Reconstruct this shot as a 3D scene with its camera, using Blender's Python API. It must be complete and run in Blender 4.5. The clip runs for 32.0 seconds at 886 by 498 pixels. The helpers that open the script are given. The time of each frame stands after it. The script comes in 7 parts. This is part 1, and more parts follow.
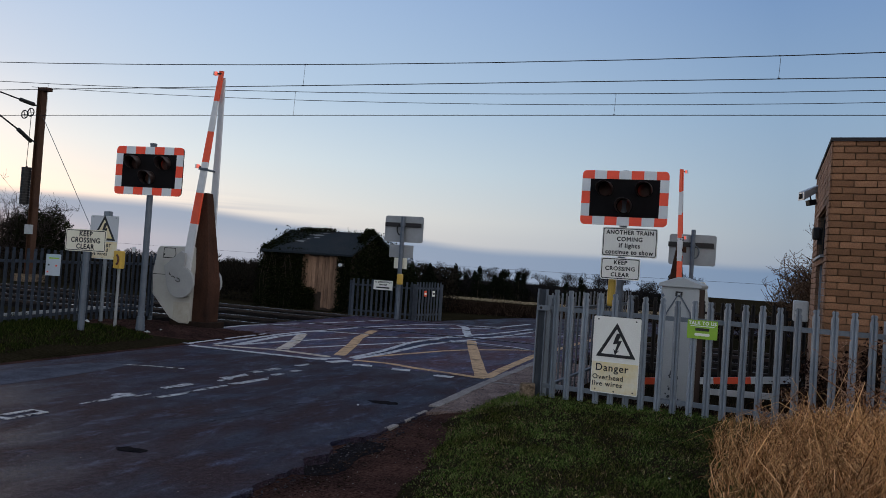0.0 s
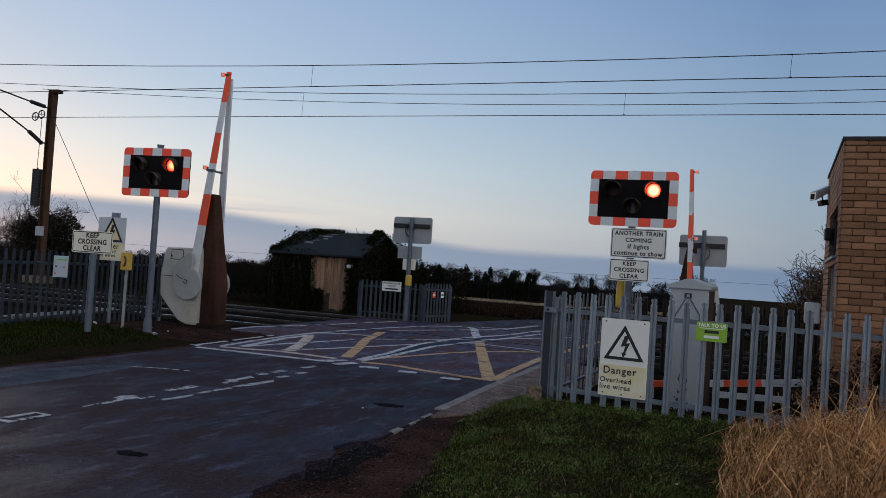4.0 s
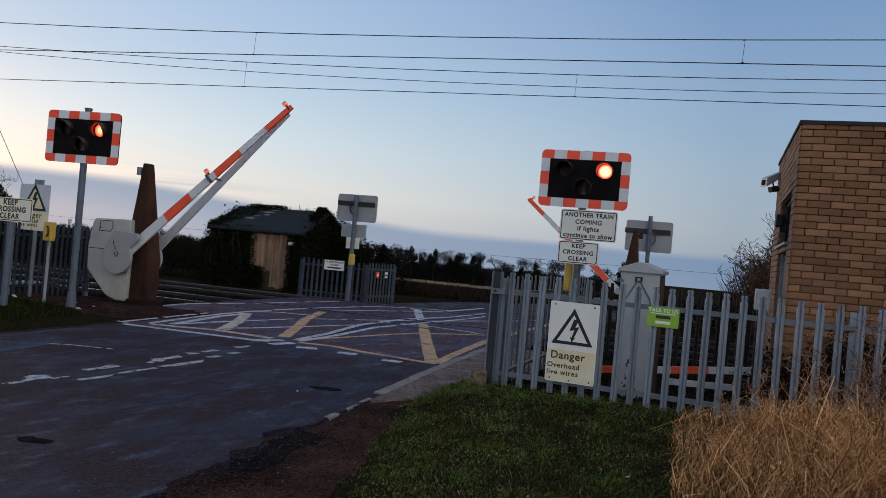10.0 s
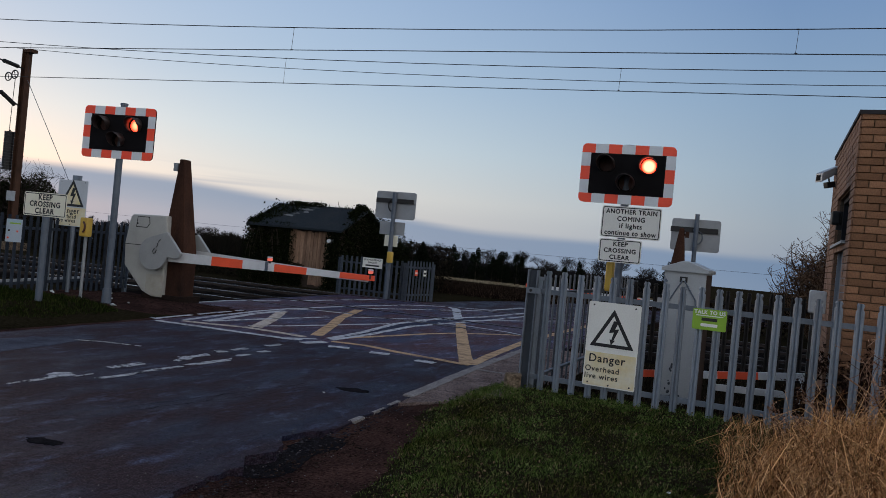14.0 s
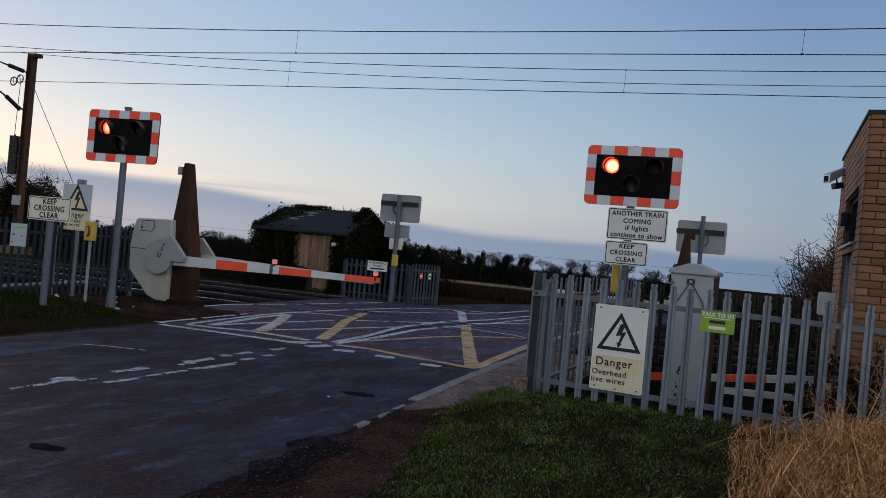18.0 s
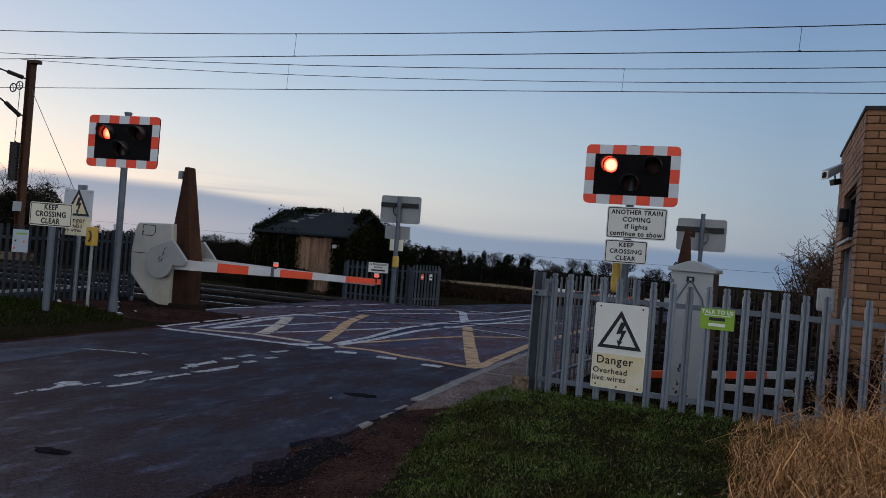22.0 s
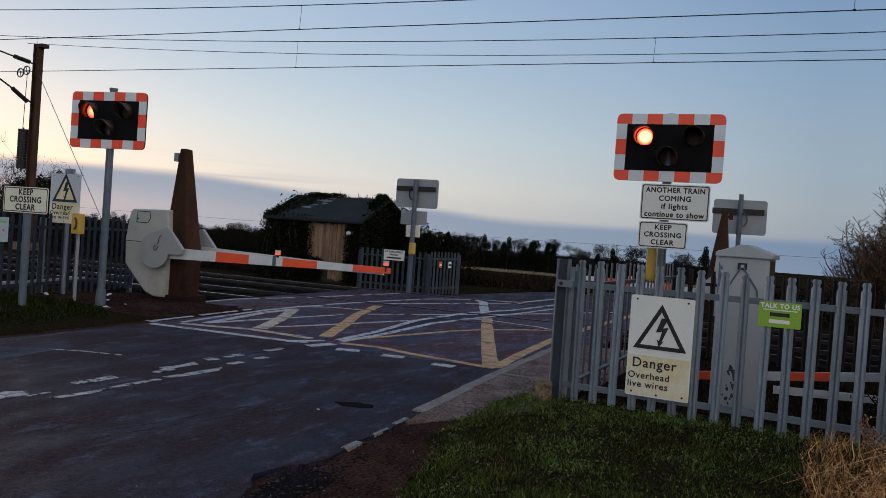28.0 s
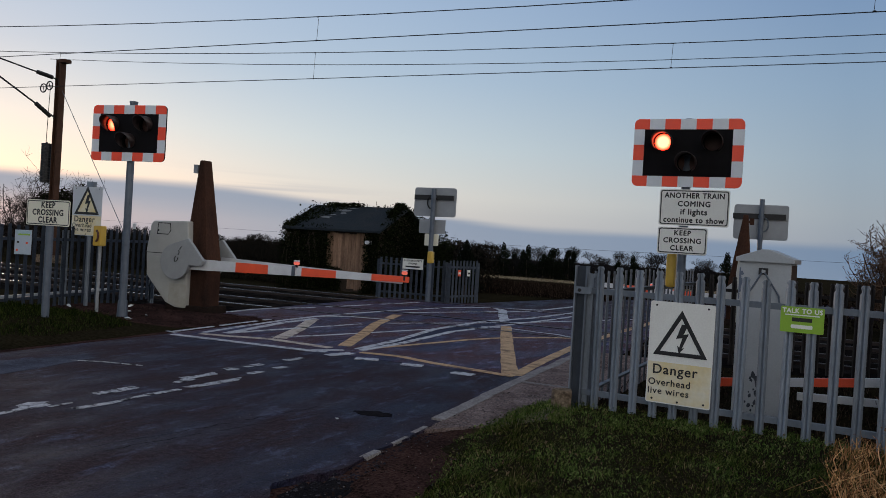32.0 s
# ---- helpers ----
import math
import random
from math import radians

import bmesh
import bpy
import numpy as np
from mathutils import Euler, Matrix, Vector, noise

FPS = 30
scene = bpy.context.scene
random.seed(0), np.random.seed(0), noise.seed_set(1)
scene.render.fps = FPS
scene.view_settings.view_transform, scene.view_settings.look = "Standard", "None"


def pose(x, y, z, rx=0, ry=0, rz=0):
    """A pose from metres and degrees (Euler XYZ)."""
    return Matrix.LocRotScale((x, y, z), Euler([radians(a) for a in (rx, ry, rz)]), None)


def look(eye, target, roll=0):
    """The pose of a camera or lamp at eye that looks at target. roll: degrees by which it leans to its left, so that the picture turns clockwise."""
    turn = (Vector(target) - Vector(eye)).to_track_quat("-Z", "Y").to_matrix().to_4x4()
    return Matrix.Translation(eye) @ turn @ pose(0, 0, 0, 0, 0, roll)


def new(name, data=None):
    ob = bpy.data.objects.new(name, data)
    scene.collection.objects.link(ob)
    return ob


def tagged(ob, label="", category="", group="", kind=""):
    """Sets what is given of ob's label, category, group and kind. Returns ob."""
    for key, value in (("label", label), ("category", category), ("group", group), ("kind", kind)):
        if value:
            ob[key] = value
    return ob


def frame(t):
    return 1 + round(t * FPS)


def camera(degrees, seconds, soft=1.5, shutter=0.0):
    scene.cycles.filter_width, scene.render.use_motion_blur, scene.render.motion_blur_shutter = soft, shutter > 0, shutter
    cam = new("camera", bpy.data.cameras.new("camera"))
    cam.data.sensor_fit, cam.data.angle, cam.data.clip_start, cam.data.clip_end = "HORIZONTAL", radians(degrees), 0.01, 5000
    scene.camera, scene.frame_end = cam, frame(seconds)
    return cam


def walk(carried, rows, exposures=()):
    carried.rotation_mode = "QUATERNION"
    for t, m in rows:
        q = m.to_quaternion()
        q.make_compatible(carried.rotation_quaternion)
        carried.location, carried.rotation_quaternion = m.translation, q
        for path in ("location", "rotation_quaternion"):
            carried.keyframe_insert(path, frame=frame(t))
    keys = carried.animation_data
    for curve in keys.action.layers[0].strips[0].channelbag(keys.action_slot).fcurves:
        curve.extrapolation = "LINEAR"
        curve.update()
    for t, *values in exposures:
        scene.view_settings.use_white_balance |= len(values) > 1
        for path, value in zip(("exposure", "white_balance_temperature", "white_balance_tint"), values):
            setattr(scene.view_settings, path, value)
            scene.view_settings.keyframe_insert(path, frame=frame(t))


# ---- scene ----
cam = camera(58.1, 32.0, soft=0.55)
METRES, EYE, TILT, LEAN, TURN = 2.467, 1.5, 0.0, 0.0, 19.4
PATH = [
    (0, (0.0, 0.0, 1.545), (-0.666, 1.885, 1.59), 3.8),
    (0.5, (0.004, 0.038, 1.555), (-0.668, 1.921, 1.599), 4.2),
    (1, (-0.001, 0.062, 1.556), (-0.68, 1.942, 1.588), 4.1),
    (1.5, (0.005, 0.077, 1.552), (-0.674, 1.958, 1.59), 4.0),
    (2, (0.014, 0.089, 1.544), (-0.667, 1.969, 1.578), 4.6),
    (2.5, (0.018, 0.098, 1.552), (-0.67, 1.976, 1.59), 5.1),
    (3, (0.011, 0.081, 1.559), (-0.674, 1.959, 1.61), 4.6),
    (3.5, (0.014, 0.088, 1.556), (-0.676, 1.964, 1.601), 3.6),
    (5.5, (0.053, 0.129, 1.554), (-0.646, 2.002, 1.604), 4.7),
    (6, (0.048, 0.126, 1.545), (-0.65, 2.0, 1.596), 4.9),
    (6.5, (0.036, 0.126, 1.541), (-0.661, 2.0, 1.593), 5.5),
    (7, (0.026, 0.119, 1.542), (-0.671, 1.993, 1.601), 3.7),
    (7.5, (0.016, 0.12, 1.538), (-0.674, 1.996, 1.597), 4.2),
    (8, (0.022, 0.142, 1.527), (-0.665, 2.019, 1.581), 4.5),
    (8.5, (0.071, 0.171, 1.515), (-0.622, 2.046, 1.547), 3.4),
    (9, (0.009, 0.28, 1.508), (-0.675, 2.159, 1.524), 4.3),
    (9.5, (-0.107, 0.387, 1.507), (-0.669, 2.306, 1.524), 5.2),
    (10, (-0.111, 0.534, 1.51), (-0.67, 2.454, 1.521), 5.1),
    (10.5, (-0.088, 0.727, 1.514), (-0.726, 2.622, 1.525), 4.5),
    (11, (-0.104, 0.796, 1.512), (-0.759, 2.686, 1.521), 4.3),
    (11.5, (-0.135, 0.822, 1.51), (-0.791, 2.711, 1.513), 5.0),
    (12, (-0.128, 0.87, 1.507), (-0.783, 2.76, 1.513), 4.7),
    (12.5, (-0.107, 0.901, 1.499), (-0.766, 2.79, 1.503), 4.6),
    (13, (-0.107, 0.909, 1.5), (-0.767, 2.797, 1.501), 5.0),
    (13.5, (-0.11, 0.908, 1.497), (-0.771, 2.795, 1.497), 5.3),
    (14, (-0.108, 0.905, 1.503), (-0.77, 2.792, 1.501), 5.4),
    (14.5, (-0.106, 0.899, 1.498), (-0.768, 2.786, 1.501), 5.7),
    (16.5, (-0.088, 0.872, 1.501), (-0.759, 2.756, 1.507), 3.4),
    (17, (-0.091, 0.893, 1.508), (-0.766, 2.776, 1.506), 4.0),
    (17.5, (-0.107, 0.936, 1.501), (-0.782, 2.819, 1.498), 4.7),
    (18, (-0.129, 0.955, 1.502), (-0.803, 2.838, 1.506), 5.2),
    (18.5, (-0.124, 0.947, 1.514), (-0.798, 2.829, 1.521), 5.6),
    (19, (-0.122, 0.934, 1.511), (-0.799, 2.816, 1.517), 6.2),
    (19.5, (-0.116, 0.94, 1.516), (-0.792, 2.822, 1.518), 4.7),
    (20, (-0.121, 0.942, 1.512), (-0.797, 2.824, 1.518), 4.6),
    (20.5, (-0.116, 0.933, 1.506), (-0.79, 2.816, 1.511), 5.1),
    (21, (-0.105, 0.923, 1.504), (-0.778, 2.807, 1.511), 5.2),
    (21.5, (-0.107, 0.916, 1.507), (-0.782, 2.798, 1.514), 3.9),
    (22, (-0.11, 0.921, 1.501), (-0.786, 2.803, 1.507), 4.5),
    (22.5, (-0.117, 0.923, 1.503), (-0.792, 2.806, 1.515), 4.6),
    (23, (-0.109, 0.939, 1.509), (-0.788, 2.82, 1.522), 5.1),
    (23.5, (-0.112, 0.947, 1.506), (-0.792, 2.828, 1.524), 4.1),
    (24, (-0.096, 0.961, 1.501), (-0.775, 2.842, 1.521), 3.5),
    (24.5, (-0.038, 1.026, 1.493), (-0.747, 2.896, 1.497), 2.7),
    (25, (-0.102, 1.176, 1.468), (-0.818, 3.043, 1.43), 3.2),
    (25.5, (-0.221, 1.34, 1.472), (-0.883, 3.226, 1.406), 3.9),
    (27.5, (-0.365, 2.066, 1.484), (-1.082, 3.932, 1.435), 4.1),
    (28, (-0.362, 2.112, 1.494), (-1.096, 3.972, 1.462), 4.0),
    (28.5, (-0.352, 2.129, 1.493), (-1.091, 3.988, 1.47), 4.5),
    (29, (-0.353, 2.156, 1.481), (-1.095, 4.013, 1.458), 4.1),
    (29.5, (-0.359, 2.148, 1.499), (-1.102, 4.005, 1.474), 3.7),
    (30, (-0.356, 2.156, 1.486), (-1.099, 4.013, 1.465), 3.0),
    (30.5, (-0.343, 2.162, 1.495), (-1.094, 4.015, 1.475), 3.4),
    (31, (-0.333, 2.169, 1.488), (-1.099, 4.016, 1.476), 4.0),
    (31.5, (-0.341, 2.144, 1.49), (-1.119, 3.987, 1.479), 3.8),
    (32, (-0.349, 2.128, 1.487), (-1.129, 3.969, 1.474), 3.4),
]
EXPOSURES = [(0.0, 0.15, 6450, 10), (0.8, 0.05, 6450, 10), (9.4, 0.03, 6450, 10), (9.8, 0.13, 6450, 10), (10.2, 0.19, 6450, 10), (10.5, 0.19, 6450, 10), (11.0, 0.07, 6450, 10), (13.0, 0.05, 6450, 10), (24.0, 0.05, 6470, 10), (25.5, 0.05, 6600, 10), (28.0, 0.08, 6700, 10), (32.0, 0.04, 6700, 10)]
walk(cam, [(t, look(eye, target, roll)) for t, eye, target, roll in PATH], EXPOSURES)

# ---- world ----
world = bpy.data.worlds.new("dusk_sky")
scene.world = world
world.use_nodes = True
wn = world.node_tree.nodes
wl = world.node_tree.links
SUN_EL, SUN_AZ = radians(2.0), radians(-56)      # azimuth clockwise from +y
sky = wn.new("ShaderNodeTexSky")
sky.sky_type, sky.sun_disc = "NISHITA", False
sky.sun_elevation, sky.sun_rotation = SUN_EL, SUN_AZ
sky.air_density, sky.dust_density, sky.ozone_density = 1.0, 1.2, 1.6
coord = wn.new("ShaderNodeTexCoord")
sep = wn.new("ShaderNodeSeparateXYZ")
wl.new(coord.outputs["Generated"], sep.inputs[0])
# a long bank of cloud lies along the horizon, higher towards the sunset, with a soft streaky top
SUNSET = (math.sin(SUN_AZ), math.cos(SUN_AZ), 0.0)


def sky_math(kind, *values):
    node = wn.new("ShaderNodeMath")
    node.operation = kind
    for i, v in enumerate(values):
        if isinstance(v, float):
            node.inputs[i].default_value = v
        else:
            wl.new(v, node.inputs[i])
    return node.outputs[0]


def sky_range(value, a, b, c, d, smooth=True):
    node = wn.new("ShaderNodeMapRange")
    node.interpolation_type = "SMOOTHSTEP" if smooth else "LINEAR"
    wl.new(value, node.inputs["Value"])
    for key, v in (("From Min", a), ("From Max", b), ("To Min", c), ("To Max", d)):
        node.inputs[key].default_value = v
    return node.outputs[0]


def sky_noise(scale, tall, detail):
    mp, tx = wn.new("ShaderNodeMapping"), wn.new("ShaderNodeTexNoise")
    mp.inputs["Scale"].default_value = (1.0, 1.0, tall)
    wl.new(coord.outputs["Generated"], mp.inputs[0])
    wl.new(mp.outputs[0], tx.inputs["Vector"])
    tx.inputs["Scale"].default_value, tx.inputs["Detail"].default_value = scale, detail
    return tx.outputs["Fac"]


facing = wn.new("ShaderNodeVectorMath")
facing.operation = "DOT_PRODUCT"
wl.new(coord.outputs["Generated"], facing.inputs[0])
facing.inputs[1].default_value = SUNSET
toward = sky_range(facing.outputs["Value"], 0.50, 1.02, 0.0, 1.0, False)
rise = sky_range(toward, 0.52, 0.95, 0.0, 0.030)
height = sky_math("SUBTRACT", sep.outputs["Z"], rise)
height = sky_math("MULTIPLY_ADD", sky_noise(2.2, 9.0, 4.0), -0.020, height)
streak = sky_noise(1.6, 42.0, 3.0)
height = sky_math("MULTIPLY_ADD", streak, -0.007, height)
body = sky_range(height, 0.004, 0.0175, 0.92, 0.0)
# the bank thins towards the ground, and loose streaks float over it
thin = sky_range(height, -0.040, 0.004, 0.72, 1.0)
loose = sky_math("MULTIPLY", sky_range(streak, 0.50, 0.70, 0.0, 0.45), sky_math("MULTIPLY", sky_range(height, 0.042, 0.012, 0.0, 1.0), sky_range(toward, 0.55, 0.9, 0.05, 1.0)))
bank_cover = sky_math("MAXIMUM", sky_math("MULTIPLY", body, thin), loose)


def sky_ramp(stops):
    r = wn.new("ShaderNodeValToRGB")
    wl.new(sep.outputs["Z"], r.inputs[0])
    r.color_ramp.elements[0].position, r.color_ramp.elements[0].color = stops[0][0], (*stops[0][1], 1)
    r.color_ramp.elements[1].position, r.color_ramp.elements[1].color = stops[-1][0], (*stops[-1][1], 1)
    for place, colour in stops[1:-1]:
        r.color_ramp.elements.new(place).color = (*colour, 1)
    return r


# the afterglow is warm towards the sunset and cool away from it
warm = sky_ramp(((0.0, (0.50, 0.53, 0.56)), (0.06, (0.70, 0.715, 0.705)), (0.12, (0.585, 0.685, 0.75)), (0.20, (0.43, 0.56, 0.71)), (0.32, (0.355, 0.485, 0.69)), (1.0, (0.22, 0.27, 0.38))))
cool = sky_ramp(((0.0, (0.25, 0.315, 0.41)), (0.06, (0.282, 0.35, 0.435)), (0.12, (0.268, 0.36, 0.47)), (0.20, (0.225, 0.335, 0.485)), (0.32, (0.16, 0.265, 0.46)), (1.0, (0.20, 0.25, 0.36))))
glowmix = wn.new("ShaderNodeMix")
glowmix.data_type = "RGBA"
wl.new(toward, glowmix.inputs[0])
wl.new(cool.outputs[0], glowmix.inputs[6])
wl.new(warm.outputs[0], glowmix.inputs[7])
# behind the viewer the eastern sky is still bright, a pale warm haze
east = sky_ramp(((0.0, (1.16, 1.10, 1.04)), (0.25, (1.20, 1.17, 1.15)), (0.6, (0.78, 0.81, 0.87)), (1.0, (0.22, 0.27, 0.37))))
away = wn.new("ShaderNodeMapRange")
away.interpolation_type = "SMOOTHSTEP"
wl.new(facing.outputs["Value"], away.inputs["Value"])
away.inputs["From Min"].default_value, away.inputs["From Max"].default_value = 0.05, -0.65
eastmix = wn.new("ShaderNodeMix")
eastmix.data_type = "RGBA"
wl.new(away.outputs[0], eastmix.inputs[0])
wl.new(glowmix.outputs[2], eastmix.inputs[6])
wl.new(east.outputs[0], eastmix.inputs[7])
blend = wn.new("ShaderNodeMix")
blend.data_type = "RGBA"
blend.inputs[0].default_value = 0.972
wl.new(sky.outputs[0], blend.inputs[6])
wl.new(eastmix.outputs[2], blend.inputs[7])
cover = wn.new("ShaderNodeMix")
cover.data_type = "RGBA"
wl.new(bank_cover, cover.inputs[0])
wl.new(blend.outputs[2], cover.inputs[6])
haze = wn.new("ShaderNodeMix")
haze.data_type = "RGBA"
wl.new(toward, haze.inputs[0])
haze.inputs[6].default_value, haze.inputs[7].default_value = (0.165, 0.245, 0.37, 1), (0.295, 0.35, 0.45, 1)
wl.new(haze.outputs[2], cover.inputs[7])
back = wn["Background"]
wl.new(cover.outputs[2], back.inputs["Color"])
back.inputs["Strength"].default_value = 1.0

sun = new("sun", bpy.data.lights.new("sun", "SUN"))
sun.data.energy, sun.data.angle, sun.data.color = 0.5, radians(12), (1.0, 0.80, 0.62)
sun.matrix_world = look((0, 0, 0), (math.sin(-SUN_AZ) * 1.0, -math.cos(SUN_AZ), -0.12))

# ---- materials ----


def nodes_of(m):
    m.use_nodes = True
    return m.node_tree.nodes, m.node_tree.links, m.node_tree.nodes["Principled BSDF"]


def surface(name, colour, rough=0.6, metal=0.0, second=None, scale=8.0, fine=90.0, spread=0.5, bump=0.15, depth=0.004, vary=0.0, glow=0.0, stretch=(1, 1, 1), spec=0.5, grit=(0.95, 1.05), centre=0.5):
    """A surface with a coarse and a fine pattern: colour drifts to second, grain darkens and lifts it."""
    m = bpy.data.materials.new(name)
    n, l, shader = nodes_of(m)
    at = n.new("ShaderNodeTexCoord")
    mp = n.new("ShaderNodeMapping")
    mp.inputs["Scale"].default_value = stretch
    l.new(at.outputs["Object"], mp.inputs[0])
    big, small = n.new("ShaderNodeTexNoise"), n.new("ShaderNodeTexNoise")
    big.inputs["Scale"].default_value, big.inputs["Detail"].default_value = scale, 6.0
    big.inputs["Roughness"].default_value = 0.65
    small.inputs["Scale"].default_value, small.inputs["Detail"].default_value = fine, 4.0
    l.new(mp.outputs[0], big.inputs["Vector"])
    l.new(mp.outputs[0], small.inputs["Vector"])
    edge = n.new("ShaderNodeMapRange")
    l.new(big.outputs["Fac"], edge.inputs["Value"])
    edge.inputs["From Min"].default_value, edge.inputs["From Max"].default_value = centre - spread / 2, centre + spread / 2
    mix = n.new("ShaderNodeMix")
    mix.data_type = "RGBA"
    l.new(edge.outputs[0], mix.inputs[0])
    mix.inputs[6].default_value = (*colour, 1)
    mix.inputs[7].default_value = (*(second or [c * 0.7 for c in colour]), 1)
    grain = n.new("ShaderNodeMapRange")
    l.new(small.outputs["Fac"], grain.inputs["Value"])
    grain.inputs["From Min"].default_value, grain.inputs["From Max"].default_value = 0.28, 0.72
    grain.inputs["To Min"].default_value, grain.inputs["To Max"].default_value = grit
    shade = n.new("ShaderNodeMix")
    shade.data_type, shade.blend_type = "RGBA", "MULTIPLY"
    shade.inputs[0].default_value = 1.0
    l.new(mix.outputs[2], shade.inputs[6])
    l.new(grain.outputs[0], shade.inputs[7])
    out = shade.outputs[2]
    if vary:
        info, wide = n.new("ShaderNodeObjectInfo"), n.new("ShaderNodeMapRange")
        l.new(info.outputs["Random"], wide.inputs["Value"])
        wide.inputs["To Min"].default_value, wide.inputs["To Max"].default_value = 1 - vary, 1 + vary
        more = n.new("ShaderNodeMix")
        more.data_type, more.blend_type = "RGBA", "MULTIPLY"
        more.inputs[0].default_value = 1.0
        l.new(out, more.inputs[6])
        l.new(wide.outputs[0], more.inputs[7])
        out = more.outputs[2]
    l.new(out, shader.inputs["Base Color"])
    uneven = n.new("ShaderNodeMapRange")
    l.new(big.outputs["Fac"], uneven.inputs["Value"])
    uneven.inputs["To Min"].default_value, uneven.inputs["To Max"].default_value = max(rough - 0.12, 0.02), min(rough + 0.12, 1)
    l.new(uneven.outputs[0], shader.inputs["Roughness"])
    shader.inputs["Metallic"].default_value = metal
    shader.inputs["Specular IOR Level"].default_value = spec
    if bump:
        b = n.new("ShaderNodeBump")
        b.inputs["Strength"].default_value, b.inputs["Distance"].default_value = bump, depth
        l.new(small.outputs["Fac"], b.inputs["Height"])
        l.new(b.outputs[0], shader.inputs["Normal"])
    if glow:
        shader.inputs["Emission Color"].default_value = (*colour, 1)
        shader.inputs["Emission Strength"].default_value = glow
    return m


def leafy(name, colour, second, rough=0.6, between=(), drift=None):
    """Foliage that differs from leaf to leaf."""
    m = bpy.data.materials.new(name)
    n, l, shader = nodes_of(m)
    geo = n.new("ShaderNodeNewGeometry")
    r = n.new("ShaderNodeValToRGB")
    r.color_ramp.elements[0].color, r.color_ramp.elements[1].color = (*colour, 1), (*second, 1)
    for place, tint in between:
        r.color_ramp.elements.new(place).color = (*tint, 1)
    l.new(geo.outputs["Random Per Island"], r.inputs[0])
    tone = r.outputs[0]
    if drift:
        # drift: (scale of the patches, tint of the poor patches)
        at, tx, rg, mx = n.new("ShaderNodeTexCoord"), n.new("ShaderNodeTexNoise"), n.new("ShaderNodeMapRange"), n.new("ShaderNodeMix")
        l.new(at.outputs["Object"], tx.inputs["Vector"])
        tx.inputs["Scale"].default_value, tx.inputs["Detail"].default_value = drift[0], 5.0
        l.new(tx.outputs["Fac"], rg.inputs["Value"])
        rg.inputs["From Min"].default_value, rg.inputs["From Max"].default_value = 0.42, 0.60
        mx.data_type, mx.blend_type = "RGBA", "MULTIPLY"
        l.new(rg.outputs[0], mx.inputs[0])
        l.new(tone, mx.inputs[6])
        mx.inputs[7].default_value = (*drift[1], 1)
        tone = mx.outputs[2]
    l.new(tone, shader.inputs["Base Color"])
    shader.inputs["Roughness"].default_value = rough
    shader.inputs["Specular IOR Level"].default_value = 0.0
    return m


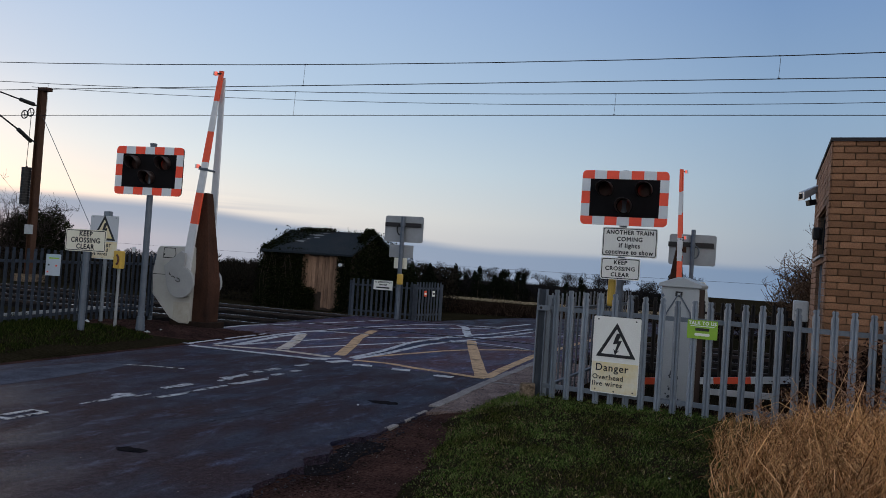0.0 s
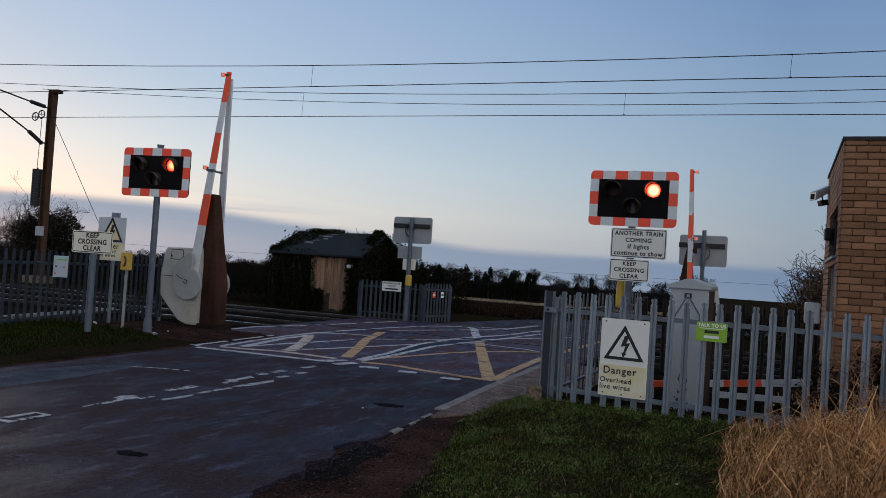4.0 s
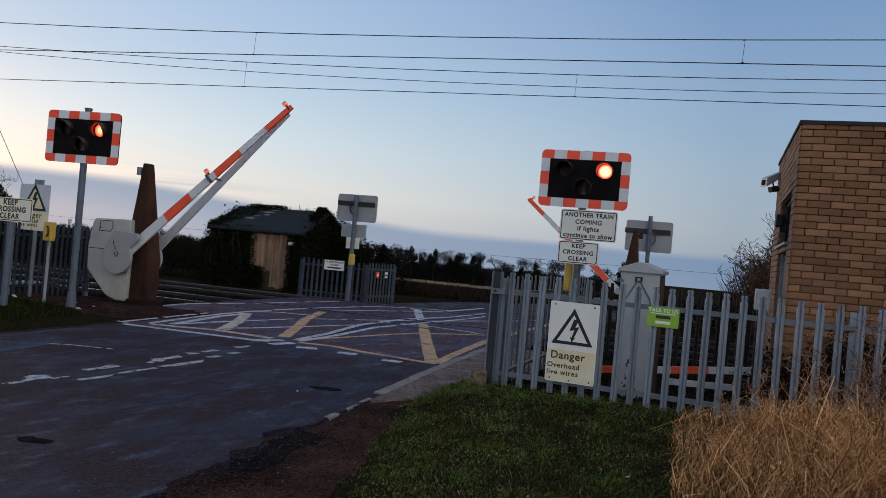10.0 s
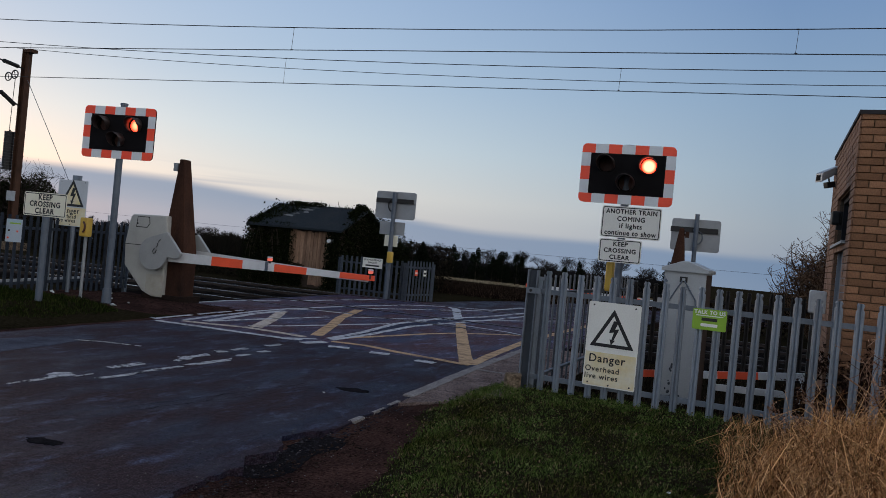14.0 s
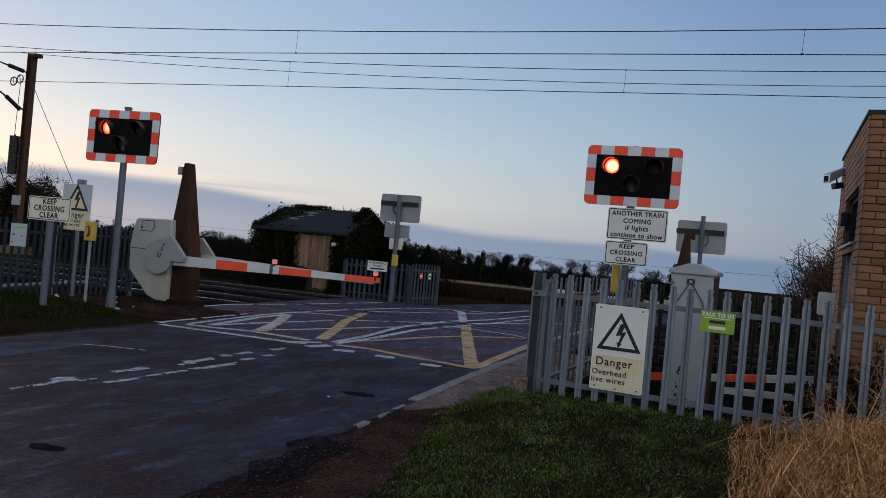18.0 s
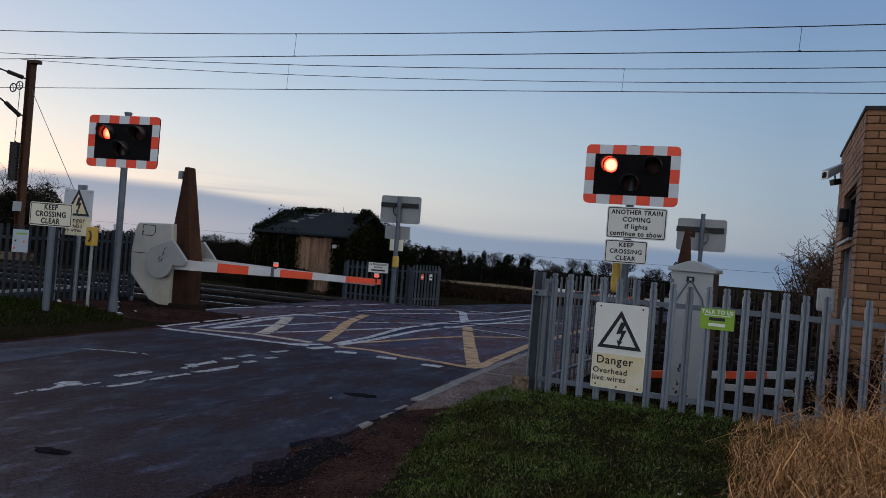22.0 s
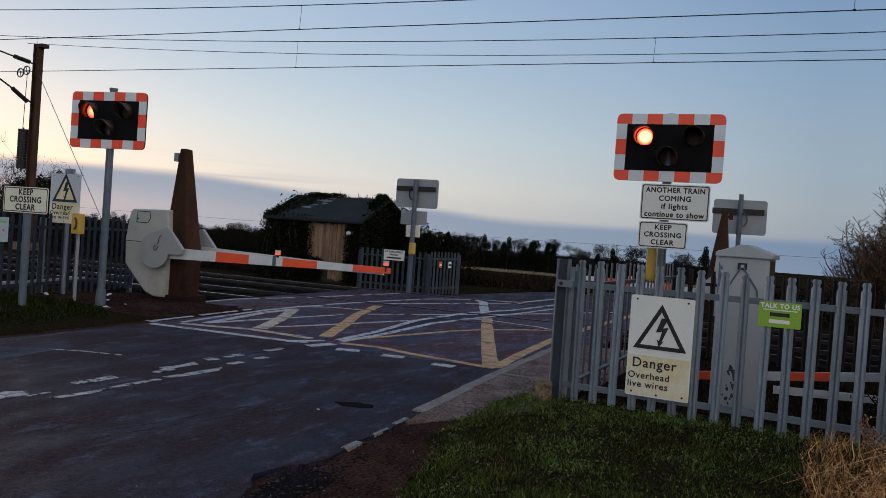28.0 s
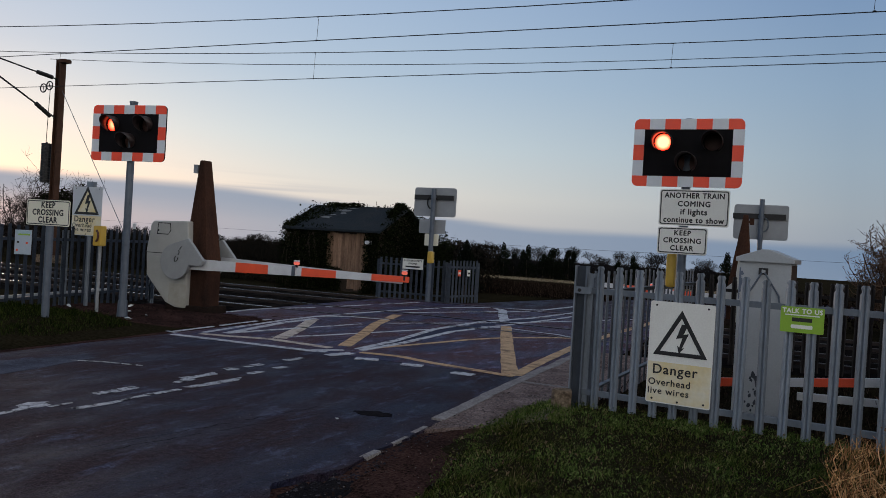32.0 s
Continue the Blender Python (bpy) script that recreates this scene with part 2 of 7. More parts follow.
def asphalt_surface(name="asphalt", gain=1.0, warm=1.0):
    """Old asphalt: bands along the wheel tracks, brown and bluish patches, pale stones and a rough skin. The blue is
    sky light put into the colours.
    """
    m = bpy.data.materials.new(name)
    n, l, shader = nodes_of(m)
    at = n.new("ShaderNodeTexCoord")

    def cloud(scale, detail, stretch, lo, hi):
        mp, tx, rg = n.new("ShaderNodeMapping"), n.new("ShaderNodeTexNoise"), n.new("ShaderNodeMapRange")
        mp.inputs["Scale"].default_value = stretch
        mp.inputs["Location"].default_value = (scale, 2 * scale, 0)
        l.new(at.outputs["Object"], mp.inputs[0])
        l.new(mp.outputs[0], tx.inputs["Vector"])
        tx.inputs["Scale"].default_value, tx.inputs["Detail"].default_value, tx.inputs["Roughness"].default_value = scale, detail, 0.62
        l.new(tx.outputs["Fac"], rg.inputs["Value"])
        rg.inputs["From Min"].default_value, rg.inputs["From Max"].default_value = lo, hi
        return rg.outputs[0], tx.outputs["Fac"]

    def over(fac, a, b, kind="MIX"):
        x = n.new("ShaderNodeMix")
        x.data_type, x.blend_type = "RGBA", kind
        for v, i in ((fac, 0), (a, 6), (b, 7)):
            if isinstance(v, (tuple, float)):
                x.inputs[i].default_value = v
            else:
                l.new(v, x.inputs[i])
        return x.outputs[2]
    bands, _ = cloud(1.0, 4, (1.3, 0.09, 1), 0.44, 0.56)
    blotch, _ = cloud(1.9, 7, (1.0, 0.45, 1), 0.42, 0.60)
    pale, _ = cloud(5.5, 9, (1.0, 0.35, 1), 0.54, 0.70)
    grain, bumps = cloud(75, 3, (1, 1, 1), 0.3, 0.72)
    # Blue lean of these tones: light of the sky mixed into the colour.
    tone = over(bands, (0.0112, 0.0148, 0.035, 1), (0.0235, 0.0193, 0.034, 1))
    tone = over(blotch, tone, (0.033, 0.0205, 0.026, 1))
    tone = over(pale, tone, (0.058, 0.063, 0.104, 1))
    coarse, _ = cloud(20, 5, (1, 1, 1), 0.32, 0.70)
    wear = n.new("ShaderNodeMapRange")
    l.new(coarse, wear.inputs["Value"])
    wear.inputs["To Min"].default_value, wear.inputs["To Max"].default_value = 0.6, 1.45
    tone = over(1.0, tone, wear.outputs[0], "MULTIPLY")
    speck = n.new("ShaderNodeMapRange")
    l.new(grain, speck.inputs["Value"])
    speck.inputs["To Min"].default_value, speck.inputs["To Max"].default_value = 0.25, 1.75
    tone = over(1.0, tone, speck.outputs[0], "MULTIPLY")
    cells = n.new("ShaderNodeTexVoronoi")
    cells.inputs["Scale"].default_value = 42.0
    l.new(at.outputs["Object"], cells.inputs["Vector"])
    chips = n.new("ShaderNodeMapRange")
    l.new(cells.outputs["Distance"], chips.inputs["Value"])
    chips.inputs["From Min"].default_value, chips.inputs["From Max"].default_value = 0.16, 0.08
    chips.inputs["To Max"].default_value = 0.55
    few = n.new("ShaderNodeMath")
    few.operation = "MULTIPLY"
    l.new(chips.outputs[0], few.inputs[0])
    l.new(blotch, few.inputs[1])
    tone = over(few.outputs[0], tone, (0.15, 0.135, 0.15, 1))
    tone = over(1.0, tone, (gain * warm, gain, gain, 1), "MULTIPLY")
    l.new(tone, shader.inputs["Base Color"])
    gloss = n.new("ShaderNodeMapRange")
    l.new(blotch, gloss.inputs["Value"])
    gloss.inputs["To Min"].default_value, gloss.inputs["To Max"].default_value = 0.62, 0.90
    l.new(gloss.outputs[0], shader.inputs["Roughness"])
    shader.inputs["Specular IOR Level"].default_value = 0.075
    b = n.new("ShaderNodeBump")
    b.inputs["Strength"].default_value, b.inputs["Distance"].default_value = 0.8, 0.010
    l.new(bumps, b.inputs["Height"])
    l.new(b.outputs[0], shader.inputs["Normal"])
    return m


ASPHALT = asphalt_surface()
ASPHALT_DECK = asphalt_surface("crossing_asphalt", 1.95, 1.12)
BLUE_TAR = surface("blue_black_tar", (0.012, 0.016, 0.040), 0.7, second=(0.020, 0.024, 0.050), scale=5, fine=90, bump=0.6, grit=(0.6, 1.4), spec=0.05)
ASPHALT_PALE = surface("asphalt_pale", (0.10, 0.105, 0.135), 0.85, second=(0.042, 0.044, 0.056), scale=2.2, fine=110, spread=0.4, bump=0.8, depth=0.005, grit=(0.5, 1.5), spec=0)
GROOVE = surface("groove_dirt", (0.022, 0.020, 0.024), 0.9, second=(0.036, 0.030, 0.034), scale=5, fine=90, bump=0.6, grit=(0.6, 1.4), spec=0)
TAR = surface("tar", (0.009, 0.009, 0.011), 0.9, second=(0.022, 0.019, 0.02), scale=5, fine=90, bump=0.8, grit=(0.5, 1.5), spec=0)
DIRT = surface("dirt", (0.068, 0.036, 0.029), 0.95, second=(0.024, 0.014, 0.013), scale=1.6, fine=50, spread=0.35, bump=1.0, depth=0.025, grit=(0.3, 1.7), spec=0)
DIRT_DARK = surface("dark_earth", (0.056, 0.030, 0.026), 0.95, second=(0.020, 0.012, 0.011), scale=2.2, fine=50, spread=0.35, bump=1.0, depth=0.025, spec=0.0, grit=(0.35, 1.7))
SOIL = surface("soil", (0.026, 0.021, 0.012), 0.95, second=(0.012, 0.010, 0.006), scale=0.8, fine=30, bump=1.0, depth=0.03, grit=(0.5, 1.5), spec=0)
GRAVEL = surface("gravel_path", (0.235, 0.178, 0.165), 0.9, second=(0.092, 0.068, 0.061), scale=3.0, fine=60, spread=0.35, bump=1.0, depth=0.014, grit=(0.35, 1.75), spec=0)
BALLAST = surface("ballast", (0.012, 0.0105, 0.010), 0.95, second=(0.006, 0.005, 0.005), scale=14, fine=32, spread=0.5, bump=1.0, depth=0.05, grit=(0.4, 1.7), spec=0)
WHITE_LINE = surface("white_line_paint", (0.46, 0.465, 0.50), 0.7, second=(0.05, 0.05, 0.06), scale=7.0, fine=60, spread=0.16, bump=0.3, grit=(0.72, 1.2), centre=0.585, spec=0.04)
MIDDLE_LINE = surface("worn_middle_line_paint", (0.40, 0.405, 0.43), 0.7, second=(0.030, 0.029, 0.036), scale=11.0, fine=60, spread=0.10, bump=0.6, grit=(0.5, 1.4), centre=0.545, spec=0.04)
CREAM_LINE = surface("faded_cream_line_paint", (0.50, 0.43, 0.37), 0.7, second=(0.15, 0.12, 0.11), scale=5.0, fine=60, spread=0.2, bump=0.3, grit=(0.72, 1.2), centre=0.57, spec=0.04)
YELLOW_LINE = surface("yellow_line_paint", (0.50, 0.325, 0.185), 0.7, second=(0.16, 0.105, 0.07), scale=5.0, fine=60, spread=0.2, bump=0.3, grit=(0.72, 1.2), centre=0.57, spec=0.04)
CORNER_STEEL = surface("dark_blue_steel", (0.036, 0.048, 0.068), 0.7, 0.0, second=(0.020, 0.026, 0.036), scale=4, fine=80, bump=0.1)
KERB = surface("kerb_stone", (0.31, 0.285, 0.275), 0.85, second=(0.17, 0.152, 0.145), scale=4, fine=50, bump=0.6, grit=(0.6, 1.35), spec=0)
# Weathered fence steel, darkened further in colour for the shade it stands in.
GALV_DARK = surface("weathered_shade_steel", (0.034, 0.045, 0.066), 0.6, 0.1, second=(0.017, 0.022, 0.031), scale=5, fine=90, spread=0.4, bump=0.15, vary=0.3, grit=(0.85, 1.15), spec=0.15)
GALV_DULL = surface("dull_grey_steel", (0.062, 0.076, 0.102), 0.6, 0.1, second=(0.034, 0.042, 0.056), scale=5, fine=90, spread=0.4, bump=0.12, vary=0.3, spec=0.2)
GALV = surface("galvanised_steel", (0.24, 0.278, 0.328), 0.55, 0.35, second=(0.135, 0.158, 0.188), scale=5, fine=110, spread=0.35, bump=0.12, vary=0.2, stretch=(1, 1, 0.3), grit=(0.9, 1.1))
POSTGREY = surface("post_grey", (0.115, 0.140, 0.178), 0.5, 0.25, second=(0.070, 0.085, 0.110), scale=6, fine=80, bump=0.1)
RUST = surface("rusty_steel", (0.078, 0.036, 0.023), 0.85, 0.0, second=(0.022, 0.014, 0.012), scale=2.2, fine=60, spread=0.45, bump=0.4, stretch=(1, 1, 0.35), grit=(0.75, 1.25), spec=0.04)
BASE_DARK = surface("dark_rusted_base", (0.030, 0.020, 0.016), 0.9, second=(0.012, 0.010, 0.009), scale=6, fine=50, bump=0.4, spec=0.02, grit=(0.7, 1.3))
MASTBROWN = surface("mast_steel", (0.085, 0.042, 0.026), 0.75, 0.1, second=(0.042, 0.022, 0.015), scale=3, fine=40, bump=0.3, grit=(0.85, 1.15), spec=0.15)
STAINED = surface("stained_side", (0.105, 0.075, 0.062), 0.8, second=(0.05, 0.037, 0.032), scale=3, fine=50, spread=0.5, bump=0.2, stretch=(1, 1, 0.35), spec=0.05)
PEEL = surface("bared_primer", (0.13, 0.16, 0.21), 0.7, second=(0.08, 0.10, 0.14), scale=12, fine=60, bump=0.2)
CABINET = surface("cabinet_grey", (0.40, 0.42, 0.44), 0.55, second=(0.32, 0.335, 0.34), scale=2.5, fine=60, spread=0.5, bump=0.08)
CHIP = surface("chipped_primer", (0.05, 0.055, 0.07), 0.8, scale=12, bump=0.1)
MACHINE = surface("machine_paint", (0.47, 0.47, 0.44), 0.5, second=(0.37, 0.36, 0.33), scale=3, fine=60, spread=0.5, bump=0.06)
MACHINE_GREY = surface("machine_grey", (0.35, 0.36, 0.36), 0.5, second=(0.28, 0.285, 0.285), scale=4, fine=60, spread=0.5, bump=0.06)
CREAM = surface("stained_cover", (0.46, 0.45, 0.405), 0.6, second=(0.34, 0.31, 0.25), scale=5, fine=60, bump=0.08)
RED = surface("reflective_red", (0.98, 0.080, 0.028), 0.42, second=(0.92, 0.074, 0.028), scale=6, fine=120, bump=0.03)
RED_DULL = surface("boom_red", (0.90, 0.098, 0.030), 0.45, second=(0.76, 0.082, 0.028), scale=5, fine=90, bump=0.03)
SILVER = surface("reflective_white", (0.70, 0.73, 0.77), 0.42, second=(0.62, 0.65, 0.69), scale=6, fine=120, bump=0.03)
BOOM_WHITE = surface("boom_white", (0.66, 0.67, 0.69), 0.5, second=(0.52, 0.53, 0.55), scale=5, fine=60, bump=0.04)
PANEL_BLACK = surface("panel_black", (0.006, 0.005, 0.006), 0.75, scale=5, bump=0.05, spec=0.12)
HOOD = surface("hood_black", (0.030, 0.020, 0.019), 0.42, scale=9, bump=0.05, spec=0.5)
LENS = surface("dark_lens", (0.060, 0.026, 0.022), 0.6, second=(0.040, 0.018, 0.014), scale=30, bump=0.2)
LENS_AMBER = surface("amber_lens", (0.10, 0.052, 0.040), 0.6, second=(0.06, 0.028, 0.02), scale=30, bump=0.2)
SIGN_WHITE = surface("sign_white", (0.80, 0.80, 0.76), 0.5, second=(0.72, 0.71, 0.66), scale=3, fine=70, spread=0.6, bump=0.03)
SIGN_DULL = surface("sign_dull_white", (0.58, 0.61, 0.65), 0.5, second=(0.48, 0.50, 0.54), scale=3, fine=70, spread=0.6, bump=0.03)
# Darker copy of the galvanised steel: shade on the side-on fence, as colour.
GALV_SHADED = surface("shaded_galvanised_steel", (0.115, 0.135, 0.165), 0.6, 0.2, second=(0.06, 0.072, 0.09), scale=5, fine=90, spread=0.4, bump=0.12, vary=0.3, grit=(0.9, 1.1))
SIGN_CREAM = surface("sign_cream", (0.80, 0.77, 0.64), 0.5, second=(0.72, 0.68, 0.54), scale=3, fine=70, spread=0.6, bump=0.03)
SIGN_FADED = surface("sign_faded_yellow", (0.76, 0.72, 0.60), 0.5, second=(0.70, 0.54, 0.20), scale=1.6, fine=40, spread=0.25, bump=0.03)
SIGN_BACK = surface("sign_back", (0.30, 0.315, 0.33), 0.5, 0.2, second=(0.24, 0.25, 0.265), scale=4, fine=60, bump=0.05)
INK = surface("black_ink", (0.012, 0.012, 0.013), 0.5, scale=10, bump=0.0)
YELLOW = surface("yellow_plastic", (0.62, 0.40, 0.05), 0.45, second=(0.50, 0.31, 0.05), scale=6, bump=0.04)
PHONE_RED = surface("handset_dark", (0.10, 0.03, 0.02), 0.4, scale=9, bump=0.0)
LIME = surface("lime_sign", (0.26, 0.46, 0.03), 0.5, second=(0.22, 0.40, 0.03), scale=5, bump=0.03)
NOTICE_BLUE = surface("notice_blue", (0.36, 0.52, 0.60), 0.5, scale=8, bump=0.02)
BRICK = surface("brick_brown", (0.315, 0.163, 0.090), 0.88, second=(0.19, 0.098, 0.058), scale=7, fine=75, spread=0.5, bump=0.7, depth=0.006, vary=0.32, grit=(0.78, 1.22), spec=0)
MORTAR = surface("mortar", (0.185, 0.13, 0.088), 0.95, scale=8, fine=60, bump=0.6, grit=(0.7, 1.3), spec=0)
COPING = surface("coping_dark", (0.045, 0.042, 0.045), 0.8, scale=6, bump=0.2, spec=0.15)
TIMBER = surface("weathered_timber", (0.32, 0.20, 0.135), 0.85, second=(0.13, 0.083, 0.06), scale=3.5, fine=40, spread=0.4, bump=0.5, stretch=(3, 3, 0.35), vary=0.22, grit=(0.7, 1.3), spec=0.04)
SLATE = surface("roof_felt", (0.016, 0.022, 0.028), 0.8, second=(0.030, 0.033, 0.036), scale=1.8, fine=30, bump=0.5, depth=0.01, grit=(0.6, 1.5), spec=0.04)
SLATE_PALE = surface("pale_patch", (0.17, 0.175, 0.18), 0.85, scale=5, fine=30, bump=0.4, grit=(0.6, 1.3))
RAIL_STEEL = surface("rail_top", (0.55, 0.55, 0.57), 0.22, 0.95, scale=6, bump=0.02)
RAIL_DULL = surface("rail_dull", (0.075, 0.062, 0.066), 0.55, 0.3, second=(0.035, 0.030, 0.033), scale=3, bump=0.2, spec=0.2)
RAIL_SIDE = surface("rail_side", (0.030, 0.019, 0.015), 0.8, 0.2, scale=6, bump=0.3)
SLEEPER = surface("sleeper", (0.018, 0.016, 0.015), 0.9, scale=4, fine=40, bump=0.6, vary=0.15, grit=(0.6, 1.4), spec=0)
WIRE = surface("wire_dark", (0.035, 0.034, 0.036), 0.5, 0.6, scale=9, bump=0.0)
BLACK_IRON = surface("black_iron", (0.022, 0.021, 0.022), 0.6, 0.3, scale=9, bump=0.1)
CONCRETE = surface("old_concrete", (0.26, 0.20, 0.145), 0.92, second=(0.06, 0.042, 0.028), scale=13, fine=40, spread=0.4, bump=1.0, depth=0.02, grit=(0.6, 1.4), spec=0)
WHITE_PLASTIC = surface("white_plastic", (0.42, 0.44, 0.46), 0.4, scale=6, bump=0.02)
GLASS_DARK = surface("window_dark", (0.012, 0.011, 0.012), 0.12, scale=6, bump=0.0)
BARK = surface("bark", (0.055, 0.042, 0.034), 0.9, second=(0.032, 0.026, 0.022), scale=9, fine=50, bump=0.6, grit=(0.7, 1.3), spec=0)
TWIG = surface("twig_brown", (0.105, 0.068, 0.045), 0.9, second=(0.06, 0.042, 0.03), scale=9, bump=0.2, spec=0)
IVY = leafy("ivy_leaf", (0.003, 0.005, 0.003), (0.016, 0.020, 0.008), 0.6)
CONIFER = leafy("conifer_leaf", (0.004, 0.006, 0.004), (0.012, 0.016, 0.010))
HEDGE = leafy("winter_hedge", (0.006, 0.006, 0.005), (0.026, 0.022, 0.017), 0.9)
YARD_STEEL = surface("dark_brown_steel", (0.035, 0.030, 0.028), 0.7, 0.1, second=(0.018, 0.016, 0.015), scale=5, bump=0.1, vary=0.3, spec=0.15)
SCRUB = leafy("scrub", (0.012, 0.010, 0.007), (0.050, 0.036, 0.022), 0.9)
GRASS = leafy("grass_blade", (0.006, 0.011, 0.003), (0.24, 0.23, 0.09), 0.75, ((0.35, (0.042, 0.072, 0.016)), (0.7, (0.105, 0.155, 0.036)), (0.93, (0.17, 0.205, 0.070))), (1.7, (0.52, 0.42, 0.40)))
VERGE = leafy("verge_blade", (0.003, 0.005, 0.002), (0.055, 0.062, 0.018), 0.8, ((0.6, (0.014, 0.024, 0.005)),))
DEAD = leafy("dead_stalk", (0.08, 0.040, 0.026), (0.52, 0.32, 0.21), 0.9, ((0.5, (0.26, 0.14, 0.09)),))
DARK_TWIG = leafy("dark_twig", (0.010, 0.008, 0.008), (0.050, 0.040, 0.037), 0.95)
DRY_BLADE = leafy("dry_blade", (0.05, 0.032, 0.015), (0.40, 0.31, 0.17), 0.8, ((0.6, (0.13, 0.095, 0.045)),))
STRAW = leafy("straw", (0.05, 0.022, 0.010), (0.92, 0.56, 0.29), 0.8, ((0.2, (0.18, 0.082, 0.036)), (0.35, (0.26, 0.150, 0.055)), (0.5, (0.40, 0.180, 0.080)), (0.62, (0.62, 0.315, 0.135)), (0.85, (0.78, 0.44, 0.195))))
LITTER = surface("litter_white", (0.62, 0.63, 0.63), 0.6, scale=20, bump=0.2)


def glowing(name, inner, outer, power, core=0.066, rim=0.092):
    """A lit lens: hot in its middle, redder towards its rim."""
    m = bpy.data.materials.new(name)
    n, l, shader = nodes_of(m)
    at = n.new("ShaderNodeTexCoord")
    ln = n.new("ShaderNodeVectorMath")
    ln.operation = "LENGTH"
    l.new(at.outputs["Object"], ln.inputs[0])
    r = n.new("ShaderNodeValToRGB")
    r.color_ramp.elements[0].position, r.color_ramp.elements[0].color = core, (*inner, 1)
    r.color_ramp.elements[1].position, r.color_ramp.elements[1].color = rim, (*outer, 1)
    l.new(ln.outputs["Value"], r.inputs[0])
    shader.inputs["Base Color"].default_value = (0.1, 0.01, 0.005, 1)
    l.new(r.outputs[0], shader.inputs["Emission Color"])
    shader.inputs["Emission Strength"].default_value = power
    return m


RED_GLOW = glowing("red_lamp_lit", (1.0, 0.13, 0.070), (1.0, 0.022, 0.008), 9.0, 0.055, 0.094)
RED_GLOW_SIDE = glowing("red_lamp_lit_off_axis", (1.0, 0.155, 0.070), (1.0, 0.020, 0.008), 5.5, 0.035, 0.096)
BOOM_GLOW = surface("boom_lamp_red", (0.95, 0.17, 0.11), 0.3, glow=0.55, bump=0.0)

# ---- building helpers ----


class Geo:
    """Gathers vertices and faces for one mesh."""

    def __init__(self):
        self.v, self.f = [], []

    def add(self, verts, faces):
        k = len(self.v)
        self.v += [tuple(p) for p in verts]
        self.f += [tuple(i + k for i in q) for q in faces]
        return self

    def box(self, x0, y0, z0, x1, y1, z1):
        p = [(x, y, z) for z in (z0, z1) for x, y in ((x0, y0), (x1, y0), (x1, y1), (x0, y1))]
        return self.add(p, [(3, 2, 1, 0), (4, 5, 6, 7), (0, 1, 5, 4), (1, 2, 6, 5), (2, 3, 7, 6), (3, 0, 4, 7)])

    def prism(self, outline, a, b, axis="z"):
        """An outline of 2D points, counter-clockwise, from a to b along an axis (y: outline is x, z; x: outline is y, z)."""
        n = len(outline)
        put = {"z": lambda u, w, d: (u, w, d), "y": lambda u, w, d: (u, d, w), "x": lambda u, w, d: (d, u, w)}[axis]
        p = [put(u, w, a) for u, w in outline] + [put(u, w, b) for u, w in outline]
        sides = [(i, (i + 1) % n, n + (i + 1) % n, n + i) for i in range(n)]
        caps = [tuple(range(n))[::-1], tuple(range(n, 2 * n))]
        if axis == "y":
            sides, caps = [q[::-1] for q in sides], [q[::-1] for q in caps]
        return self.add(p, sides + caps)

    def rod(self, a, b, r0, r1=None, n=8, caps=True):
        a, b = Vector(a), Vector(b)
        r1 = r0 if r1 is None else r1
        w = (b - a).normalized()
        u = w.orthogonal().normalized()
        s = w.cross(u)
        ring = [(math.cos(2 * math.pi * i / n), math.sin(2 * math.pi * i / n)) for i in range(n)]
        p = [a + r0 * (c * u + d * s) for c, d in ring] + [b + r1 * (c * u + d * s) for c, d in ring]
        f = [(i, (i + 1) % n, n + (i + 1) % n, n + i) for i in range(n)]
        if caps:
            f += [tuple(range(n))[::-1], tuple(range(n, 2 * n))]
        return self.add(p, f)

    def line(self, pts, r, n=5):
        """A round wire or tube through points, in one piece."""
        pts = [Vector(p) for p in pts]
        p, f, u = [], [], None
        for k, q in enumerate(pts):
            w = (pts[min(k + 1, len(pts) - 1)] - pts[max(k - 1, 0)]).normalized()
            u = (w.orthogonal() if u is None else u - w * u.dot(w)).normalized()
            s = w.cross(u)
            p += [q + r * (math.cos(2 * math.pi * i / n) * u + math.sin(2 * math.pi * i / n) * s) for i in range(n)]
            if k:
                f += [((k - 1) * n + i, (k - 1) * n + (i + 1) % n, k * n + (i + 1) % n, k * n + i) for i in range(n)]
        f += [tuple(range(n))[::-1], tuple(range((len(pts) - 1) * n, len(pts) * n))]
        return self.add(p, f)

    def bar(self, a, b, wide, tall):
        """A rectangular bar from a to b, wide sideways and tall upwards."""
        a, b = Vector(a), Vector(b)
        w = (b - a).normalized()
        s = w.cross(Vector((0, 0, 1)))
        s = s.normalized() if s.length > 1e-4 else Vector((1, 0, 0))
        u = s.cross(w)
        p = [q + i * wide / 2 * s + j * tall / 2 * u for q in (a, b) for i, j in ((-1, -1), (1, -1), (1, 1), (-1, 1))]
        return self.add(p, [(0, 1, 2, 3), (7, 6, 5, 4), (0, 4, 5, 1), (1, 5, 6, 2), (2, 6, 7, 3), (3, 7, 4, 0)])

    def mesh(self, name, smooth=False):
        me = bpy.data.meshes.new(name)
        me.from_pydata(self.v, [], self.f)
        if smooth:
            me.polygons.foreach_set("use_smooth", [True] * len(me.polygons))
        me.update()
        return me


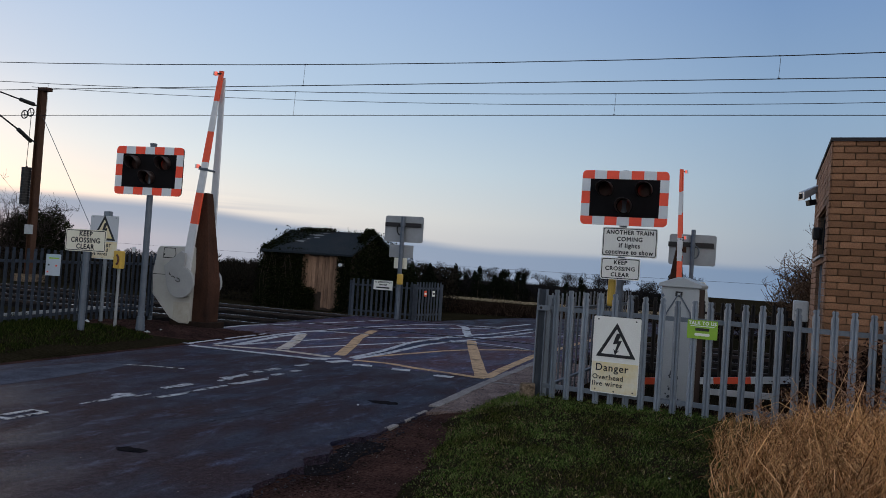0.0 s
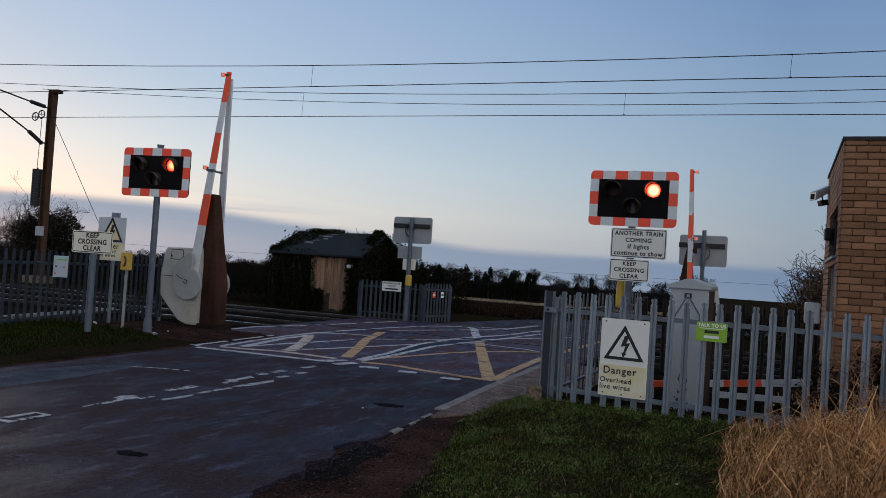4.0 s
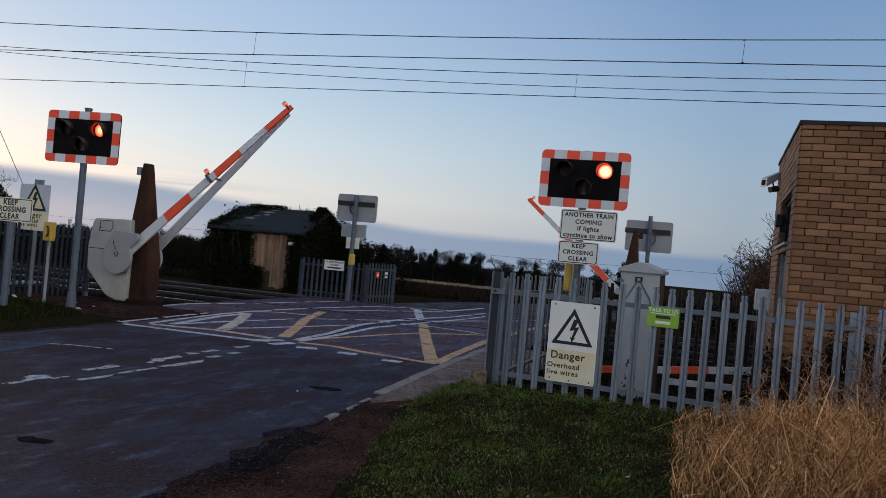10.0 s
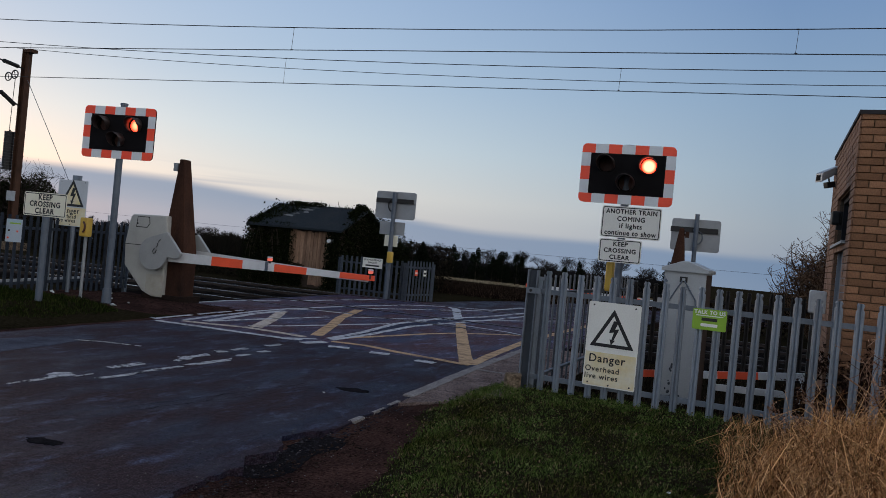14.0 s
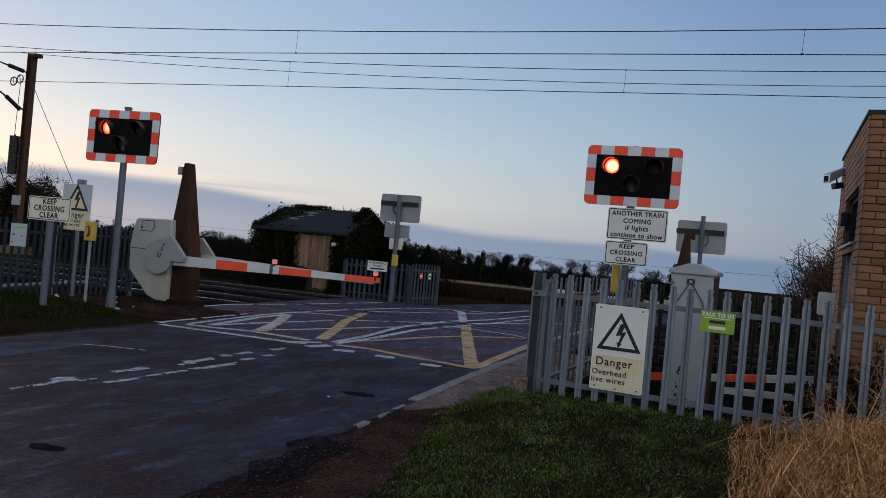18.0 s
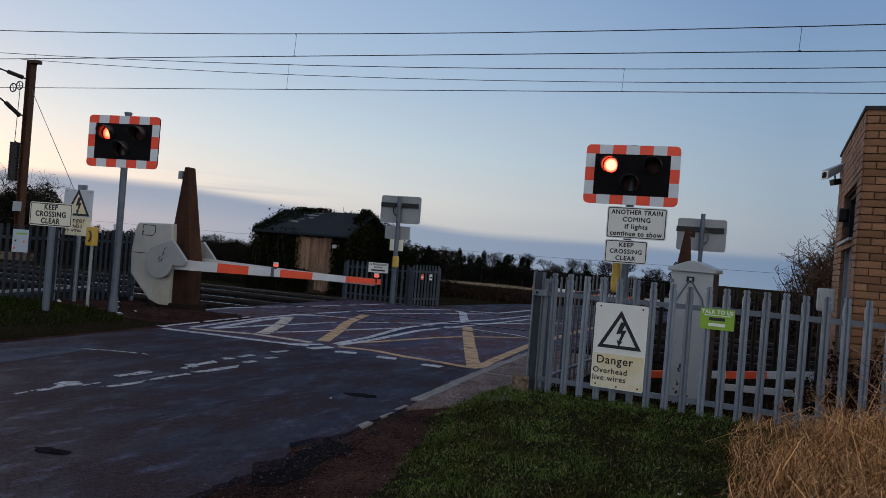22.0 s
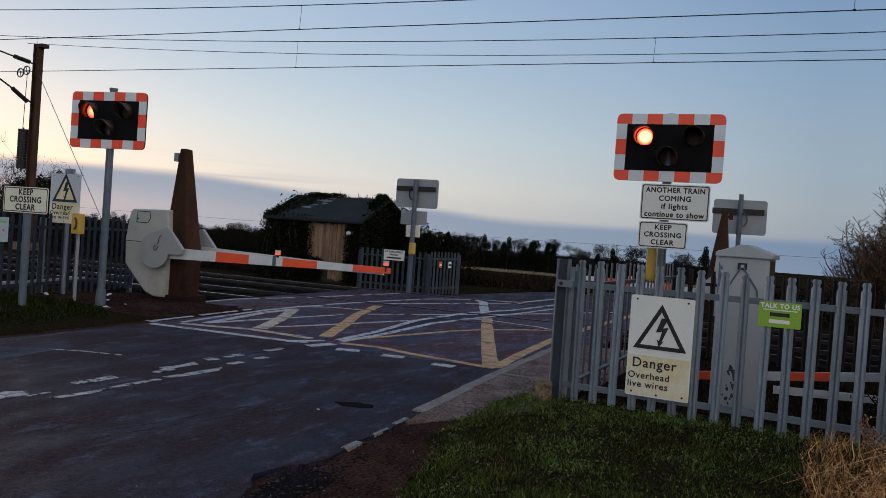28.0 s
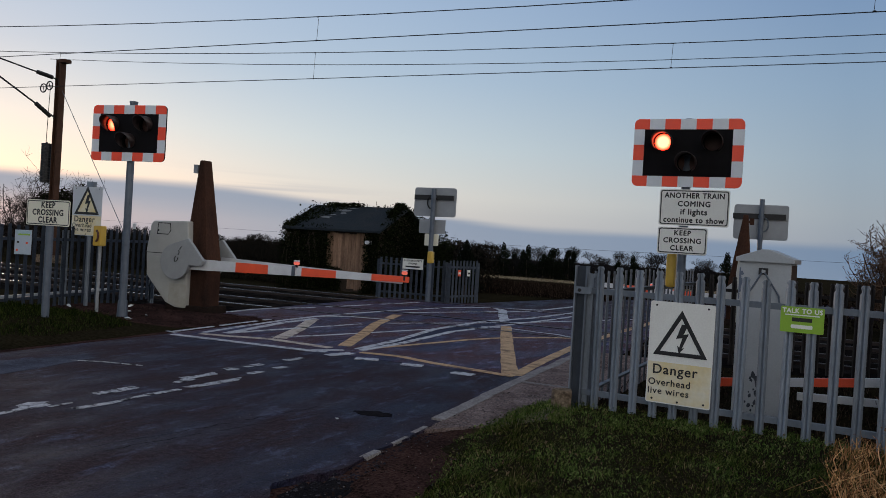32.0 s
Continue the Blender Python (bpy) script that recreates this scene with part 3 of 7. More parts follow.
def soften(geo, width, segments=2):
    """The gathered solid with its edges rounded."""
    bm = bmesh.new()
    vs = [bm.verts.new(p) for p in geo.v]
    for q in geo.f:
        bm.faces.new([vs[i] for i in q])
    bmesh.ops.remove_doubles(bm, verts=bm.verts, dist=1e-5)
    bmesh.ops.recalc_face_normals(bm, faces=bm.faces)
    sharp = [e for e in bm.edges if len(e.link_faces) == 2 and e.calc_face_angle(0) > 0.4]
    bmesh.ops.bevel(bm, geom=sharp, offset=width, segments=segments, affect="EDGES", profile=0.6)
    out = Geo()
    bm.verts.index_update()
    out.add([v.co[:] for v in bm.verts], [[v.index for v in f.verts] for f in bm.faces])
    bm.free()
    return out


def part(name, geo, material, parent=None, label="", smooth=False):
    me = geo if isinstance(geo, bpy.types.Mesh) else geo.mesh(name, smooth)
    if not me.materials:
        me.materials.append(material)
    ob = new(name, me)
    if parent:
        ob.parent = parent
    return tagged(ob, label)


def thing(name, label, category, m=None, group="", kind=""):
    ob = new(name)
    ob.empty_display_size = 0.2
    ob.matrix_basis = m or Matrix()
    return tagged(ob, label, category, group, kind)


def rounded(w, h, r, n=5, cx=0.0, cy=0.0):
    """The outline of a rectangle with round corners."""
    out = []
    for sx, sy, a0 in ((1, -1, -90), (1, 1, 0), (-1, 1, 90), (-1, -1, 180)):
        for i in range(n):
            a = radians(a0 + 90 * i / (n - 1))
            out.append((cx + sx * (w / 2 - r) + r * math.cos(a), cy + sy * (h / 2 - r) + r * math.sin(a)))
    return out


def frame_of(outer, inner, a, b):
    """A plate between two outlines of the same number of points, standing in x and z, from depth a to b."""
    n = len(outer)
    p = [(u, d, w) for d in (a, b) for ring in (outer, inner) for u, w in ring]
    f = []
    for i in range(n):
        j = (i + 1) % n
        f += [(i, j, n + j, n + i), (2 * n + j, 2 * n + i, 3 * n + i, 3 * n + j), (j, i, 2 * n + i, 2 * n + j), (n + i, n + j, 3 * n + j, 3 * n + i)]
    return Geo().add(p, f)


def lettering(text, size, parent, at, material=None, name="lettering", bold=0.0, squeeze=1.0):
    """Raised letters on a plate that faces -y; at: middle of the line, in the parent's space."""
    cu = bpy.data.curves.new("text", "FONT")
    cu.body, cu.size, cu.align_x, cu.align_y, cu.extrude, cu.resolution_u, cu.space_character = text, size, "CENTER", "CENTER", 0.0008, 3, 1.12
    tmp = bpy.data.objects.new("text", cu)
    me = bpy.data.meshes.new_from_object(tmp)
    bpy.data.objects.remove(tmp)
    # heavy strokes: the same letters again, a hair aside and a hair prouder each time
    flat, heavy = [tuple(v.co) for v in me.vertices], Geo()
    faces = [tuple(p.vertices) for p in me.polygons]
    for i, (dx, dz) in enumerate(((-1, 0), (1, 0), (0, 1), (0, -1)) if bold else ((0, 0),)):
        heavy.add([(x + dx * bold, y + dz * bold, z + 0.0003 * i) for x, y, z in flat], faces)
    me = heavy.mesh("lettering")
    me.transform(Matrix.Translation(at) @ pose(0, 0, 0, 90, 0, 0) @ Matrix.Diagonal((squeeze, 1, 1, 1)))
    me.materials.clear()
    return part(name, me, material or INK, parent)


def ground_z(x, y):
    """Height of the ground: flat road, low grass banks on both sides."""
    z = 0.0
    if x > -3.3 and y < 10.5:
        edge = -1.45 - 1.0 * min(max((y - 3) / 5, 0), 1)
        k = min(max((x - edge + 0.15) / 0.5, 0), 1) * min(max((10.5 - y) / 1.2, 0), 1)
        z += -0.03 * (1 - k) + (0.05 + 0.035 * min(max((y - 3.0) / 4.0, 0.15), 1) + 0.075 * min(max((y - 6.9) / 1.5, 0), 1)) * k
    if y > 30:
        z -= 0.0138 * (y - 30) + 1.5 * min((y - 30) / 60.0, 1.0)
    if x < -8.3 and y < 12.6:
        z += 0.18 * min((-8.3 - x) / 1.2, 1) * min(max((11.6 - y) / 0.8, 0), 1)
    return z



def apron_z(x, y):
    """Height of the trodden earth round the far signal and the barrier machine."""
    return 0.09 * min(max((-8.4 - x) / 0.9, 0), 1) * min(max((13.9 - y) / 1.3, 0), 1) - 0.002


# ---- ground, road, railway ----
ROAD_LINE = [(-5.55, -10), (-5.55, 4), (-5.55, 8), (-5.55, 12), (-5.55, 16), (-5.1, 20.5), (-4.0, 25), (-1.6, 29.5), (2.5, 33.5), (9, 36.5), (20, 39)]


def road_at(k):
    """Middle of the road and the way across it, at the k-th point of its line."""
    a, b = Vector(ROAD_LINE[max(k - 1, 0)]), Vector(ROAD_LINE[min(k + 1, len(ROAD_LINE) - 1)])
    w = (b - a).normalized()
    return Vector(ROAD_LINE[k]), Vector((w.y, -w.x))


def build_ground():
    xs = [-1500, -600, -250, -120, -70, -45] + [-34 + 2 * i for i in range(10)] + [-14 + 0.5 * i for i in range(11)] + [-8.4, -8.2, -7, -5, -3.2, -2.9] + [-2.6 + 0.25 * i for i in range(28)] + [5 + 2.5 * i for i in range(10)] + [45, 80, 150, 400, 1500]
    ys = [-300, -60, -20, -8] + [-4 + 0.5 * i for i in range(34)] + [13.2, 13.7, 13.9, 14.2, 15, 16.3, 18, 19.7, 21.0, 21.3, 22, 24] + [26 + 3 * i for i in range(8)] + [52, 66, 80, 100, 118, 160, 240, 400, 900, 2500]
    rnd = random.Random(4)
    v, f = [], []
    for y in ys:
        for x in xs:
            z = ground_z(x, y)
            if -12 < x < 6 and y < 13:
                z += rnd.uniform(-0.008, 0.008)
            if -8.25 < x < -2.95 and y < 24:
                z = -0.06
            if 14.1 < y < 21.1 and not -9.8 < x < -2.4:
                z = -0.14
            if -9.8 <= x <= -2.4 and 13.5 < y < 22:
                z = -0.06
            if -3.05 < x < -1.95 and 8.2 < y < 14.0:
                z = -0.03
            if -3.0 < x < -2.3 and 4.4 < y < 7.3:
                z = -0.13
            if y >= 23:
                z = ground_z(x, y) - 0.05
            v.append((x, y, z))
    n = len(xs)
    for j in range(len(ys) - 1):
        for i in range(n - 1):
            f.append((j * n + i, j * n + i + 1, (j + 1) * n + i + 1, (j + 1) * n + i))
    ob = part("ground", Geo().add(v, f), SOIL, smooth=True)
    tagged(ob, "dark grassy soil and flat winter fields", "ground", kind="structure")


build_ground()


def sheet(name, outline, z, material, label, category="", thick=0.05):
    """A flat slab with the given outline, its top at z."""
    return tagged(part(name, Geo().prism(outline, z - thick, z), material), label, category or name, kind="structure")


def build_road():
    rnd = random.Random(11)
    left, right = [], []
    for k in range(len(ROAD_LINE)):
        c, s = road_at(k)
        left.append(tuple(c - 2.65 * s))
        if not 0 < k < 4:
            right.append(tuple(c + 2.62 * s))
    ragged, y = [], -9.0
    while y < 9.4:
        bite = 0.15 * max(0, 1 - abs(y - 6.2) / 0.5) + 0.13 * max(0, 1 - abs(y - 5.55) / 0.2)
        ragged.append((-2.88 + 0.06 * noise.noise(Vector((0, y * 1.7, 2))) + rnd.uniform(-0.025, 0.025) - bite, y))
        y += rnd.uniform(0.03, 0.13)
    edge = [right[0]] + ragged + right[1:]
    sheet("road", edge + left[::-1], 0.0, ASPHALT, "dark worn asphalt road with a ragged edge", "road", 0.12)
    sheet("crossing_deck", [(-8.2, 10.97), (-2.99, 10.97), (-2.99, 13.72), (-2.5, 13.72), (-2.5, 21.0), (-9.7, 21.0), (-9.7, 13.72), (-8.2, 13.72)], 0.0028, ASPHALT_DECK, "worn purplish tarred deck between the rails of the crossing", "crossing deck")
    v, f, n = [], [], 20
    for j in range(n + 1):
        for i in range(n + 1):
            y = 11.0 + 3.2 * j / n
            x = -8.12 + (-3.35 - 0.1 * j / n) * i / n
            v.append((x, y, apron_z(x, y) + (0.012 * noise.noise(Vector((x * 4, y * 4, 2))) if 0 < i else 0)))
    for j in range(n):
        for i in range(n):
            k = j * (n + 1) + i
            f.append((k + 1, k, k + n + 1, k + n + 2))
    tagged(part("road_apron", Geo().add(v, f), DIRT_DARK, smooth=True), "bare brown earth apron beside the barrier machine", "ground", kind="structure")
    sheet("pavement", [(-2.86, 7.9), (-2.45, 8.5), (-1.98, 8.9), (-1.6, 14.0), (-2.98, 14.0), (-2.98, 10.3)], 0.010, GRAVEL, "worn grey gravel footway beside the fence", "pavement")
    # bare earth beside the road, washed out where the asphalt has broken away
    cols, rows, v, f = 30, 190, [], []
    for j in range(rows + 1):
        y = -6 + 15.0 * j / rows
        end = -1.50 - 1.0 * min(max((y - 3) / 5, 0), 1) + 0.12 * noise.noise(Vector((y * 1.9, 3, 1)))
        wash = math.exp(-((y - 5.55) / 0.3) ** 2) + 0.9 * math.exp(-((y - 6.25) / 0.33) ** 2) + 0.35 * math.exp(-((y - 4.7) / 0.4) ** 2)
        for i in range(cols + 1):
            x = -3.3 + (end + 3.3) * i / cols
            rough = 0.014 * noise.noise(Vector((x * 3.1, y * 3.1, 5))) + 0.008 * noise.noise(Vector((x * 11, y * 11, 6)))
            pit = 0.085 * min(wash, 1) * math.exp(-((x + 2.83) / 0.20) ** 2)
            v.append((x, y, -0.018 + (rough if x > -2.75 else 0.3 * rough) - pit - (0.03 if x < -3.1 else 0)))
    for j in range(rows):
        for i in range(cols):
            k = j * (cols + 1) + i
            f.append((k, k + 1, k + cols + 2, k + cols + 1))
    # Near-black skin over the deepest pits; their shadow is put into its colour.
    pit_shade = [q for q in f if min(v[i][2] for i in q) < -0.062 and max(v[i][0] for i in q) < -2.62]
    tagged(part("mud", Geo().add([(x, y, z + 0.004) for x, y, z in v], pit_shade), TAR, smooth=True), "black mud in the broken hollows beside the asphalt, darkened for their deep shade", "mud", kind="structure")
    tagged(part("dirt_edge", Geo().add(v, f), DIRT, smooth=True), "bare brown dirt strip washed out along the road edge", "ground", kind="structure")
    sheet("dirt_edge", [(-8.9, -6), (-8.1, -6), (-8.1, 11.2), (-8.8, 11.2)], -0.003, DIRT, "brown muddy strip along the far kerb", "ground", 0.03)
    sheet("road_patch", [(-7.85, 5.6), (-7.13, 5.5), (-7.08, 7.2), (-7.14, 8.0), (-7.22, 8.4), (-7.27, 8.80), (-7.48, 8.90), (-7.60, 8.46), (-7.80, 7.78)], 0.004, ASPHALT_PALE, "paler worn patch of asphalt", "road patch", 0.004)
    for cx, cy, a, b in ((-4.16, 5.0, 0.14, 0.075), (-3.47, 8.2, 0.17, 0.11)):
        pts = [(cx + a * math.cos(q * 0.2618) * rnd.uniform(0.65, 1.15), cy + b * math.sin(q * 0.2618) * rnd.uniform(0.65, 1.15)) for q in range(24)]
        sheet("pothole", pts, 0.004, TAR, "shallow dark pothole in the asphalt", "pothole", 0.004)
    for (x0, y0), (x1, y1) in (((-4.5, 6.0), (-3.95, 8.3)), ((-4.36, 6.1), (-3.8, 8.0))):
        g = Geo()
        pts = [(x0 + (x1 - x0) * i / 29 + rnd.uniform(-0.02, 0.02), y0 + (y1 - y0) * i / 29) for i in range(30)]
        for p, q in zip(pts, pts[1:]):
            k = rnd.uniform(0.001, 0.006)
            g.add([(p[0] - k, p[1], 0.003), (p[0] + k, p[1], 0.003), (q[0] + k, q[1], 0.003), (q[0] - k, q[1], 0.003)], [(0, 1, 2, 3)])
        tagged(part("road_crack", g, TAR), "long dark crack in the asphalt", "crack", kind="structure")


build_road()


LAYERS = []


def paint(pts, width, material, dash=None, z=0.0):
    """A painted line along points; dash: (length, gap)."""
    rnd = random.Random(len(pts) * 7 + int(abs(pts[0][0]) * 100))
    runs = []
    low = z or 0.004
    for a, b in zip(pts, pts[1:]):
        a, b = Vector(a), Vector(b)
        L = (b - a).length
        s = 0.0
        step = dash[0] if dash else L
        while s < L - 0.02:
            runs.append((a.lerp(b, s / L), a.lerp(b, min(s + step, L) / L)))
            s += step + (dash[1] if dash else 0)
    for a, b in runs:
        LAYERS.append(1)
        z = low + 0.0004 * (len(LAYERS) % 13)
        w = (b - a).normalized()
        s = Vector((w.y, -w.x)) * width / 2
        n = max(2, int((b - a).length / 0.22))
        l_side = [a.lerp(b, i / n) - s * rnd.uniform(0.94, 1.05) for i in range(n + 1)]
        r_side = [a.lerp(b, i / n) + s * rnd.uniform(0.94, 1.05) for i in range(n + 1)]
        outline = [tuple(p) for p in r_side] + [tuple(p) for p in l_side[::-1]]
        white = material is not YELLOW_LINE
        tagged(part("road_marking", Geo().prism(outline, 0.001, z), material), "worn %s painted line on the road" % ("dark tar" if material is BLUE_TAR else "faded cream" if material is CREAM_LINE else "white" if white else "ochre yellow"), "road marking", "road markings", "structure")


def build_markings():
    W, Y = WHITE_LINE, YELLOW_LINE
    # a strip of fresh tar between the twin lines, then the outline of the box and its bars
    paint([(-5.47, 11.75), (-5.46, 12.75), (-5.60, 14.82), (-5.42, 16.7), (-5.0, 18.65)], 0.22, BLUE_TAR, z=0.0034)
    paint([(-8.1, 10.93), (-7.16, 10.96), (-5.94, 11.0), (-5.68, 11.05)], 0.12, W)
    paint([(-5.95, 10.95), (-5.62, 11.38)], 0.11, W)
    paint([(-7.9, 11.28), (-7.45, 11.36), (-6.91, 11.55), (-5.84, 11.42)], 0.13, CREAM_LINE)
    paint([(-6.86, 11.72), (-7.27, 12.82), (-7.99, 14.42)], 0.20, CREAM_LINE)
    paint([(-7.96, 11.4), (-8.09, 12.47), (-8.21, 13.8), (-8.2, 15.0), (-8.05, 15.7)], 0.10, W)
    paint([(-7.7, 11.6), (-7.81, 12.33), (-7.99, 13.45), (-8.02, 14.5)], 0.13, W)
    paint([(-8.3, 11.2), (-8.36, 12.4), (-8.42, 13.7)], 0.07, W, (0.9, 0.2))
    paint([(-7.67, 11.66), (-7.38, 13.03), (-7.03, 14.47)], 0.09, W)
    paint([(-7.0, 11.74), (-6.63, 12.52), (-5.85, 14.7)], 0.09, W)
    paint([(-5.80, 11.72), (-6.30, 13.18), (-6.85, 14.64), (-7.40, 16.6)], 0.19, Y)
    paint([(-5.52, 11.6), (-5.56, 12.85), (-5.79, 14.84), (-5.67, 17.06), (-5.18, 18.8), (-4.87, 21.4)], 0.11, W)
    paint([(-5.42, 11.5), (-5.36, 12.65), (-5.42, 14.8), (-5.17, 16.36), (-4.83, 18.5), (-4.47, 21.5)], 0.11, W)
    paint([(-5.45, 11.75), (-5.24, 12.38), (-4.79, 13.9), (-4.48, 14.6), (-3.76, 15.45), (-3.4, 15.6)], 0.10, Y)
    paint([(-5.34, 11.35), (-4.82, 11.42), (-4.28, 11.22), (-3.12, 10.97)], 0.12, Y)
    paint([(-3.2, 11.1), (-3.59, 12.2), (-4.63, 15.25), (-5.05, 16.5)], 0.20, Y)
    paint([(-5.3, 17.2), (-5.75, 18.4), (-6.3, 20.0), (-6.7, 20.6)], 0.20, W)
    paint([(-3.12, 11.05), (-3.19, 12.3), (-3.24, 14.6), (-3.12, 17.2), (-2.9, 20.4)], 0.15, Y)
    paint([(-8.12, 15.78), (-7.83, 17.68), (-7.42, 19.46), (-6.76, 20.5)], 0.10, W)
    paint([(-8.2, 14.9), (-7.8, 15.4), (-7.05, 15.55)], 0.08, W)
    paint([(-5.78, 15.95), (-4.87, 16.15), (-3.87, 15.93), (-3.45, 15.6)], 0.08, W)
    paint([(-6.79, 14.96), (-6.19, 15.79), (-5.38, 16.98)], 0.08, W)
    paint([(-6.59, 20.56), (-5.68, 21.12), (-5.4, 23.4)], 0.11, W)
    paint([(-5.2, 17.2), (-3.4, 20.8)], 0.09, W)
    paint([(-7.6, 17.0), (-5.6, 20.8)], 0.09, W)
    for x0, y0, x1, y1 in ((-5.52, 10.82, -5.38, 11.2), (-5.13, 10.83, -4.86, 10.94), (-4.5, 10.84, -4.24, 10.9), (-3.78, 10.73, -3.52, 10.71)):
        paint([(x0, y0), (x1, y1)], 0.15, W)
    paint([(-9.65, 13.97), (-9.68, 15.0), (-9.15, 16.8), (-8.5, 20.3)], 0.11, W, (1.5, 0.35))
    rnd = random.Random(17)
    y = 6.95
    while y < 13.8:
        ln = rnd.uniform(0.25, 0.7) if y > 8.1 else rnd.uniform(0.12, 0.3)
        x = -2.895 - 0.075 * min(max((y - 7.2) / 3.0, 0), 1) + rnd.uniform(-0.008, 0.008)
        k = 0.06 if y > 8.1 else rnd.uniform(0.012, 0.03)
        tagged(part("kerb_stone", Geo().box(x - k, y, -0.05, x + k, y + ln - 0.004, (0.013 if y > 8.1 else 0.003) + rnd.uniform(0, 0.004)), KERB), "worn flush kerb stone along the road edge", "kerb", "kerb stones", "structure")
        y += ln + (rnd.uniform(0.05, 0.3) if y < 8.1 else 0)
    tagged(part("kerb_stone", Geo().box(-2.93, 10.6, -0.04, -2.3, 10.67, 0.016), KERB), "worn flush kerb stone across the footway", "kerb", "kerb stones", "structure")
    paint([(-9.25, 11.27), (-8.2, 11.12)], 0.07, W)
    # what is left of the broken middle line
    def flake(pts):
        tagged(part("road_marking", Geo().prism(pts if sum((q[0] - p[0]) * (q[1] + p[1]) for p, q in zip(pts, pts[1:] + pts[:1])) < 0 else pts[::-1], 0.001, 0.005), MIDDLE_LINE), "worn flake of the white middle line", "road marking", "road markings", "structure")
    flake([(-5.76, 6.30), (-5.70, 6.34), (-5.70, 6.60), (-5.69, 6.84), (-5.80, 6.91), (-5.90, 6.80), (-5.87, 6.66), (-5.77, 6.62)])
    flake([(-5.77, 6.14), (-5.74, 6.14), (-5.74, 6.26), (-5.76, 6.26)])
    flake([(-5.66, 6.78), (-5.63, 6.80), (-5.63, 7.00), (-5.66, 6.98)])
    flake([(-5.82, 7.37), (-5.72, 7.36), (-5.69, 7.56), (-5.69, 7.80), (-5.80, 7.83), (-5.80, 7.60)])
    flake([(-5.49, 6.84), (-5.41, 6.90), (-5.37, 7.18), (-5.40, 7.44), (-5.35, 7.98), (-5.41, 7.98), (-5.45, 7.64), (-5.43, 7.24), (-5.47, 6.98)])
    flake([(-5.79, 8.44), (-5.68, 8.40), (-5.65, 8.62), (-5.63, 8.84), (-5.75, 8.92), (-5.73, 8.68)])
    flake([(-5.66, 8.20), (-5.60, 8.22), (-5.60, 8.46), (-5.66, 8.50), (-5.70, 8.36)])
    flake([(-5.44, 8.08), (-5.34, 8.14), (-5.30, 8.36), (-5.27, 8.72), (-5.35, 8.86), (-5.39, 8.50), (-5.41, 8.28)])
    flake([(-5.82, 9.12), (-5.70, 9.10), (-5.66, 9.24), (-5.80, 9.28)])
    flake([(-5.78, 9.42), (-5.68, 9.40), (-5.64, 9.66), (-5.74, 9.70)])
    flake([(-5.47, 9.06), (-5.38, 9.06), (-5.37, 9.28), (-5.45, 9.26)])
    flake([(-5.47, 9.56), (-5.38, 9.56), (-5.36, 9.72), (-5.45, 9.72)])
    paint([(-5.66, 10.1), (-5.62, 10.4)], 0.10, MIDDLE_LINE)
    paint([(-7.30, 8.47), (-7.02, 8.62), (-6.53, 8.72)], 0.018, MIDDLE_LINE)
    paint([(-5.86, 5.25), (-5.84, 5.66)], 0.05, MIDDLE_LINE)
    paint([(-5.70, 5.25), (-5.68, 5.66)], 0.05, MIDDLE_LINE)
    paint([(-5.88, 5.26), (-5.68, 5.26)], 0.05, MIDDLE_LINE)
    paint([(-5.86, 5.64), (-5.66, 5.64)], 0.05, MIDDLE_LINE)


build_markings()


def build_railway():
    for y, n in ((16.33, 1), (19.77, 2)):
        bed = Geo().prism([(y - 1.65, -0.14), (y + 1.65, -0.14), (y + 1.3, -0.06), (y - 1.3, -0.06)], -150, -9.75, "x")
        bed.prism([(y - 1.65, -0.14), (y + 1.65, -0.14), (y + 1.3, -0.06), (y - 1.3, -0.06)], -2.45, 120, "x")
        tagged(part("ballast_bed", bed, BALLAST), "dark grey stone ballast under the rails", "ballast", kind="structure")
        track = thing("railway_track", "pair of steel rails on sleepers, bright on top", "railway track", kind="structure")
        for r in (-0.7525, 0.7525):
            web = [(y + r - 0.07, -0.085), (y + r + 0.07, -0.085), (y + r + 0.035, -0.06), (y + r + 0.035, 0.002), (y + r - 0.035, 0.002), (y + r - 0.035, -0.06)]
            part("rail", Geo().prism(web, -150, 120, "x"), RAIL_SIDE, track)
            part("rail_head", Geo().box(-150, y + r - 0.033, 0.002, -9.7, y + r + 0.033, 0.018), RAIL_STEEL, track, "bright worn steel")
            part("rail_head", Geo().box(-9.7, y + r - 0.033, 0.003, 120, y + r + 0.033, 0.014), RAIL_DULL, track, "dull brown steel")
            side = 1 if r < 0 else -1
            part("flangeway", Geo().box(-9.7, y + r + side * 0.075 - 0.03, -0.004, -2.5, y + r + side * 0.075 + 0.03, 0.008), GROOVE, track, "dark groove beside the rail")
        shape = Geo().box(-0.125, y - 1.25, -0.10, 0.125, y + 1.25, -0.045).mesh("sleeper")
        for k in range(56):
            x = -10.3 - 0.65 * k if k < 40 else -2.0 + 0.65 * (k - 40)
            part("sleeper", shape, SLEEPER, track).location = (x, 0, 0)


build_railway()

# ---- overhead line ----


def sag(x, low, mid, k):
    return low + k * (x - mid) ** 2


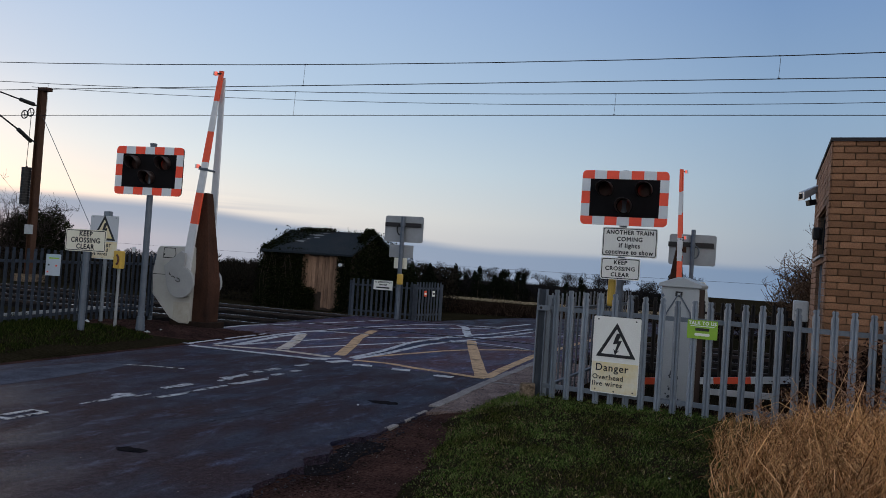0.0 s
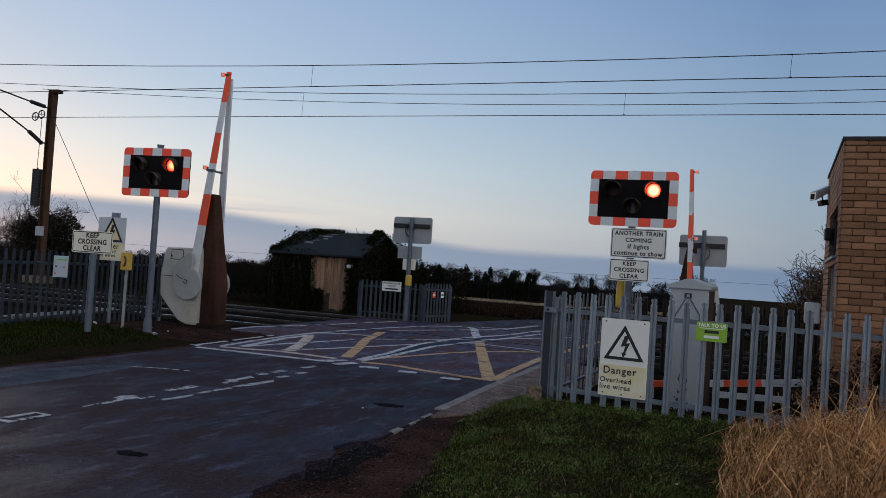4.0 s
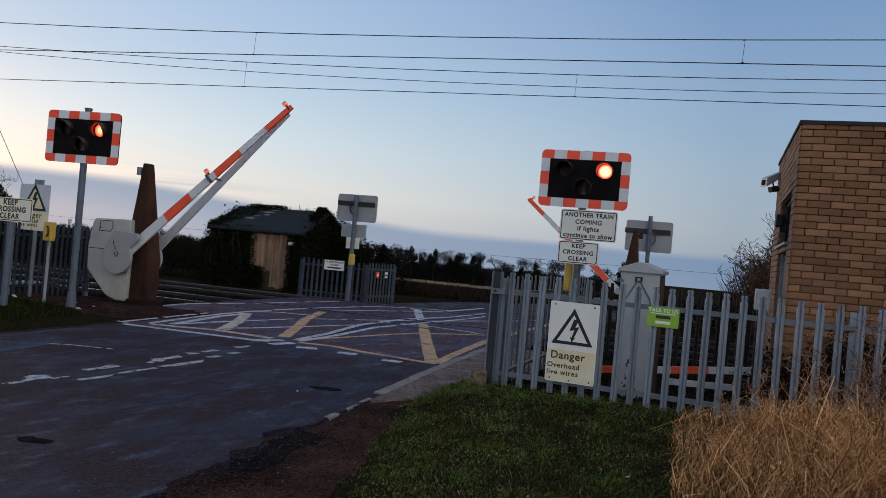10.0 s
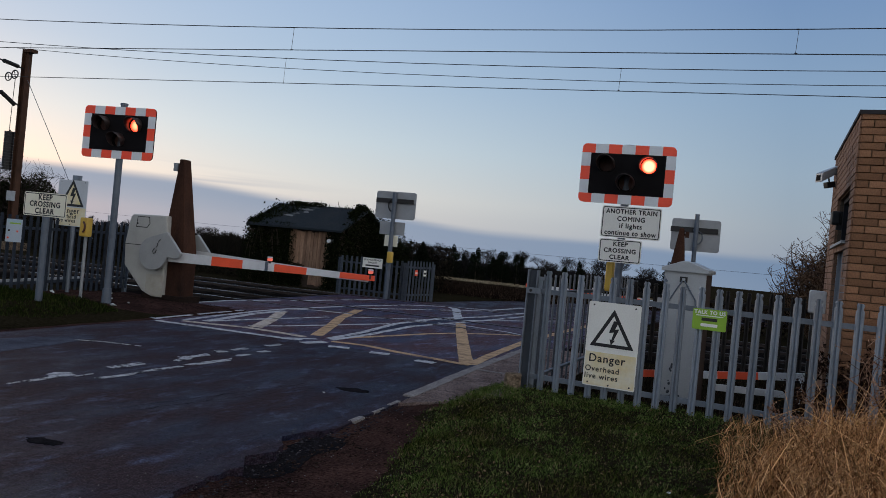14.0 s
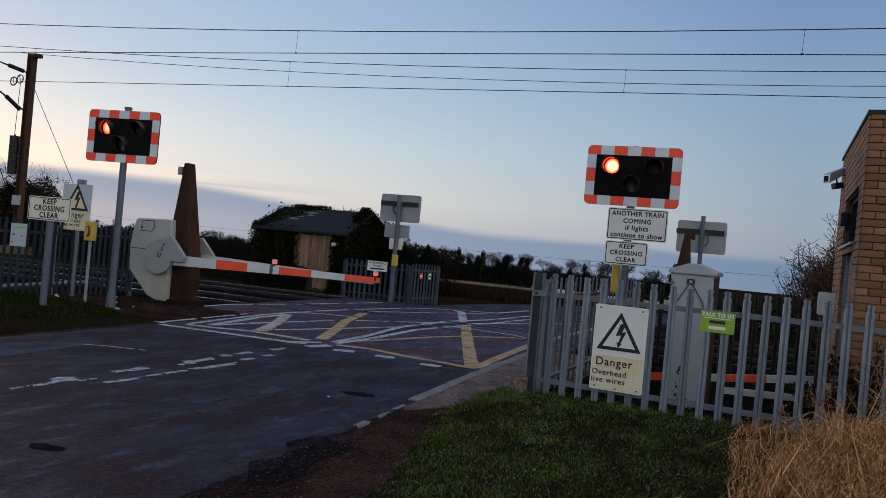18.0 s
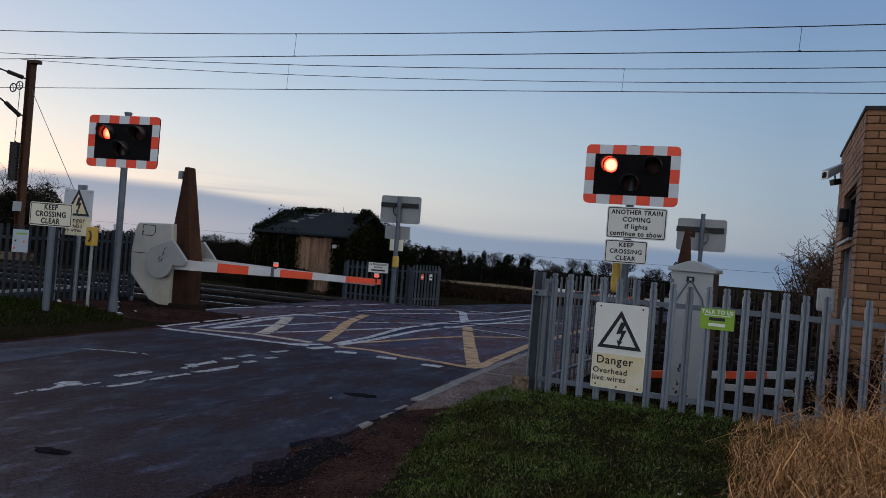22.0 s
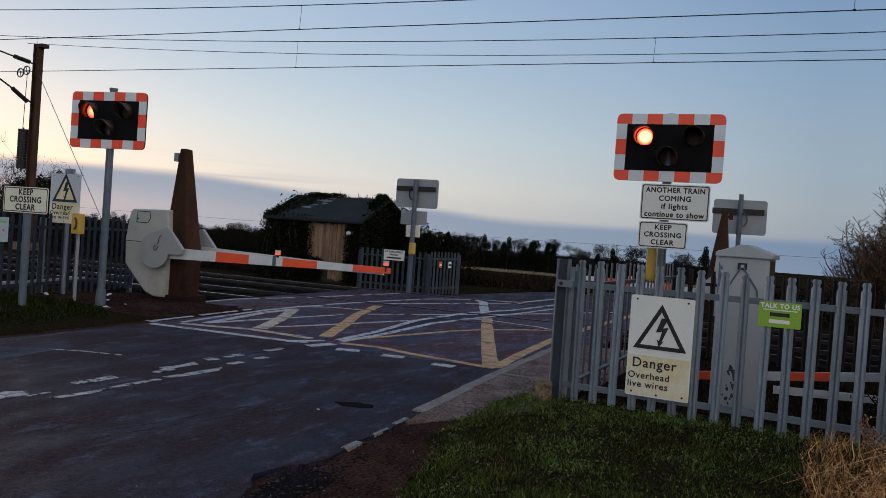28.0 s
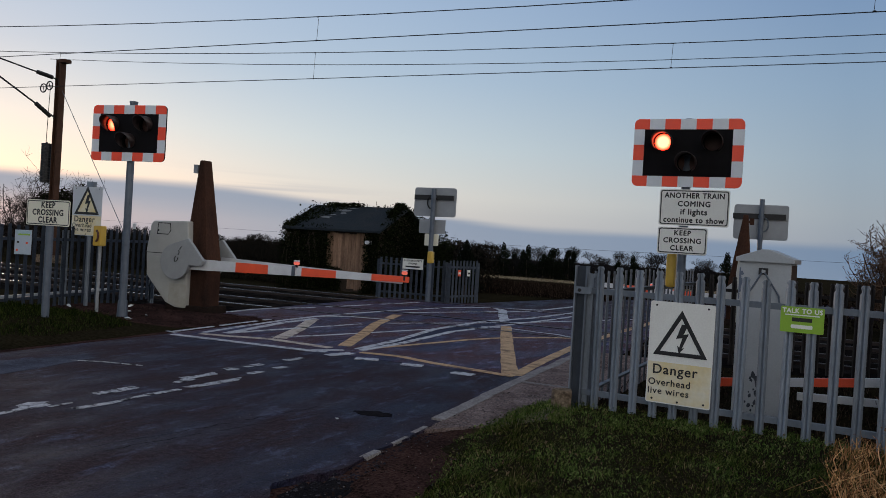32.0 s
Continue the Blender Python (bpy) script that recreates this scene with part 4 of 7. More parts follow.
def build_wires():
    cases = (("near", 16.33, 5.57, (5.985, -2.0, 0.0012), (-29.6, -19.6, -9.5, 0.78, 11.0)), ("far", 19.77, 5.57, (6.08, -1.0, 0.0013), (-20.8, -11.75, -2.76, 6.4, 15.0)))
    for tag, y, zc, cat, drops in cases:
        wires = thing("overhead_wires", "thin dark contact wire hung by droppers from a sagging wire", "overhead wire", group="overhead wires")
        part("contact_wire", Geo().line([(-90, y, zc + 0.4), (-26, y, zc + 0.0), (0, y, zc - 0.02), (30, y, zc - 0.05), (90, y, zc + 0.4)], 0.0095), WIRE, wires)
        part("catenary_wire", Geo().line([(x, y, sag(x, *cat)) for x in range(-26, 27, 3)], 0.0095), WIRE, wires)
        part("catenary_wire", Geo().line([(x, y, sag(x + 50, cat[0] - 0.1, -1, cat[2])) for x in range(-76, -24, 5)], 0.0095), WIRE, wires)
        for x in drops:
            top = sag(x, *cat) if x > -26 else sag(x + 50, cat[0] - 0.1, -1, cat[2])
            part("dropper", Geo().rod((x, y, zc - 0.015), (x + 0.02, y, top), 0.0045, n=5).rod((x - 0.02, y, zc - 0.01), (x + 0.03, y, zc - 0.01), 0.014, n=5).rod((x - 0.02, y, top), (x + 0.03, y, top), 0.013, n=5), WIRE, wires)
    tagged(part("earth_wire", Geo().line([(x, 23.0, sag(x, 6.5, -1, 0.0014)) for x in range(-25, 28, 3)] + [(90, 23.0, 8.2)], 0.0095), WIRE), "thin dark wire strung between the masts", "overhead wire", "overhead wires")
    tagged(part("telephone_wire", Geo().line([(-200 + 26 * i, 120 - 4 * i, 1.75 + 0.055 * (i - 6) ** 2 * 1.0) for i in range(11)], 0.014), WIRE), "thin dark cable far across the fields", "cable", "overhead wires")


build_wires()
for x, y, top in ((-200, 120, 3.73), (60, 80, 2.63)):
    pole = thing("telephone_pole", "dark wooden pole carrying a cable across the fields", "pole", pose(x, y, ground_z(0, y)), "telephone poles")
    part("shaft", Geo().rod((0, 0, -0.5), (0, 0, top - ground_z(0, y) + 0.15), 0.13, 0.09, n=8), BARK, pole)


def build_mast(x, y, h):
    mast = thing("catenary_mast", "tall brown steel mast carrying railway overhead wires", "mast", pose(x, y, 0))
    part("column", Geo().box(-0.10, -0.012, 0, 0.10, 0.012, h).box(-0.115, -0.12, 0, -0.097, 0.12, h).box(0.097, -0.12, 0, 0.115, 0.12, h), MASTBROWN, mast)
    part("cap", Geo().box(0.0, -0.14, h - 0.12, 0.34, 0.14, h), MASTBROWN, mast)
    part("footing", Geo().box(-0.4, -0.4, -0.1, 0.4, 0.4, 0.25), CONCRETE, mast)
    for z0, z1, far in ((h - 0.72, h - 0.38, -3.4), (h - 2.1, h - 0.6, -3.4)):
        part("cantilever", Geo().rod((0, -0.13, z0), (-0.1, far, z1), 0.03, n=6).rod((-0.1, far, z1), (-0.15, far - 3.3, z1 + 0.15), 0.025, n=6), WIRE, mast)
        part("insulator", Geo().rod((0, -0.35, z0 + 0.03), (-0.01, -0.95, z0 + (z1 - z0) * 0.25), 0.075, n=8), BLACK_IRON, mast)
    for k in (0, 1):
        ring = []
        for i in range(15):
            a = i * math.pi / 7
            ring.append((-0.28 - 0.30 * k + 0.15 * math.cos(a), -0.2, h - 0.95 - 0.08 * k + 0.15 * math.sin(a)))
        g = Geo().line(ring, 0.022)
        for i in (0, 3, 5):
            a = i * math.pi / 5
            g.rod((-0.28 - 0.3 * k + 0.14 * math.cos(a), -0.2, h - 0.95 - 0.08 * k + 0.14 * math.sin(a)), (-0.28 - 0.3 * k - 0.14 * math.cos(a), -0.2, h - 0.95 - 0.08 * k - 0.14 * math.sin(a)), 0.012, n=4)
        part("pulley", g, BLACK_IRON, mast)
    stack = part("balance_weight", Geo().rod((-0.38, -0.1, h - 4.45), (-0.38, -0.1, h - 2.95), 0.03, n=8), BLACK_IRON, mast, "stack of black iron weights")
    disc = Geo().rod((-0.38, -0.1, 0), (-0.38, -0.1, 0.09), 0.17, n=12).mesh("iron_disc")
    for i in range(14):
        part("iron_disc", disc, BLACK_IRON, stack).location = (0, 0, h - 4.4 + 0.1 * i)
    part("weight_cable", Geo().rod((-0.36, -0.15, h - 3.0), (-0.3, -0.15, h - 1.0), 0.012, n=5), WIRE, mast)
    part("guy_wire", Geo().rod((0.115, 0, h - 1.1), (3.7, 0.3, 0.3), 0.012, n=5), POSTGREY, mast)
    part("marker_plate", Geo().box(-0.2, -0.16, 1.75, 0.2, -0.14, 2.1), WHITE_PLASTIC, mast)


build_mast(-24.45, 23.0, 7.25)

# ---- road signals ----
BOARD_W, BOARD_H = 1.26, 0.81


def holed_plate(w, h, holes, r, a, b):
    """A plate in x and z from depth a to b with round holes; each hole sits in a square cell of side 0.3."""
    half = 0.15
    xs = sorted({-w / 2, w / 2, *(c + s * half for c, _ in holes for s in (-1, 1))})
    zs = sorted({-h / 2, h / 2, *(c + s * half for _, c in holes for s in (-1, 1))})
    cells = {(round(x - half, 4), round(z - half, 4)): (x, z) for x, z in holes}
    g = Geo()

    def inside(x, z):
        return any(abs(x - cx) < half and abs(z - cz) < half for cx, cz in holes)
    for x0, x1 in zip(xs, xs[1:]):
        for z0, z1 in zip(zs, zs[1:]):
            if not inside((x0 + x1) / 2, (z0 + z1) / 2):
                g.add([(x0, a, z0), (x1, a, z0), (x1, a, z1), (x0, a, z1)], [(0, 1, 2, 3)])
    n = 32
    for cx, cz in holes:
        p = []
        for i in range(n):
            t = 2 * math.pi * (i + 0.5) / n
            c, s = math.cos(t), math.sin(t)
            k = half / max(abs(c), abs(s))
            p += [(cx + r * c, a, cz + r * s), (cx + k * c, a, cz + k * s), (cx + r * c, b, cz + r * s)]
        f = []
        for i in range(n):
            j = (i + 1) % n
            f += [(3 * i, 3 * i + 1, 3 * j + 1, 3 * j), (3 * i + 2, 3 * i, 3 * j, 3 * j + 2)]
        g.add(p, f)
        g.add([(cx + i * half, a, cz + j * half) for i, j in ((-1, -1), (1, -1), (1, 1), (-1, 1))], [])
    return g


def dome(r, bulge, depth, n=20):
    """A shallow lens that bulges towards -y."""
    v, f = [(0, depth - bulge, 0)], []
    for k, q in enumerate((0.35, 0.65, 0.88, 1.0)):
        for i in range(n):
            a = 2 * math.pi * i / n
            v.append((q * r * math.cos(a), depth - bulge * (1 - q * q), q * r * math.sin(a)))
        for i in range(n):
            j = (i + 1) % n
            if k:
                f.append((1 + (k - 1) * n + i, 1 + k * n + i, 1 + k * n + j, 1 + (k - 1) * n + j))
            else:
                f.append((0, 1 + i, 1 + j))
    return Geo().add(v, f)


def hood(r, long):
    """A peaked hood over a lens: a tube cut away towards its lower front."""
    g, n = Geo(), 22
    v = []
    for i in range(n + 1):
        a = radians(-55 + 290 * i / n)
        reach = long * (0.18 + 0.82 * max(0, math.sin((a + radians(55)) * 180 / 290)))
        for q in (r, r + 0.006):
            v += [(q * math.cos(a), 0.0, q * math.sin(a)), (q * math.cos(a), -reach, q * math.sin(a) - 0.06 * reach)]
    f = []
    for i in range(n):
        k, j = 4 * i, 4 * i + 4
        f += [(k, k + 1, j + 1, j), (j + 2, j + 3, k + 3, k + 2), (k + 1, k + 3, j + 3, j + 1)]
    return g.add(v, f)


def build_signal(m, h_mid, post_h, label, k=1.0, foot=True, glow=None, peak=0.30):
    """A crossing signal whose board faces -y, with its middle at h_mid. Returns the thing and its sliding lit lamp."""
    sig = thing("road_signal", label, "traffic signal", m, "crossing signals")
    w, h = BOARD_W * k, BOARD_H * k
    part("post", Geo().rod((0, 0.09, 0), (0, 0.09, post_h), 0.055, n=14), POSTGREY, sig, smooth=False)
    if foot:
        part("post_base", Geo().rod((0, 0.09, -0.02), (0, 0.09, 0.30), 0.085, 0.068, n=14), POSTGREY, sig)
    part("post_cap", Geo().rod((0, 0.09, post_h), (0, 0.09, post_h + 0.03), 0.062, n=14), POSTGREY, sig)
    # chequered border, piece by piece, with clear backing
    bw = 0.125 * k
    board = part("backing_board", frame_of(rounded(w, h, 0.07, 5, 0, h_mid), rounded(w - 2 * bw, h - 2 * bw, 0.004, 5, 0, h_mid), 0.004, 0.03), PANEL_BLACK, sig)
    nx, nz = 7, 5
    cw, ch = w / nx, h / nz

    def piece(x0, z0, x1, z1, red, corner=None):
        out = [(x0, z0), (x1, z0), (x1, z1), (x0, z1)]
        if corner is not None:
            r, o = 0.065, []
            for i, (u, s) in enumerate(out):
                if i == corner:
                    sx, sz = (1 if i in (0, 3) else -1), (1 if i in (0, 1) else -1)
                    a0 = (180, 270, 0, 90)[i]
                    o += [(u + sx * r + r * math.cos(radians(a0 + 22.5 * q)), s + sz * r + r * math.sin(radians(a0 + 22.5 * q))) for q in range(5)]
                else:
                    o.append((u, s))
            out = o
        part("border_panel", Geo().prism([(u, s + h_mid) for u, s in out], 0.0, 0.004, "y"), RED if red else SILVER, board)
    for i in range(nx):
        x0, x1 = -w / 2 + i * cw, -w / 2 + (i + 1) * cw
        for z0, z1, lower in ((-h / 2, -h / 2 + bw, True), (h / 2 - bw, h / 2, False)):
            corner = None
            if i == 0:
                corner = 0 if lower else 3
            if i == nx - 1:
                corner = 1 if lower else 2
            piece(x0, z0, x1, z1, i % 2 == 0, corner)
    for j in range(1, nz - 1):
        z0, z1 = -h / 2 + bw + (j - 1) * (h - 2 * bw) / 3, -h / 2 + bw + j * (h - 2 * bw) / 3
        for x0, x1 in ((-w / 2, -w / 2 + bw), (w / 2 - bw, w / 2)):
            piece(x0, z0, x1, z1, j % 2 == 0)
    lamps = [(-0.285 * k, 0.13 * k), (0.285 * k, 0.13 * k), (0.0, -0.115 * k)]
    plate = holed_plate(w - 2 * bw, h - 2 * bw, lamps, 0.10 * k, 0.008, 0.05)
    plate.v = [(x, y, z + h_mid) for x, y, z in plate.v]
    part("black_panel", plate, PANEL_BLACK, sig)
    part("lamp_box", frame_of(rounded(w - 2 * bw, h - 2 * bw, 0.01, 5, 0, h_mid), rounded(w - 2 * bw - 0.01, h - 2 * bw - 0.01, 0.01, 5, 0, h_mid), 0.031, 0.075).box(-w / 2 + bw, 0.075, h_mid - h / 2 + bw, w / 2 - bw, 0.085, h_mid + h / 2 - bw), PANEL_BLACK, sig)
    for i, (x, z) in enumerate(lamps):
        lens = dome(0.10 * k, 0.02, 0.062)
        lens.v = [(a + x, b, c + z + h_mid) for a, b, c in lens.v]
        part("lens", lens, LENS_AMBER if i == 2 else LENS, sig, "unlit amber lens" if i == 2 else "unlit red lens", smooth=True)
        hd = hood(0.112 * k, peak)
        hd.v = [(a + x, b + 0.006, c + z + h_mid) for a, b, c in hd.v]
        part("hood", hd, HOOD, sig, smooth=True)
    lit = part("lit_lamp", dome(0.108 * k, 0.012, 0.0), glow or RED_GLOW, sig, "glowing red lamp behind the lens", smooth=True)
    lit.location = (0, 0.03, h_mid + 0.13 * k)
    return sig, lit, (0.285 * k, 0.03, h_mid + 0.13 * k)


def plate_sign(name, parent, x0, z0, x1, z1, y, face, lines, border=True, label=""):
    """A rectangular plate with a black edge line and lettering; lines: (text, height of letters, z, width)."""
    w, h, cx, cz = x1 - x0, z1 - z0, (x0 + x1) / 2, (z0 + z1) / 2
    pl = part(name, Geo().prism(rounded(w, h, 0.03, 4, cx, cz), y, y + 0.006, "y"), face, parent, label)
    if border:
        e = 0.012
        part("border_line", frame_of(rounded(w - 2 * e, h - 2 * e, 0.025, 4, cx, cz), rounded(w - 2 * e - 0.024, h - 2 * e - 0.024, 0.018, 4, cx, cz), y - 0.0015, y + 0.001), INK, pl)
    for text, size, z, squeeze in lines:
        lettering(text, size, pl, (cx, y - 0.0015, z), bold=size * 0.036, squeeze=squeeze)
    return pl


right_signal, right_lit, RIGHT_AT = build_signal(pose(-1.445, 11.95, 0.0), 2.735, 3.12, "red and white bordered crossing signal with black panel beside the fence")
plate_sign("warning_plate", right_signal, -0.28, 1.87, 0.515, 2.30, -0.012, SIGN_WHITE, (("ANOTHER TRAIN", 0.088, 2.225, 0.90), ("COMING", 0.088, 2.127, 0.97), ("if lights", 0.093, 2.033, 1.0), ("continue to show", 0.093, 1.937, 0.92)), label="white plate with black words")
plate_sign("warning_plate", right_signal, -0.28, 1.53, 0.29, 1.85, -0.012, SIGN_WHITE, (("KEEP", 0.083, 1.78, 1.0), ("CROSSING", 0.083, 1.69, 1.0), ("CLEAR", 0.083, 1.60, 1.0)), label="small white plate with black words")
part("phone_cover", soften(Geo().box(-0.185, 0.16, 1.12, -0.07, 0.34, 1.54), 0.04), YELLOW, right_signal, "yellow plastic phone hood", smooth=False)

left_signal, left_lit, LEFT_AT = build_signal(pose(-9.56, 11.38, 0.03, 0, 0, 6), 2.85, 3.315, "red and white bordered crossing signal on a post by the barrier", k=1.045, glow=RED_GLOW_SIDE, peak=0.21)


def build_far_signal(x, y, z0, z1, w, x_post, top, lower, flip):
    sig = thing("road_signal", "back of a grey crossing signal board on a galvanised post", "traffic signal", pose(x_post, y, 0), "crossing signals")
    part("post", Geo().rod((0, -0.10, 0), (0, -0.10, top), 0.06, n=12), POSTGREY, sig)
    cx, cz = x - x_post, (z0 + z1) / 2
    board = part("backing_board", soften(Geo().prism(rounded(w, z1 - z0, 0.07, 5, cx, cz), 0.0, 0.03, "y"), 0.006), SIGN_BACK, sig)
    part("mounting_rail", Geo().box(cx - w / 2 - 0.02 * flip, -0.05, z0 + (z1 - z0) * 0.58, cx + w / 2 - 0.06, -0.004, z0 + (z1 - z0) * 0.74), BLACK_IRON, board, "black mounting rail")
    part("cable_loop", Geo().line([(cx + flip * (0.06 + 0.12 * math.cos(a)), -0.06, z0 + 0.36 + 0.17 * math.sin(a)) for a in [radians(-100 + 20 * i) for i in range(11)]], 0.018, 6), POSTGREY if flip > 0 else BLACK_IRON, board)
    part("clamp", Geo().rod((0, -0.10, cz + 0.1), (0, -0.10, cz + 0.16), 0.075, n=12), POSTGREY, sig)
    for a, b, c, d, mt in lower:
        part("plate_back", Geo().box(a - x_post, 0.0, c, b - x_post, 0.012, d), mt, sig)
    return sig


far_left_signal = build_far_signal(-8.47, 20.6, 2.16, 2.89, 1.15, -8.47, 2.86, ((-8.87, -8.15, 1.73, 2.08, SIGN_BACK), (-8.70, -8.32, 1.42, 1.72, SIGN_CREAM)), -1)
part("phone_cover", soften(Geo().box(0.0, -0.30, 0.98, 0.14, -0.14, 1.28), 0.04), YELLOW, far_left_signal, "yellow plastic phone hood")
build_far_signal(-0.851, 22.95, 2.044, 2.888, 1.24, -0.84, 3.017, (), 1)

# ---- standing signs ----
keep = thing("road_sign", "cream plate reading keep crossing clear on a grey post", "sign", pose(-9.46, 9.95, 0.05))
part("post", Geo().rod((-0.02, 0.05, 0), (-0.02, 0.05, 1.5), 0.050, n=12), POSTGREY, keep)
plate_sign("plate", keep, -0.40, 1.366, 0.40, 1.712, -0.012, SIGN_CREAM, (("KEEP", 0.110, 1.640, 1.0), ("CROSSING", 0.110, 1.540, 1.0), ("CLEAR", 0.110, 1.440, 1.0)))


def bolt_triangle(parent, cx, cz, side, y):
    """The warning triangle with its lightning arrow."""
    h = side * 0.866
    tri = lambda s, dz: [(cx - s / 2, cz - s * 0.866 / 3 + dz), (cx + s / 2, cz - s * 0.866 / 3 + dz), (cx, cz + s * 0.866 * 2 / 3 + dz)]
    part("triangle", frame_of(tri(side, 0), tri(side * 0.74, 0), y - 0.002, y), INK, parent)
    u = side * 0.30
    shape = [(0.02, 0.95), (0.42, 0.95), (0.16, 0.30), (0.48, 0.36), (0.10, -0.62), (0.26, -0.54), (-0.06, -0.98), (-0.20, -0.46), (-0.06, -0.56), (0.10, 0.06), (-0.28, -0.02)]
    part("bolt", Geo().prism([(cx + p * u, cz + 0.02 + q * u * 0.95) for p, q in shape][::-1], y - 0.002, y, "y"), INK, parent)


def danger_sign(name, m, w, h, post):
    s = thing(name, "white danger sign with black lightning triangle, faded yellow lower half", "warning sign", m, "danger signs")
    pl = part("plate", Geo().prism(rounded(w, h, 0.015, 3, 0, h / 2), 0, 0.005, "y"), SIGN_DULL if post else SIGN_WHITE, s)
    part("text_panel", Geo().box(-w / 2 + 0.008, -0.0015, 0.01, w / 2 - 0.008, 0.0, h * 0.405), SIGN_FADED, pl, "sun-faded yellow panel")
    if post:
        q, cz = w * 0.70, h * 0.625
        part("triangle_field", Geo().prism([(-q / 2, cz - q * 0.289), (q / 2, cz - q * 0.289), (0, cz + q * 0.577)], -0.0012, 0.0, "y"), SIGN_FADED, pl, "faded yellow field")
    bolt_triangle(pl, 0, h * 0.625, w * 0.84, -0.002)
    k = w / 0.54
    for text, size, z, x in (("Danger", 0.116 * k, h * 0.330, -0.035 * k), ("Overhead", 0.080 * k, h * 0.205, -0.075 * k), ("live wires", 0.080 * k, h * 0.118, -0.080 * k)):
        lettering(text, size, pl, (x, -0.004, z), bold=size * 0.014)
    for x, z in ((-0.4, 0.04), (0.4, 0.04), (0, 0.03), (-0.4, 0.96), (0.4, 0.96)):
        part("bolt_head", Geo().rod((x * w, -0.004, z * h), (x * w, 0, z * h), 0.009, n=8), BLACK_IRON, pl)
    if post:
        part("post", Geo().rod((0.02, 0.06, -post), (0.02, 0.06, h + 0.06), 0.035, n=10), GALV, s)
        part("post_cap", Geo().box(-0.05, 0.02, h - 0.01, 0.09, 0.1, h + 0.09), GALV, s)
    return s


danger_sign("danger_sign", pose(-11.11, 12.12, 1.27), 0.66, 0.82, 1.22)

phone = thing("emergency_phone", "yellow emergency phone with dark handset on a thin white post", "telephone", pose(-10.27, 11.58, 0.0))
part("post", Geo().rod((0, 0.06, 0), (0, 0.06, 1.2), 0.026, n=10), SIGN_BACK, phone)
part("case", soften(Geo().box(-0.05, -0.05, 1.13, 0.105, 0.08, 1.45), 0.02), YELLOW, phone)
part("handset", Geo().line([(0.03 + 0.045 * math.cos(a), -0.065, 1.29 + 0.085 * math.sin(a)) for a in [radians(-80 + 20 * i) for i in range(9)]], 0.018, 6), PHONE_RED, phone)

marker = thing("marker_post", "thin dark post with a small white cup on top", "post", pose(-12.85, 15.0, -0.05))
part("post", Geo().rod((0, 0, 0), (0, 0, 1.48), 0.018, n=8), BLACK_IRON, marker)
part("cup", soften(Geo().rod((0, 0, 1.46), (0, 0, 1.58), 0.030, 0.042, n=10), 0.005, 1), SIGN_DULL, marker, "small white cup")

# ---- barriers ----


